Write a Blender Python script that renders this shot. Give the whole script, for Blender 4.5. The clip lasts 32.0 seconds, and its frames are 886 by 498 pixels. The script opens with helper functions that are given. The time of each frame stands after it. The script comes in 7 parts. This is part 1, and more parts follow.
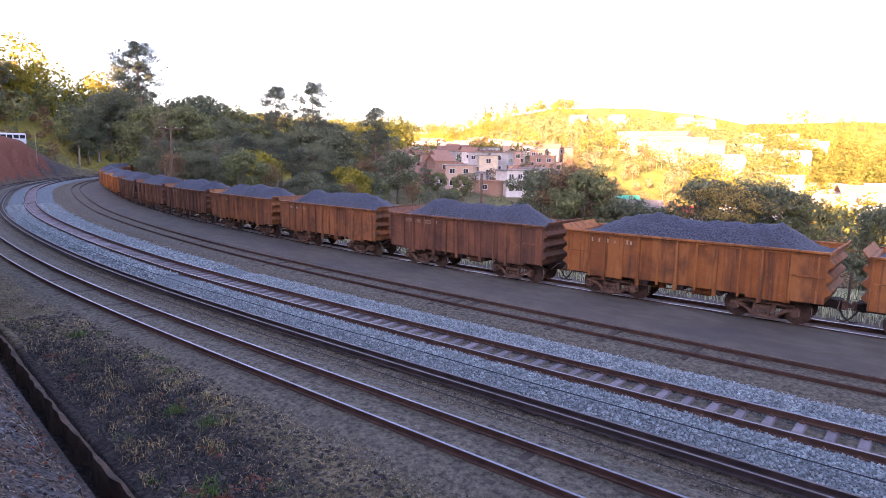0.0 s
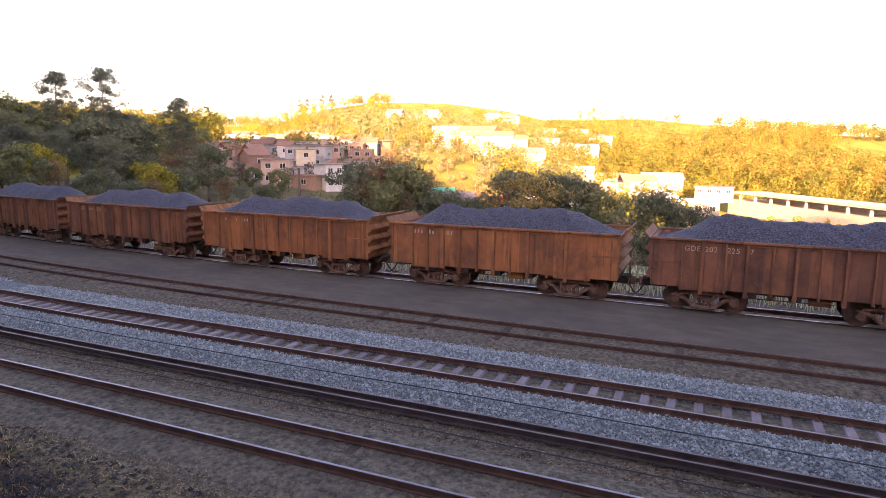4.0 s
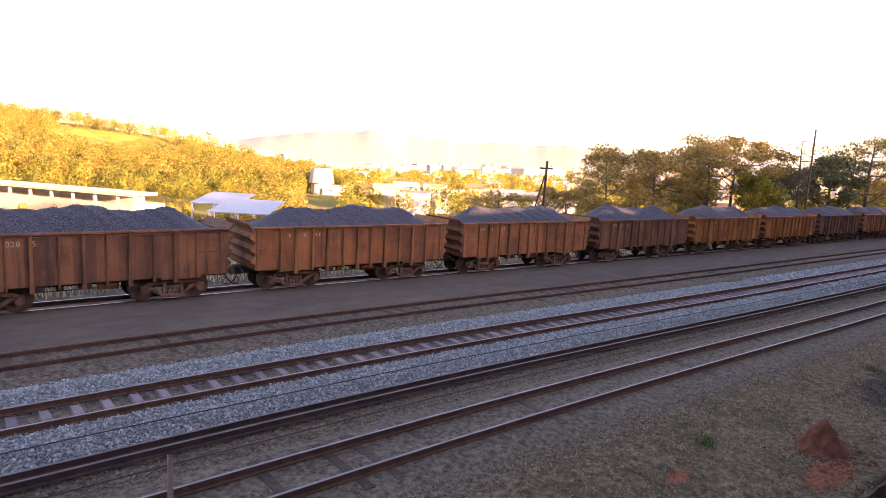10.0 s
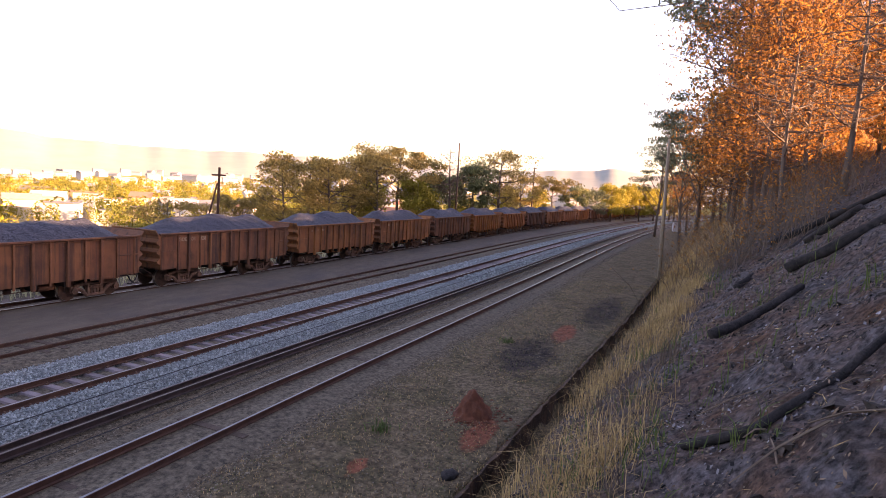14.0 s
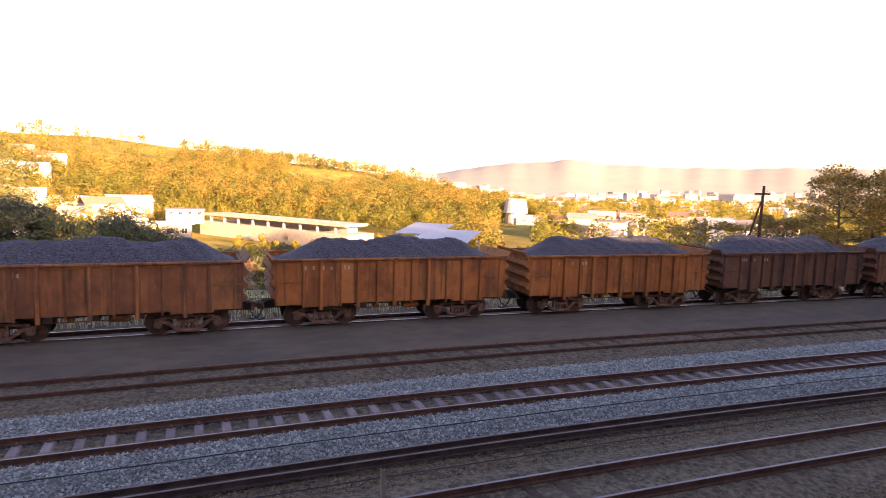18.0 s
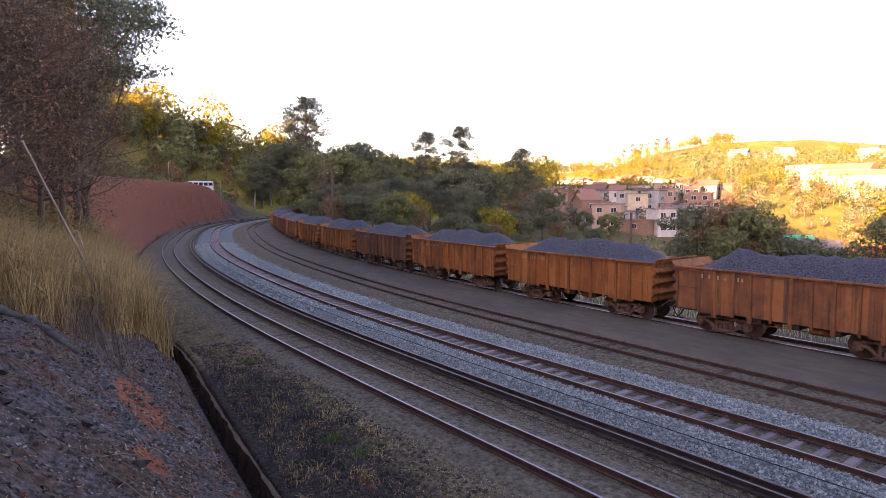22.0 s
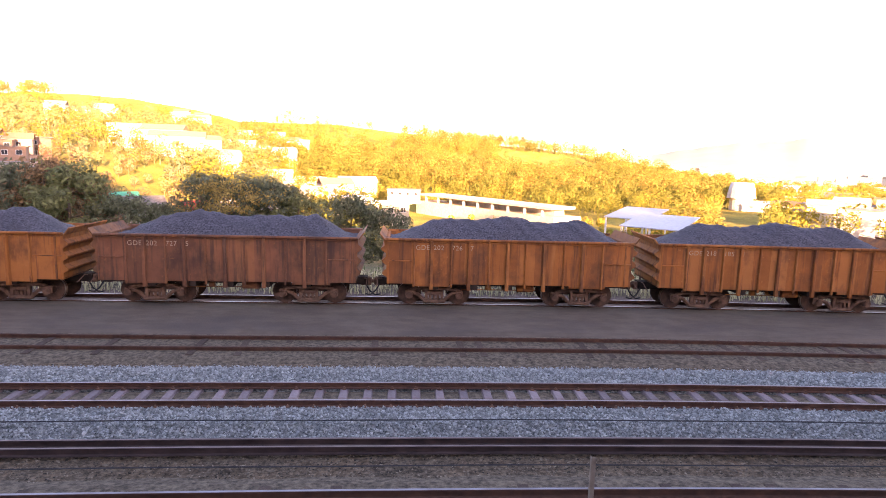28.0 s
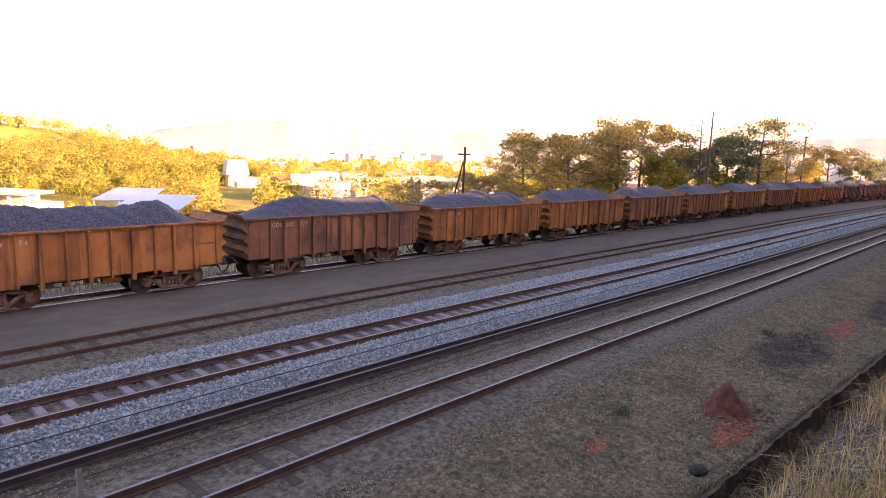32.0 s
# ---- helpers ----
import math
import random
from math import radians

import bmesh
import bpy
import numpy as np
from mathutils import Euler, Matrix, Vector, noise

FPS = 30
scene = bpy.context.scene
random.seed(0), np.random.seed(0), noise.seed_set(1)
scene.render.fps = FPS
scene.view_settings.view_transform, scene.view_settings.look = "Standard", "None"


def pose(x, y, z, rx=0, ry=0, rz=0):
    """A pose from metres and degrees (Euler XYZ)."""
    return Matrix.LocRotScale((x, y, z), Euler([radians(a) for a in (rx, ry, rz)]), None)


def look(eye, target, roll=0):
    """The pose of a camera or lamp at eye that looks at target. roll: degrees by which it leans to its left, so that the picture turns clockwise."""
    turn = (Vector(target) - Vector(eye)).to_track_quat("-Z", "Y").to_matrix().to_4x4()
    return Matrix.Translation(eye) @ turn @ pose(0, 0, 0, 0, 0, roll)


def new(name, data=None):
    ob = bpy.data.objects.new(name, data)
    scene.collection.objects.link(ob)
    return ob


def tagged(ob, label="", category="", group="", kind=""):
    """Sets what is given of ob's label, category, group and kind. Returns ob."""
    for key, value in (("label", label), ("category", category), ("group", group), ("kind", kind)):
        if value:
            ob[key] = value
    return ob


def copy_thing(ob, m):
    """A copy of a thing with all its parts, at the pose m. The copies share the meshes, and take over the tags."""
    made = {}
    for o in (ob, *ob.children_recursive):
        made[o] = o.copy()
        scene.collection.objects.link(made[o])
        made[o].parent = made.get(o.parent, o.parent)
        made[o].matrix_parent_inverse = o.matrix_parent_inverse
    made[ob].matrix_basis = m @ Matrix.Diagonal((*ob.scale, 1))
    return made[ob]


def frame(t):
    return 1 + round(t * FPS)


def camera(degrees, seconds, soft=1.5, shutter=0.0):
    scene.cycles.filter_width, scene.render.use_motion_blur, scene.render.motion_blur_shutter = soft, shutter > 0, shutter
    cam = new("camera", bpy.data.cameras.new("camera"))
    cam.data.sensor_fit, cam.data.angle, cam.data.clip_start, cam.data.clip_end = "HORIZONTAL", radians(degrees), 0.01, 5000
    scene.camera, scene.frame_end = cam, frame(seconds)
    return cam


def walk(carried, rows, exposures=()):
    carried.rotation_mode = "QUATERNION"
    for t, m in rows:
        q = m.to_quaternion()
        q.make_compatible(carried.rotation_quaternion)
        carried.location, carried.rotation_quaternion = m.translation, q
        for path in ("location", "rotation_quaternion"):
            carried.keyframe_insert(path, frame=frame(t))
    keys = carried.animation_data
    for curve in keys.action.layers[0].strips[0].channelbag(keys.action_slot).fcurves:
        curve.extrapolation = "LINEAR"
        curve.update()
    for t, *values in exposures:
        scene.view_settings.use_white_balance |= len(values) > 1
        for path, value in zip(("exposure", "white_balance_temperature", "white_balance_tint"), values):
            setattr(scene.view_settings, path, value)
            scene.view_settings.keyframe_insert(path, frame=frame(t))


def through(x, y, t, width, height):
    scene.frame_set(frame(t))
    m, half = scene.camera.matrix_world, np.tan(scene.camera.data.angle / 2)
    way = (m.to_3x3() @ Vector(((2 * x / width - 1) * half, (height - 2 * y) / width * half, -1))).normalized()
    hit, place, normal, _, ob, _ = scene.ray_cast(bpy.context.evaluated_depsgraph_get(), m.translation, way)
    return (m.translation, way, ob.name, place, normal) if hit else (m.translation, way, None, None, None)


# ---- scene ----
cam = camera(71.68, 32.0, soft=0.8, shutter=0.05)
EYE_Z = 5.27
ARM = 0.5  # the lens swings round the standing point at arm's length
PATH = [  # seconds, yaw to the left of +y, pitch up, lean
    (0, 41.86, -8.67, 0.61), (0.5, 44.64, -7.86, 0.30), (1, 46.72, -7.23, 0.14), (1.5, 47.94, -7.14, 0.28), (2, 46.15, -6.99, 0.30),
    (2.5, 41.88, -8.02, 0.61), (3, 36.64, -8.33, 0.50), (3.5, 30.79, -8.77, 0.44), (5.5, 10.09, -8.05, 0.38), (6, 4.88, -7.16, 0.46),
    (6.5, -0.09, -7.37, 0.78), (7, -5.39, -7.47, 0.95), (7.5, -11.85, -7.17, 1.51), (8, -19.07, -7.62, 2.22), (8.5, -25.90, -7.61, 1.89),
    (9, -31.48, -7.73, 2.25), (9.5, -35.21, -7.80, 2.29), (10, -39.34, -8.12, 3.23), (10.5, -45.90, -7.83, 3.79), (11, -51.43, -7.56, 3.67),
    (11.5, -56.23, -6.27, 3.16), (12, -59.93, -6.20, 2.93), (12.5, -62.71, -6.31, 2.85), (13, -65.34, -6.36, 3.25), (13.5, -66.90, -6.36, 3.06),
    (14, -68.44, -5.79, 3.31), (14.5, -69.51, -5.42, 3.04), (16.5, -70.31, -6.52, 3.30), (17, -61.34, -5.61, 3.36), (17.5, -41.95, -5.88, 3.16),
    (18, -21.25, -6.14, 1.71), (18.5, -3.81, -6.81, 2.03), (19, 10.96, -7.27, 2.43), (19.5, 30.22, -7.34, 2.81), (20, 44.05, -7.60, 1.32),
    (20.5, 45.98, -7.43, 1.44), (21, 50.85, -6.36, -1.02), (21.5, 53.81, -5.86, -1.13), (22, 55.32, -5.01, -0.32), (22.5, 56.72, -4.77, -0.61),
    (23, 59.53, -5.53, -1.12), (23.5, 60.40, -6.11, -1.14), (24, 54.21, -7.83, -0.59), (24.5, 48.06, -8.40, -0.16), (25, 40.57, -9.02, 0.46),
    (25.5, 34.28, -9.13, 0.58), (27.5, 6.67, -8.74, 1.41), (28, -2.17, -8.31, 1.55), (28.5, -9.67, -8.28, 2.02), (29, -17.44, -8.74, 2.02),
    (29.5, -22.87, -8.71, 2.31), (30, -28.12, -8.34, 2.51), (30.5, -32.81, -8.67, 2.31), (31, -38.41, -8.99, 1.74), (31.5, -42.87, -8.86, 1.98),
    (32, -46.63, -8.94, 1.92),
]


def eye_pose(yaw, pitch, lean):
    a = radians(yaw)
    p = radians(pitch)
    eye = Vector((-ARM * math.sin(a), ARM * math.cos(a), EYE_Z))
    way = Vector((-math.sin(a) * math.cos(p), math.cos(a) * math.cos(p), math.sin(p)))
    return look(eye, eye + way, lean)


EXPOSURES = [(0, 0.40), (1, 0.06), (3.5, 0.08), (6, 0.12), (9, 0.12), (13, 0.0), (14.5, -0.15), (16.3, -0.55), (17.5, -0.45), (18.5, -0.25), (20, -0.45), (21.1, -0.46), (22, -0.06), (23, 0.08), (25, 0.1), (28, 0.42), (32, 0.3)]
EXPO = 3.2
walk(cam, [(t, eye_pose(y, p, r)) for t, y, p, r in PATH], [(t, e + EXPO, float(np.interp(t, (0, 1, 3.5, 6, 21, 23, 27, 28), (6500, 7000, 7500, 7700, 7500, 7300, 7500, 7700))), 50) for t, e in EXPOSURES])

# ---- world and sun ----
SUN_EL, SUN_AZ = 10.2, 160.0   # height, and compass bearing from +y clockwise, in degrees
world = bpy.data.worlds.new("sky")
scene.world = world
world.use_nodes = True
sky = world.node_tree.nodes.new("ShaderNodeTexSky")
sky.sky_type = "NISHITA"
sky.sun_disc = False
sky.sun_elevation = radians(SUN_EL)
sky.sun_rotation = radians(SUN_AZ)
sky.dust_density = 1.2
sky.altitude = 600
world.node_tree.links.new(sky.outputs[0], world.node_tree.nodes["Background"].inputs[0])
world.node_tree.nodes["Background"].inputs[1].default_value = 0.085
sun = new("sun", bpy.data.lights.new("sun", "SUN"))
sun.data.energy = 5.0
sun.data.angle = radians(0.5)
sun.data.color = (1.0, 0.72, 0.38)
sa, se = radians(SUN_AZ), radians(SUN_EL)
sun.matrix_world = look((0, 0, 80), Vector((0, 0, 80)) - Vector((math.sin(sa) * math.cos(se), math.cos(sa) * math.cos(se), math.sin(se))))


# ---- materials ----
def mat(name, c1, c2=None, scale=3.0, rough=0.85, metal=0.0, bump=0.0, bscale=None, c3=None, s3=0.4, rand=0.0, island=0.0, spread=(0.35, 0.65), spec=0.3, stretch=(1, 1, 1), coords="Object", through=0.0):
    m = bpy.data.materials.new(name)
    m.use_nodes = True
    nt = m.node_tree
    b = nt.nodes["Principled BSDF"]
    b.inputs["Roughness"].default_value = rough
    b.inputs["Metallic"].default_value = metal
    b.inputs["Specular IOR Level"].default_value = spec
    co = nt.nodes.new("ShaderNodeTexCoord")
    mp = nt.nodes.new("ShaderNodeMapping")
    mp.inputs["Scale"].default_value = stretch
    nt.links.new(co.outputs[coords], mp.inputs[0])

    def noise_at(s, detail=6.0):
        n = nt.nodes.new("ShaderNodeTexNoise")
        n.inputs["Scale"].default_value = s
        n.inputs["Detail"].default_value = detail
        n.inputs["Roughness"].default_value = 0.62
        nt.links.new(mp.outputs[0], n.inputs["Vector"])
        return n

    def ramp_of(sock, a, z, lo, hi):
        r = nt.nodes.new("ShaderNodeValToRGB")
        r.color_ramp.elements[0].position, r.color_ramp.elements[1].position = lo, hi
        r.color_ramp.elements[0].color, r.color_ramp.elements[1].color = (*a, 1), (*z, 1)
        nt.links.new(sock, r.inputs[0])
        return r.outputs[0]

    col = None
    if c2:
        col = ramp_of(noise_at(scale).outputs[0], c1, c2, *spread)
    if c3:
        f = ramp_of(noise_at(s3, 4.0).outputs[0], (0, 0, 0), (1, 1, 1), 0.48, 0.68)
        mx = nt.nodes.new("ShaderNodeMix")
        mx.data_type = "RGBA"
        nt.links.new(f, mx.inputs[0])
        nt.links.new(col, mx.inputs[6])
        mx.inputs[7].default_value = (*c3, 1)
        col = mx.outputs[2]
    if col is None:
        rgb = nt.nodes.new("ShaderNodeRGB")
        rgb.outputs[0].default_value = (*c1, 1)
        col = rgb.outputs[0]
    if rand or island:
        if rand:
            info = nt.nodes.new("ShaderNodeObjectInfo")
            src, amount = info.outputs["Random"], rand
        else:
            info = nt.nodes.new("ShaderNodeNewGeometry")
            src, amount = info.outputs["Random Per Island"], island
        mr = nt.nodes.new("ShaderNodeMapRange")
        mr.inputs["To Min"].default_value, mr.inputs["To Max"].default_value = 1 - amount, 1 + amount
        nt.links.new(src, mr.inputs[0])
        mul = nt.nodes.new("ShaderNodeVectorMath")
        mul.operation = "SCALE"
        nt.links.new(col, mul.inputs[0])
        nt.links.new(mr.outputs[0], mul.inputs["Scale"])
        col = mul.outputs[0]
    nt.links.new(col, b.inputs["Base Color"])
    if through:
        tr = nt.nodes.new("ShaderNodeBsdfTranslucent")
        nt.links.new(col, tr.inputs[0])
        ms = nt.nodes.new("ShaderNodeMixShader")
        ms.inputs[0].default_value = through
        nt.links.new(b.outputs[0], ms.inputs[1])
        nt.links.new(tr.outputs[0], ms.inputs[2])
        nt.links.new(ms.outputs[0], nt.nodes["Material Output"].inputs[0])
    if bump:
        bp = nt.nodes.new("ShaderNodeBump")
        bp.inputs["Strength"].default_value = min(1.0, bump)
        bp.inputs["Distance"].default_value = 0.05
        nt.links.new(noise_at(bscale or scale * 4, 8.0).outputs[0], bp.inputs["Height"])
        nt.links.new(bp.outputs[0], b.inputs["Normal"])
    return m


def rust_paint(name, c1, c2, dark, bright):
    """Old wagon paint: blotches, stains that run down, and bright rust specks."""
    m = mat(name, c1, c2, 1.6, 0.78, bump=0.3, bscale=26, rand=0.12, spread=(0.3, 0.7))
    nt = m.node_tree
    b = nt.nodes["Principled BSDF"]
    base = b.inputs["Base Color"].links[0].from_socket
    co = nt.nodes.new("ShaderNodeTexCoord")
    info = nt.nodes.new("ShaderNodeObjectInfo")

    def layer(base, colour, stretch, scale, lo, hi, detail, amount):
        mp = nt.nodes.new("ShaderNodeMapping")
        mp.inputs["Scale"].default_value = stretch
        nt.links.new(co.outputs["Object"], mp.inputs[0])
        off = nt.nodes.new("ShaderNodeVectorMath")
        off.operation = "MULTIPLY_ADD"
        nt.links.new(info.outputs["Random"], off.inputs[0])
        off.inputs[1].default_value = (37, 53, 19)
        nt.links.new(mp.outputs[0], off.inputs[2])
        n = nt.nodes.new("ShaderNodeTexNoise")
        n.inputs["Scale"].default_value, n.inputs["Detail"].default_value, n.inputs["Roughness"].default_value = scale, detail, 0.65
        nt.links.new(off.outputs[0], n.inputs["Vector"])
        r = nt.nodes.new("ShaderNodeValToRGB")
        r.color_ramp.elements[0].position, r.color_ramp.elements[1].position = lo, hi
        r.color_ramp.elements[0].color, r.color_ramp.elements[1].color = (0, 0, 0, 1), (amount, amount, amount, 1)
        nt.links.new(n.outputs[0], r.inputs[0])
        mx = nt.nodes.new("ShaderNodeMix")
        mx.data_type = "RGBA"
        nt.links.new(r.outputs[0], mx.inputs[0])
        nt.links.new(base, mx.inputs[6])
        mx.inputs[7].default_value = (*colour, 1)
        return mx.outputs[2]

    # sheets between the ribs have weathered unlike one another
    sx = nt.nodes.new("ShaderNodeSeparateXYZ")
    nt.links.new(co.outputs["Object"], sx.inputs[0])
    cell = nt.nodes.new("ShaderNodeMath")
    cell.operation = "MULTIPLY_ADD"
    nt.links.new(sx.outputs[0], cell.inputs[0])
    cell.inputs[1].default_value, cell.inputs[2].default_value = 1.6, -0.36
    fl = nt.nodes.new("ShaderNodeMath")
    fl.operation = "FLOOR"
    nt.links.new(cell.outputs[0], fl.inputs[0])
    add = nt.nodes.new("ShaderNodeMath")
    add.operation = "MULTIPLY_ADD"
    nt.links.new(info.outputs["Random"], add.inputs[0])
    add.inputs[1].default_value = 91.0
    nt.links.new(fl.outputs[0], add.inputs[2])
    wn = nt.nodes.new("ShaderNodeTexWhiteNoise")
    wn.noise_dimensions = "1D"
    nt.links.new(add.outputs[0], wn.inputs["W"])
    for colour, lo, hi, amount in ((dark, 0.55, 1.0, 0.45), (bright, 0.45, 0.0, 0.5)):
        mr = nt.nodes.new("ShaderNodeMapRange")
        mr.inputs["From Min"].default_value, mr.inputs["From Max"].default_value = lo, hi
        mr.inputs["To Max"].default_value = amount
        nt.links.new(wn.outputs["Value"], mr.inputs[0])
        mx = nt.nodes.new("ShaderNodeMix")
        mx.data_type = "RGBA"
        nt.links.new(mr.outputs[0], mx.inputs[0])
        nt.links.new(base, mx.inputs[6])
        mx.inputs[7].default_value = (*colour, 1)
        base = mx.outputs[2]
    base = layer(base, dark, (1, 1, 0.7), 0.9, 0.50, 0.68, 5.0, 0.75)
    base = layer(base, dark, (1, 1, 0.06), 5.0, 0.52, 0.66, 5.0, 0.8)
    base = layer(base, bright, (1, 1, 0.12), 3.2, 0.58, 0.72, 6.0, 0.6)
    base = layer(base, bright, (1, 1, 1), 9.0, 0.62, 0.70, 6.0, 0.55)
    nt.links.new(base, b.inputs["Base Color"])
    return m


M_RUST = [
    rust_paint("wagon_paint_brown", (0.131, 0.052, 0.028), (0.219, 0.09, 0.045), (0.05, 0.029, 0.022), (0.276, 0.118, 0.045)),
    rust_paint("wagon_paint_rust", (0.195, 0.07, 0.028), (0.307, 0.119, 0.043), (0.069, 0.036, 0.024), (0.377, 0.152, 0.049)),
    rust_paint("wagon_paint_orange", (0.249, 0.081, 0.019), (0.357, 0.125, 0.03), (0.081, 0.033, 0.02), (0.41, 0.172, 0.056)),
    rust_paint("wagon_paint_dark", (0.091, 0.045, 0.029), (0.151, 0.07, 0.039), (0.033, 0.023, 0.02), (0.215, 0.094, 0.041)),
]
M_YELLOW = mat("wagon_paint_yellow", (0.42, 0.20, 0.02), (0.34, 0.14, 0.02), 2.0, 0.6, bump=0.1)
M_BOGIE = mat("bogie_rust", (0.09, 0.052, 0.036), (0.175, 0.10, 0.066), 5.0, 0.85, bump=0.4, bscale=25)
M_WHEEL = mat("wheel_steel", (0.065, 0.042, 0.033), (0.12, 0.072, 0.052), 6.0, 0.7, 0.3, bump=0.2)
M_TREAD = mat("wheel_tread", (0.30, 0.29, 0.28), (0.22, 0.20, 0.19), 6.0, 0.35, 0.9)
M_UNDER = mat("underframe_dark", (0.022, 0.016, 0.014), (0.045, 0.030, 0.022), 4.0, 0.9)
M_ORE = mat("iron_ore", (0.018, 0.020, 0.029), (0.105, 0.110, 0.135), 17.0, 0.75, bump=1.0, bscale=13.0, c3=(0.045, 0.046, 0.058), s3=0.9, spread=(0.40, 0.66))
M_HOSE = mat("hose_rubber", (0.02, 0.02, 0.02), (0.05, 0.04, 0.035), 5.0, 0.7)
M_LETTER = mat("lettering_paint", (0.42, 0.34, 0.24), (0.30, 0.22, 0.15), 9.0, 0.8)
M_RAILTOP = mat("rail_head_worn", (0.24, 0.22, 0.22), (0.15, 0.125, 0.12), 1.5, 0.36, 0.9)
M_RAILRUST = mat("rail_rust", (0.055, 0.028, 0.020), (0.09, 0.045, 0.030), 4.0, 0.85, bump=0.2)
M_RAILSHINE = mat("rail_head_polished", (0.16, 0.16, 0.175), (0.10, 0.092, 0.095), 1.5, 0.3, 1.0)
M_SPARE = mat("spare_rail_rust", (0.026, 0.018, 0.017), (0.055, 0.036, 0.033), 2.5, 0.7, bump=0.2)
M_SPARETOP = mat("spare_rail_top", (0.13, 0.10, 0.095), (0.07, 0.05, 0.045), 1.5, 0.45, 0.8)
M_GREYLOG = mat("grey_dead_wood", (0.035, 0.033, 0.033), (0.10, 0.092, 0.088), 5.0, 0.9, bump=0.8, bscale=16.0, stretch=(1, 0.4, 1))
M_SLEEPER = mat("steel_sleeper", (0.14, 0.112, 0.112), (0.235, 0.20, 0.205), 5.0, 0.7, 0.0, bump=0.2, c3=(0.10, 0.055, 0.04), s3=1.5, rand=0.25)
M_WOODTIE = mat("old_sleeper", (0.045, 0.033, 0.025), (0.085, 0.06, 0.045), 6.0, 0.9, bump=0.4, rand=0.2)
M_STONE = mat("ballast_stone", (0.185, 0.218, 0.218), (0.30, 0.345, 0.338), 5.0, 0.95, bump=0.3, bscale=60.0, island=0.42, spec=0.1)
# the dark tone paints in the shade of gaps between the stones
M_BALLAST = mat("ballast_bed", (0.045, 0.053, 0.054), (0.245, 0.285, 0.278), 19.0, 0.95, bump=1.0, bscale=17.0, spec=0.1)
M_DIRTBED = mat("dirt_between_rails", (0.042, 0.035, 0.025), (0.165, 0.138, 0.095), 9.0, 0.95, bump=0.8, bscale=16.0)
M_CONCRETE = mat("old_concrete", (0.16, 0.13, 0.10), (0.25, 0.21, 0.17), 4.0, 0.9, bump=0.4, bscale=18.0)
M_EARTHMOUND = mat("termite_earth", (0.09, 0.032, 0.018), (0.17, 0.060, 0.032), 5.0, 0.95, bump=0.8, bscale=12.0)
M_EARTHWALL = mat("ditch_earth", (0.045, 0.027, 0.018), (0.105, 0.062, 0.038), 3.0, 0.95, bump=0.9, bscale=10.0, c3=(0.03, 0.02, 0.015), s3=1.1)
M_CHAR = mat("charred_wood", (0.012, 0.011, 0.011), (0.035, 0.031, 0.030), 6.0, 0.9, bump=0.8, bscale=20.0)
M_POLE = mat("weathered_pole", (0.20, 0.16, 0.115), (0.30, 0.25, 0.18), 5.0, 0.85, bump=0.3, stretch=(1, 1, 0.15))
M_POLEDARK = mat("dark_pole", (0.07, 0.045, 0.032), (0.12, 0.08, 0.055), 5.0, 0.85, bump=0.3, stretch=(1, 1, 0.15))
M_WIRE = mat("wire_dark", (0.03, 0.03, 0.032), (0.05, 0.05, 0.05), 5.0, 0.6, 0.4)
M_BARK = mat("bark", (0.075, 0.055, 0.042), (0.15, 0.112, 0.085), 3.0, 0.95, bump=0.6, stretch=(1, 1, 0.2))
M_BARKPALE = mat("bark_pale", (0.22, 0.19, 0.16), (0.33, 0.29, 0.25), 2.0, 0.9, bump=0.3, stretch=(1, 1, 0.3))
M_LEAF = {
    "dark": mat("leaf_dark_green", (0.080, 0.098, 0.056), (0.130, 0.145, 0.080), 1.2, 0.75, island=0.35, through=0.25),
    "mid": mat("leaf_green", (0.100, 0.115, 0.048), (0.155, 0.165, 0.065), 1.0, 0.75, island=0.35, through=0.25),
    "yellow": mat("leaf_yellow_green", (0.19, 0.168, 0.020), (0.29, 0.24, 0.030), 1.0, 0.75, island=0.3, through=0.4),
    "brown": mat("leaf_dry_brown", (0.15, 0.095, 0.048), (0.22, 0.14, 0.068), 1.0, 0.8, island=0.4, through=0.25),
    "hill": mat("leaf_hill_green", (0.10, 0.108, 0.018), (0.17, 0.165, 0.028), 0.05, 0.8, island=0.25, through=0.45),
    "gold": mat("leaf_hill_gold", (0.19, 0.140, 0.028), (0.27, 0.198, 0.040), 0.05, 0.8, island=0.25, through=0.45),
    "gum": mat("leaf_gum", (0.050, 0.065, 0.042), (0.090, 0.105, 0.064), 0.5, 0.7, island=0.4, through=0.15),
    "olive": mat("leaf_olive", (0.235, 0.170, 0.050), (0.345, 0.245, 0.072), 0.5, 0.75, island=0.45, through=0.45),
    "umber": mat("leaf_umber", (0.15, 0.115, 0.075), (0.23, 0.17, 0.11), 0.6, 0.8, island=0.4, through=0.3, c3=(0.30, 0.115, 0.05), s3=0.3),
    "orange": mat("leaf_scorched_orange", (0.29, 0.118, 0.026), (0.44, 0.205, 0.046), 0.8, 0.8, island=0.5, through=0.5, c3=(0.13, 0.075, 0.035), s3=0.35),
}
M_STRAW = mat("dry_grass", (0.31, 0.205, 0.085), (0.49, 0.35, 0.16), 1.2, 0.9, island=0.5, through=0.3)
M_VERGE = mat("pale_verge_grass", (0.40, 0.38, 0.22), (0.56, 0.52, 0.32), 1.2, 0.9, island=0.35, through=0.35)
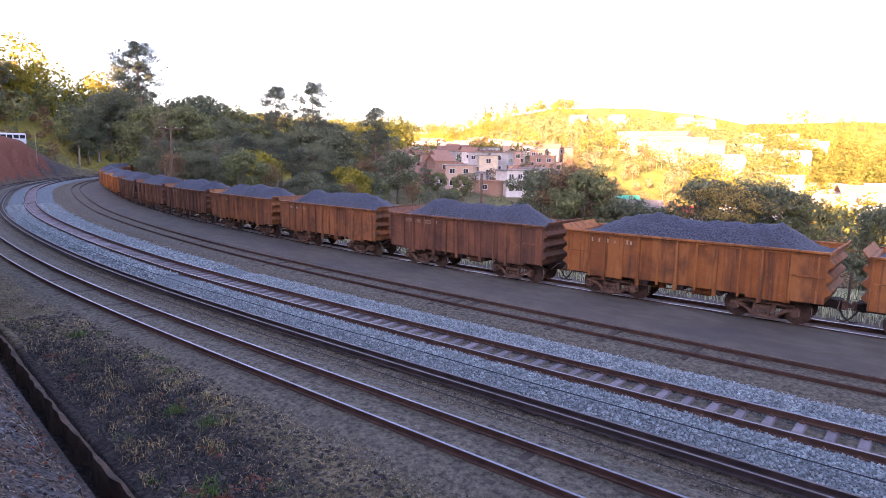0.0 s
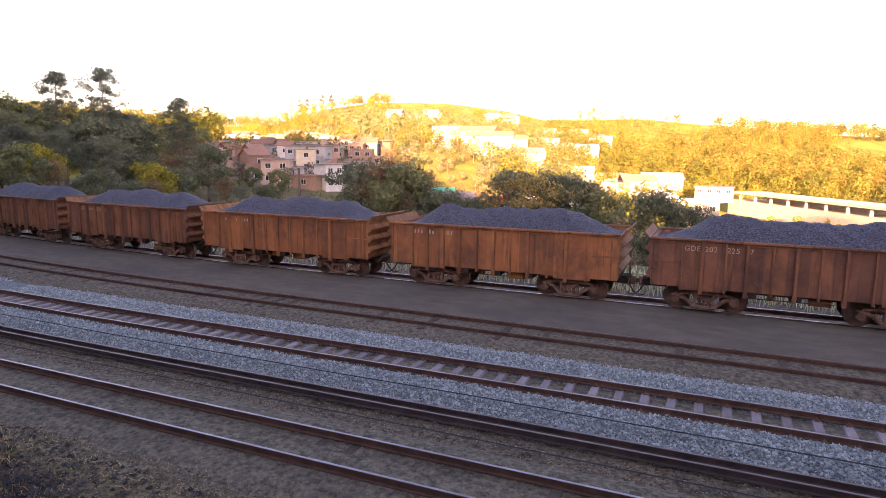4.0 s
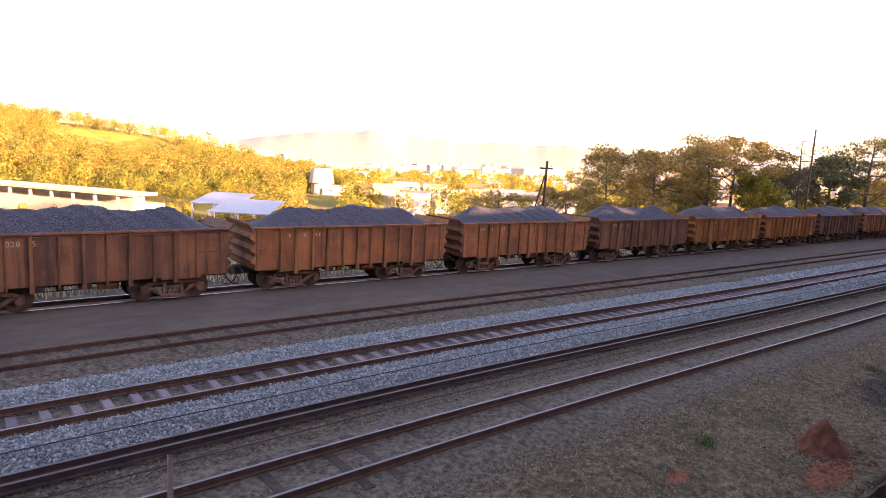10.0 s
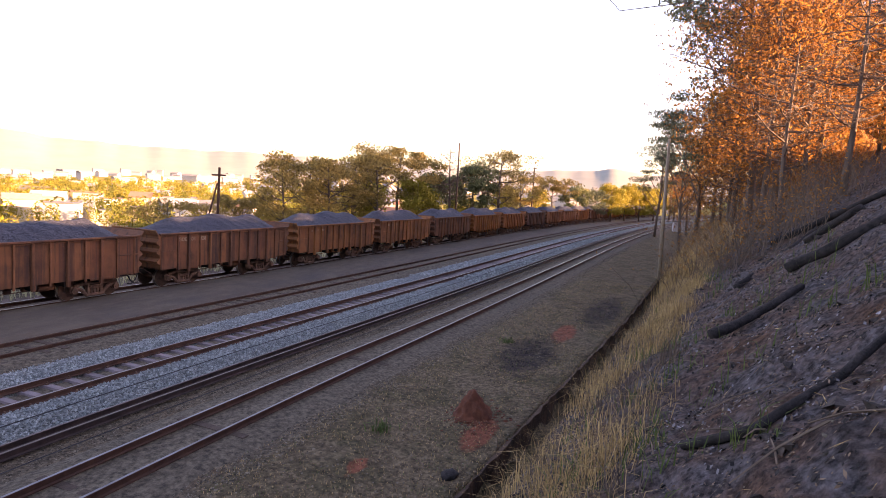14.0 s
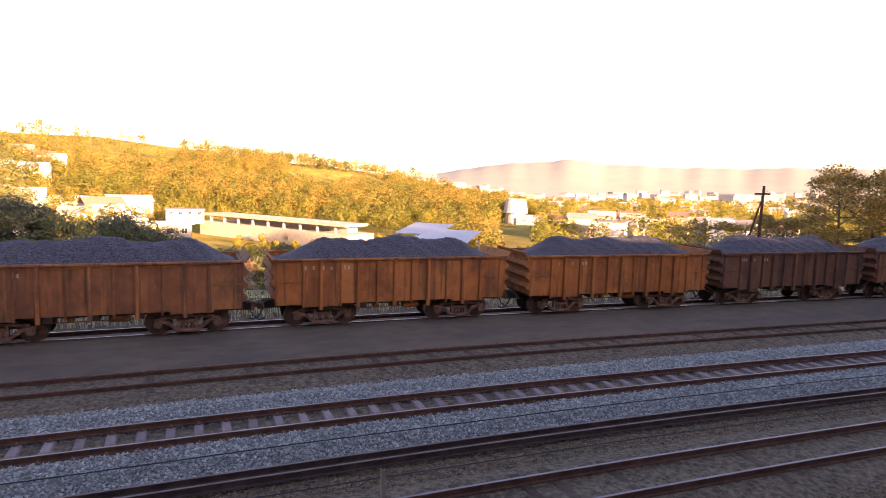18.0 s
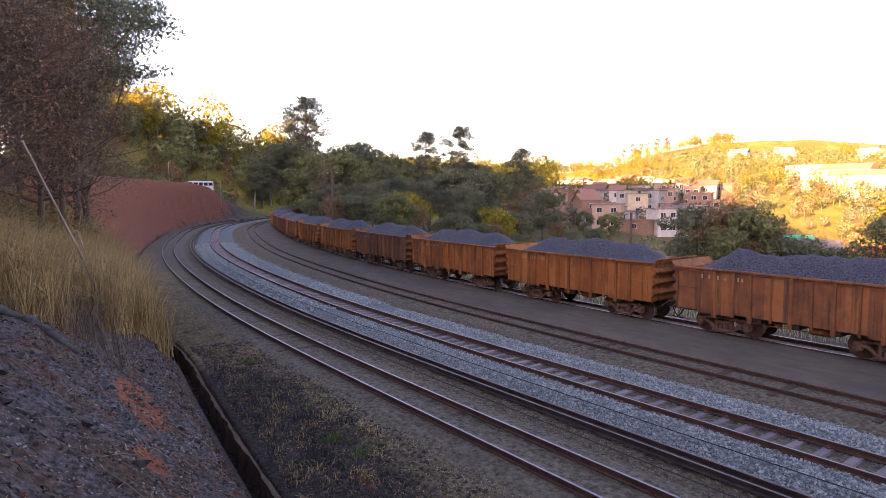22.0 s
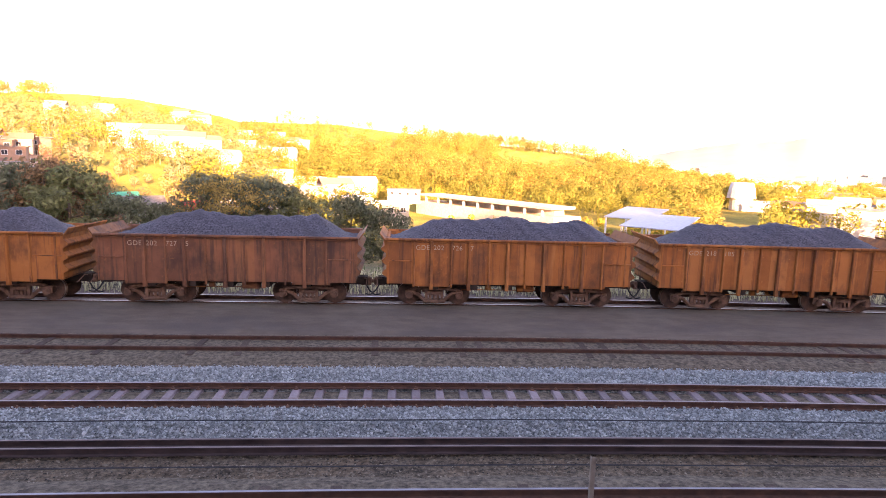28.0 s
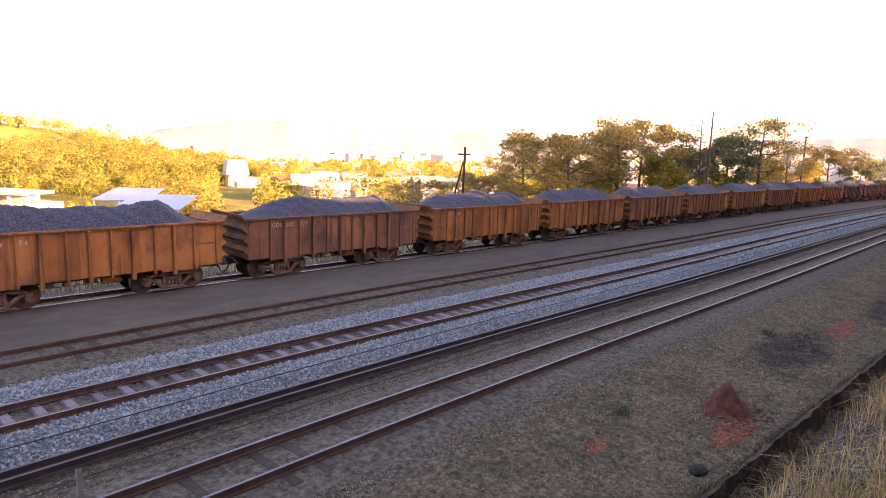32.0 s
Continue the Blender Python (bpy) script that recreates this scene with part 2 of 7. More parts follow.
M_BLADE = mat("green_grass", (0.055, 0.10, 0.025), (0.10, 0.15, 0.04), 2.0, 0.85, island=0.3, through=0.3)
M_TWIG = mat("bare_twigs", (0.10, 0.075, 0.055), (0.17, 0.13, 0.095), 2.0, 0.9, island=0.3)


def part(name, me, material=None, parent=None, label="", smooth=False):
    """Link a mesh or bmesh as one object, under a thing if parent is given."""
    if isinstance(me, bmesh.types.BMesh):
        data = bpy.data.meshes.new(name)
        me.to_mesh(data)
        me.free()
        me = data
    if material is not None and not me.materials:
        me.materials.append(material)
    if smooth:
        me.polygons.foreach_set("use_smooth", [True] * len(me.polygons))
    ob = new(name, me)
    if parent is not None:
        ob.parent = parent
    if label:
        tagged(ob, label)
    return ob


def raw(name, verts, faces, material=None, smooth=False):
    me = bpy.data.meshes.new(name)
    me.from_pydata([tuple(v) for v in verts], [], faces)
    me.update()
    if material is not None:
        me.materials.append(material)
    if smooth:
        me.polygons.foreach_set("use_smooth", [True] * len(me.polygons))
    return me


def box(bm, x0, y0, z0, x1, y1, z1, bevel=0.0):
    vs = [bm.verts.new(p) for p in ((x0, y0, z0), (x1, y0, z0), (x1, y1, z0), (x0, y1, z0), (x0, y0, z1), (x1, y0, z1), (x1, y1, z1), (x0, y1, z1))]
    fs = [bm.faces.new([vs[i] for i in f]) for f in ((3, 2, 1, 0), (4, 5, 6, 7), (0, 1, 5, 4), (1, 2, 6, 5), (2, 3, 7, 6), (3, 0, 4, 7))]
    if bevel:
        es = list({e for f in fs for e in f.edges})
        bmesh.ops.bevel(bm, geom=es, offset=bevel, segments=1, affect="EDGES")


def tube(bm, pts, r0, r1=None, sides=6, caps=True):
    """A tapering tube along points."""
    r1 = r0 if r1 is None else r1
    rings = []
    n = len(pts)
    for i, p in enumerate(pts):
        p = Vector(p)
        d = (Vector(pts[min(i + 1, n - 1)]) - Vector(pts[max(i - 1, 0)])).normalized()
        a = d.cross(Vector((0, 0, 1)) if abs(d.z) < 0.9 else Vector((1, 0, 0))).normalized()
        b = d.cross(a)
        r = r0 + (r1 - r0) * i / max(1, n - 1)
        rings.append([bm.verts.new(p + a * math.cos(k * 2 * math.pi / sides) * r + b * math.sin(k * 2 * math.pi / sides) * r) for k in range(sides)])
    for u, v in zip(rings[:-1], rings[1:]):
        for k in range(sides):
            bm.faces.new((u[k], u[(k + 1) % sides], v[(k + 1) % sides], v[k]))
    if caps:
        bm.faces.new(rings[0][::-1])
        bm.faces.new(rings[-1])


def cyl(bm, centre, axis, r, length, sides=16):
    c = Vector(centre)
    a = Vector(axis).normalized() * length / 2
    tube(bm, [c - a, c + a], r, r, sides)


# ---- the line of the tracks: one curve, and offsets from it ----
KX = (-95, -65, -45, -27, -8, 6, 25, 50, 75, 100)
KY = (24.5, 17.0, 14.2, 13.15, 13.6, 14.0, 13.5, 12.85, 12.1, 10.8)


def spline_second(xs, ys):
    n = len(xs)
    h = np.diff(xs)
    a, b = np.eye(n), np.zeros(n)
    for i in range(1, n - 1):
        a[i, i - 1:i + 2] = h[i - 1], 2 * (h[i - 1] + h[i]), h[i]
        b[i] = 6 * ((ys[i + 1] - ys[i]) / h[i] - (ys[i] - ys[i - 1]) / h[i - 1])
    return np.linalg.solve(a, b)


KM = spline_second(np.array(KX, float), np.array(KY, float))


def main_y(x):
    i = int(min(max(np.searchsorted(KX, x) - 1, 0), len(KX) - 2))
    h = KX[i + 1] - KX[i]
    a = (KX[i + 1] - x) / h
    c = 1 - a
    return a * KY[i] + c * KY[i + 1] + ((a ** 3 - a) * KM[i] + (c ** 3 - c) * KM[i + 1]) * h * h / 6


def main_line():
    mid = [(x, main_y(x)) for x in np.arange(-95, 100.1, 1.0)]
    left, (x, y) = [], mid[0]
    a = math.atan2(mid[0][1] - mid[1][1], mid[0][0] - mid[1][0])
    for i in range(240):
        a -= 1 / 165.0
        x, y = x + math.cos(a), y + math.sin(a)
        left.append((x, y))
    right, (x, y) = [], mid[-1]
    a = math.atan2(mid[-1][1] - mid[-2][1], mid[-1][0] - mid[-2][0])
    for i in range(320):
        a -= 1 / 900.0
        x, y = x + math.cos(a), y + math.sin(a)
        right.append((x, y))
    return np.array(left[::-1] + mid + right)


LINE = main_line()
TAN = np.gradient(LINE, axis=0)
TAN /= np.linalg.norm(TAN, axis=1)[:, None]
NOR = np.stack([-TAN[:, 1], TAN[:, 0]], 1)


def spread(base, left):
    """Offset that grows towards the bend."""
    return base + left * np.clip((-LINE[:, 0] - 5) / 55, 0, 1.2)


OFF = {"A": spread(-4.7, 0.0), "S": spread(-2.45, 0.0), "C": spread(0.0, 0.0), "D": spread(3.95, 0.9), "E": spread(9.2, 0.35)}


def line_at(off):
    p = LINE + NOR * (off[:, None] if isinstance(off, np.ndarray) else off)
    s = np.r_[0, np.cumsum(np.linalg.norm(np.diff(p, axis=0), axis=1))]
    s -= np.interp(0.0, p[:, 0], s)
    return p, s


# ---- ground ----
def line_y(x):
    keep = slice(110, len(LINE))
    return np.interp(x, LINE[keep, 0], LINE[keep, 1])


def smooth01(a, lo, hi):
    t = np.clip((a - lo) / (hi - lo), 0, 1)
    return t * t * (3 - 2 * t)


def ditch_y(x):
    return line_y(x) - 4.7 - np.interp(x, (-60, -22, -10, 10, 30, 50, 150), (2.7, 3.65, 4.95, 6.0, 6.65, 7.0, 8.0))


def ditch_half(x):
    """How far the ditch reaches from its line towards the track."""
    return np.interp(x, (-14, 2, 10), (0.04, 0.22, 0.40))


def wav(x, y, k, seed=0.0):
    return (np.sin(x * k + 1.3 + seed) * np.cos(y * k * 1.13 + 0.4 - seed) + np.sin(x * k * 2.3 - y * k * 1.7 + seed) * 0.5 + np.cos(x * k * 0.37 + y * k * 2.9 + 2 * seed) * 0.35) / 1.85


CREST_AZ = (-180, -80, -60, -40, -30, -24, -18, -14.7, -9.6, -4, 1, 8, 11, 15.8, 19.4, 24, 28, 32, 36, 38.6, 40, 44, 48, 60, 75, 90, 180)
CREST_EL = (0.6, 0.6, 0.2, -0.6, -1.5, -0.6, 0.35, 0.75, 1.2, 1.8, 2.3, 2.85, 2.9, 2.7, 3.65, 4.25, 4.3, 4.25, 3.6, 3.0, 2.2, 1.9, 2.0, 2.4, 2.2, 2.0, 1.0)


def land(x, y):
    """Height of the ground, in metres above the rail heads."""
    x, y = np.asarray(x, float), np.asarray(y, float)
    v = y - line_y(x)
    z = np.full(x.shape, -0.24) + 0.025 * wav(x, y, 2.1)
    # the grass strip falls a little to the ditch
    z -= 0.12 * smooth01(-v, 6.5, 9.5)
    # behind the tracks the ground drops into the valley
    fall = smooth01(v, 13.5, 60) * 9 + smooth01(v, 50, 160) * 6
    fall *= 1 - 0.75 * smooth01(-x, 45, 110)
    z -= fall
    # far land: rises to the crest of the hills
    r = np.hypot(x, y)
    az = np.degrees(np.arctan2(-x, y))
    crest = np.interp(az, CREST_AZ, CREST_EL)
    R = np.interp(az, (-60, -28, -15, 12, 30, 50, 70), (1500, 900, 650, 640, 620, 480, 380))
    top = EYE_Z + R * np.tan(np.radians(crest))
    r0 = np.interp(az, (-60, -30, -20, -8, 10, 30, 50), (500, 420, 330, 290, 190, 105, 90))
    up = np.clip((r - r0) / (R - r0), 0, 1) ** 1.25
    up = up * (1 - 0.12 * np.sin(np.pi * up))
    front = smooth01(v, 40, 120)
    z = z + front * up * (top - z) + front * up * 2.5 * wav(x, y, 0.021)
    z = np.where(r > R, np.minimum(z, top - (r - R) * 0.02), z)
    # bank and hillside behind the ditch
    d = ditch_y(x) - y
    left = smooth01(-x, 8, 30)
    steep = np.interp(x, (-70, -30, -12, 5, 60), (0.25, 0.42, 0.66, 0.72, 0.74))
    bank = 1.25 * smooth01(d, 0.32, 1.25) * (1 - 0.4 * left) + np.clip(d - 0.9, 0, np.interp(x, (18, 32), (15, 11.5))) * steep
    bank += np.clip(d - 14, 0, 26) * np.interp(x, (-90, -30, 0, 20, 32), (0.5, 0.4, 0.3, 0.12, 0.0))
    # an added ridge out of view, shaped to shade the town on the left
    bank += smooth01(-y, 290, 420) * np.interp(x, (-400, -60, -20, 5, 30, 64, 90, 117, 137, 165, 178, 300), (112, 114, 119, 126, 144, 146, 138, 126, 116, 110, 30, 30))
    bank += smooth01(d, 0.8, 3) * (0.13 * wav(x, y, 1.7) + 0.09 * wav(x, y, 3.9, 2.0) + 0.05 * wav(x, y, 8.3, 4.0) + 0.25 * wav(x, y, 0.5, 1.0))
    bank -= np.clip(d - 240, 0, 500) * 0.1
    z = np.where(d > 0.32, np.maximum(-0.45 + bank, -0.6), z)
    # the ditch itself
    z = np.where((d < 0.24) & (d > -ditch_half(x)), -0.95, z)
    # a ledge under the standing point
    near = smooth01(-np.hypot(x, y + 0.3), -2.6, -0.9)
    z = z * (1 - near) + near * np.minimum(z + 1.4, EYE_Z - 1.62)
    # red cutting outside the bend
    cut = smooth01(-x, 62, 74) * smooth01(-v, 8.5, 14)
    road = 8.2 * (1 - smooth01(-x, 142, 170)) + smooth01(-v, 26, 85) * 15
    z = np.where(d > 0, z * (1 - cut) + cut * (road + 0.35 * wav(x, y, 0.7)), z)
    # wooded rise beyond the bend
    rise = smooth01(r, 150, 205) * smooth01(az, 60, 66) * (1 - smooth01(az, 86, 92)) * smooth01(np.abs(v), 14, 30)
    z = z + 11 * rise
    return z


def grow(a, b, n, first):
    """n steps from a to b, the first of that size, each larger than the last."""
    q = 1.05
    for _ in range(200):
        total = first * (q ** n - 1) / (q - 1)
        q *= (abs(b - a) / total) ** (0.5 / n)
    return a + math.copysign(1, b - a) * first * (q ** np.arange(1, n + 1) - 1) / (q - 1)


def build_ground():
    xs = np.r_[grow(-48, -4200, 110, 0.5)[::-1], np.arange(-48, 62, 0.4), grow(61.6, 4200, 110, 0.6)]
    ys = np.r_[grow(-8, -700, 46, 0.4)[::-1], np.arange(-8, 8.5, 0.16), grow(8.4, 4600, 170, 0.22)]
    # columns near the ditch follow its line, so that its sides stay crisp
    X, Y = np.meshgrid(xs, ys)
    shift = ditch_y(X) - 3.04
    Y = Y + shift * np.exp(-((Y - 3.04) / 8.0) ** 2)
    Z = land(X, Y)
    nx, ny = len(xs), len(ys)
    verts = np.stack([X, Y, Z], -1).reshape(-1, 3)
    i = np.arange(nx * ny).reshape(ny, nx)
    faces = np.stack([i[:-1, :-1], i[:-1, 1:], i[1:, 1:], i[1:, :-1]], -1).reshape(-1, 4)
    me = bpy.data.meshes.new("ground")
    me.from_pydata(verts.tolist(), [], faces.tolist())
    x, y = verts[:, 0], verts[:, 1]
    v, d = y - line_y(x), ditch_y(x) - y
    zone = {
        "strip": smooth01(-v, 6.0, 7.0),
        "slope": smooth01(d, -0.2, 0.4),
        "wild": smooth01(v, 13.0, 15.0),
        "far": smooth01(np.hypot(x, y), 120, 260),
        "red": np.clip(smooth01(-x, 58, 70) * smooth01(-v, 7, 9) * (1 - smooth01(-v, 16, 18)) * (1 - smooth01(-x, 140, 158)), 0, 1),
        "platform": smooth01(v, 5.6, 6.0) * (1 - smooth01(v, 11.2, 11.8)),
    }
    burnt = np.zeros(len(x))
    for bx, by, rx, ry in ((-12.5, 5.0, 4.4, 1.35), (-17, 5.3, 3.4, 1.1), (21.0, 4.9, 2.8, 0.9), (31, 3.6, 4.5, 0.9), (24, 20.0, 4.0, 0.7)):
        burnt = np.maximum(burnt, np.clip(1.5 - np.hypot((x - bx) / rx, (y - by) / ry), 0, 1) * (0.46 if bx > 0 else 0.95))
    zone["burnt"] = burnt
    clay = np.zeros(len(x))
    for bx, by, rx, ry in ((13.6, 4.2, 1.0, 0.3), (10.8, 5.8, 0.35, 0.16), (25, 4.4, 1.6, 0.4), (-25, -0.6, 5.0, 1.5), (-33, 1.2, 5.0, 1.4), (-9.4, 1.6, 0.5, 0.2), (-18.5, 1.0, 1.7, 0.7), (-12.5, 1.9, 1.4, 0.35), (-7.2, 2.4, 0.9, 0.2), (-22, 0.2, 2.2, 0.5)):
        clay = np.maximum(clay, np.clip(1.4 - np.hypot((x - bx) / rx, (y - by) / ry), 0, 1))
    zone["clay"] = clay
    for key, values in zone.items():
        me.attributes.new(key, "FLOAT", "POINT").data.foreach_set("value", values.astype(np.float32))
    me.polygons.foreach_set("use_smooth", [True] * len(me.polygons))
    return tagged(part("ground", me, ground_material()), "railway cutting with dry grass, burnt patches and a far golden hill", "ground", kind="structure")


def ground_material():
    m = bpy.data.materials.new("ground")
    m.use_nodes = True
    nt = m.node_tree
    b = nt.nodes["Principled BSDF"]
    b.inputs["Roughness"].default_value = 0.95
    b.inputs["Specular IOR Level"].default_value = 0.15
    co = nt.nodes.new("ShaderNodeTexCoord")

    def nz(s, detail=6.0):
        n = nt.nodes.new("ShaderNodeTexNoise")
        n.inputs["Scale"].default_value, n.inputs["Detail"].default_value, n.inputs["Roughness"].default_value = s, detail, 0.65
        nt.links.new(co.outputs["Object"], n.inputs["Vector"])
        return n.outputs[0]

    def ramp(sock, a, z, lo=0.35, hi=0.65):
        r = nt.nodes.new("ShaderNodeValToRGB")
        r.color_ramp.elements[0].position, r.color_ramp.elements[1].position = lo, hi
        r.color_ramp.elements[0].color, r.color_ramp.elements[1].color = (*a, 1), (*z, 1)
        nt.links.new(sock, r.inputs[0])
        return r.outputs[0]

    def mix(f, a, c):
        mx = nt.nodes.new("ShaderNodeMix")
        mx.data_type = "RGBA"
        nt.links.new(f, mx.inputs[0])
        nt.links.new(a, mx.inputs[6])
        nt.links.new(c, mx.inputs[7])
        return mx.outputs[2]

    fine, mid, broad = nz(9.0, 8.0), nz(1.1), nz(0.23)

    def zone(key, soft=0.35, n=None):
        """The zone's weight, with its edge broken up by noise."""
        at = nt.nodes.new("ShaderNodeAttribute")
        at.attribute_name = key
        ad = nt.nodes.new("ShaderNodeMath")
        ad.operation = "MULTIPLY_ADD"
        nt.links.new(mid if n is None else n, ad.inputs[0])
        ad.inputs[1].default_value = 1.0
        nt.links.new(at.outputs["Fac"], ad.inputs[2])
        return ramp(ad.outputs[0], (0, 0, 0), (1, 1, 1), 1.0 - soft, 1.0 + soft)

    dirt = mix(ramp(mid, (0, 0, 0), (1, 1, 1), 0.42, 0.62), ramp(fine, (0.050, 0.041, 0.029), (0.20, 0.165, 0.116)), ramp(fine, (0.072, 0.055, 0.036), (0.230, 0.176, 0.116)))
    plat = mix(ramp(mid, (0, 0, 0), (1, 1, 1), 0.4, 0.62), ramp(fine, (0.145, 0.108, 0.093), (0.195, 0.148, 0.127)), ramp(fine, (0.175, 0.130, 0.110), (0.235, 0.178, 0.149)))
    straw = ramp(fine, (0.066, 0.050, 0.030), (0.24, 0.185, 0.112))
    green = ramp(fine, (0.048, 0.044, 0.024), (0.150, 0.125, 0.066))
    strip = mix(ramp(mid, (0, 0, 0), (1, 1, 1), 0.45, 0.62), straw, green)
    ash = mix(ramp(mid, (0, 0, 0), (1, 1, 1), 0.40, 0.66), ramp(fine, (0.018, 0.017, 0.018), (0.150, 0.143, 0.150)), ramp(fine, (0.035, 0.021, 0.015), (0.165, 0.092, 0.060)))
    wild = mix(ramp(broad, (0, 0, 0), (1, 1, 1)), ramp(fine, (0.07, 0.075, 0.03), (0.14, 0.14, 0.06)), ramp(fine, (0.15, 0.12, 0.06), (0.26, 0.21, 0.11)))
    wide, patch = nz(0.022), nz(0.09)
    hill = mix(ramp(wide, (0, 0, 0), (1, 1, 1), 0.42, 0.58), ramp(patch, (0.22, 0.185, 0.034), (0.33, 0.27, 0.052)), ramp(patch, (0.15, 0.13, 0.025), (0.25, 0.205, 0.042)))
    soil = ramp(fine, (0.17, 0.056, 0.030), (0.30, 0.108, 0.062))
    coal = ramp(fine, (0.014, 0.012, 0.012), (0.072, 0.056, 0.047))
    col = mix(zone("platform", 0.2), dirt, plat)
    col = mix(zone("strip"), col, strip)
    col = mix(zone("slope"), col, ash)
    col = mix(zone("wild"), col, wild)
    col = mix(zone("far", 0.3), col, hill)
    col = mix(zone("red"), col, soil)
    col = mix(zone("clay", 0.25), col, soil)
    col = mix(zone("burnt", 0.36, nz(1.9)), col, coal)
    # darker and lighter mottling at hand's width, over every zone
    mul = nt.nodes.new("ShaderNodeMix")
    mul.data_type, mul.blend_type = "RGBA", "MULTIPLY"
    mul.inputs[0].default_value = 1.0
    nt.links.new(col, mul.inputs[6])
    nt.links.new(mix(ramp(nz(0.5, 3.0), (0, 0, 0), (1, 1, 1), 0.35, 0.65), ramp(nz(3.4, 5.0), (0.42, 0.41, 0.40), (1.18, 1.18, 1.18), 0.34, 0.60), ramp(nz(17.0, 5.0), (0.55, 0.54, 0.53), (1.25, 1.25, 1.25), 0.36, 0.62)), mul.inputs[7])
    nt.links.new(mul.outputs[2], b.inputs["Base Color"])
    bp = nt.nodes.new("ShaderNodeBump")
    bp.inputs["Strength"].default_value, bp.inputs["Distance"].default_value = 1.0, 0.10
    nt.links.new(nz(11.0, 10.0), bp.inputs["Height"])
    nt.links.new(bp.outputs[0], b.inputs["Normal"])
    return m


build_ground()


def ditch_wall():
    xs = np.arange(-30, 75, 0.18)
    ys = ditch_y(xs) + ditch_half(xs) - 0.05
    verts, faces = [], []
    for x, y in zip(xs, ys):
        z = ground_edge(x, y)
        verts += [(x, y + 0.05 * math.sin(x * 3.3), -1.0), (x, y + 0.03 * math.sin(x * 2.3) + 0.02 * math.sin(x * 7.9) + 0.025 * noise.noise(Vector((x * 4.0, 0, 0))), z + 0.02 * noise.noise(Vector((x * 5.0, 3, 0)))), (x, y + 0.09, z - 0.03), (x, y + 0.09, -1.0)]
    for k in range(len(xs) - 1):
        for j in range(4):
            a, b = 4 * k + j, 4 * k + (j + 1) % 4
            faces.append((a, b, b + 4, a + 4))
    tagged(part("ditch_wall", raw("ditch_wall", verts, faces, M_EARTHWALL)), "crumbling brown earth side of the drainage ditch", "ditch", kind="structure")


def ground_edge(x, y):
    return float(land(np.array([x]), np.array([y + 0.3]))[0]) + 0.012 + 0.015 * math.sin(x * 2.1) + 0.012 * math.sin(x * 6.7)


ditch_wall()


# ---- tracks ----
def sweep(name, off, profile, lo, hi, material, z=0.0, closed=True, smooth=False):
    """A profile of (sideways, up) swept along a track line between two stretches of x."""
    p, s = line_at(off)
    keep = np.where((p[:, 0] > lo) & (p[:, 0] < hi))[0]
    keep = np.arange(keep.min(), keep.max() + 1)
    n = len(profile)
    verts, faces = [], []
    for i in keep:
        for u, w in profile:
            q = p[i] + NOR[i] * u
            verts.append((q[0], q[1], z + w))
    for k in range(len(keep) - 1):
        for j in range(n if closed else n - 1):
            a, b = k * n + j, k * n + (j + 1) % n
            faces.append((a, b, b + n, a + n))
    if closed:
        faces.append(tuple(range(n))[::-1])
        faces.append(tuple(range((len(keep) - 1) * n, len(keep) * n)))
    return raw(name, verts, faces, material, smooth)


WEB = [(-0.055, -0.15), (0.055, -0.15), (0.055, -0.135), (0.012, -0.115), (0.012, -0.045), (0.033, -0.036), (0.033, -0.004), (-0.033, -0.004), (-0.033, -0.036), (-0.012, -0.045), (-0.012, -0.115), (-0.055, -0.135)]
HEAD = [(-0.028, -0.0045), (0.028, -0.0045), (0.024, 0.0), (-0.024, 0.0)]
GAUGE = 1.06


def track(name, key, label, z=0.0, shiny=True, lo=-190, hi=330):
    t = tagged(new(name), label, "railway track", kind="structure")
    for side in (-1, 1):
        r = part("rail", sweep("rail", OFF[key] + side * GAUGE / 2, WEB, lo, hi, M_RAILRUST, z), None, t)
        part("rail_head", sweep("rail_head", OFF[key] + side * GAUGE / 2, HEAD, lo, hi, (M_RAILSHINE if key != "C" else M_RAILTOP) if shiny else M_RAILRUST, z), None, r, "worn shiny running surface" if shiny else "")
    return t


TRACKS = {
    "A": track("track", "A", "old railway track with polished rails sunk in dirt"),
    "C": track("track", "C", "railway track on fresh grey ballast with steel sleepers", 0.03),
    "D": track("track", "D", "rusty unused railway track half buried in dirt", -0.03, False),
    "E": track("track", "E", "railway track under the ore train", 0.0),
}
spare = tagged(new("spare_rails"), "two rusty loose rails laid side by side along the ballast", "rail", kind="structure")
for du, dz in ((-0.14, -0.03), (0.15, -0.01)):
    part("loose_rail", sweep("loose_rail", OFF["S"] + du, WEB, -150, 120, M_SPARE, dz), None, spare)
    part("rail_top", sweep("rail_top", OFF["S"] + du, HEAD, -150, 120, M_SPARETOP, dz), None, spare)

# ballast bed of the main track
bed = [(-2.1, -0.30), (-1.5, -0.10), (-0.66, -0.10), (-0.5, -0.20), (0.5, -0.20), (0.66, -0.10), (1.6, -0.09), (2.55, -0.30), (2.55, -0.5), (-2.1, -0.5)]
tagged(part("ballast", sweep("ballast", OFF["C"], bed, -190, 330, M_BALLAST, 0.0)), "bed of fresh grey crushed stone under the track", "ballast", kind="structure")

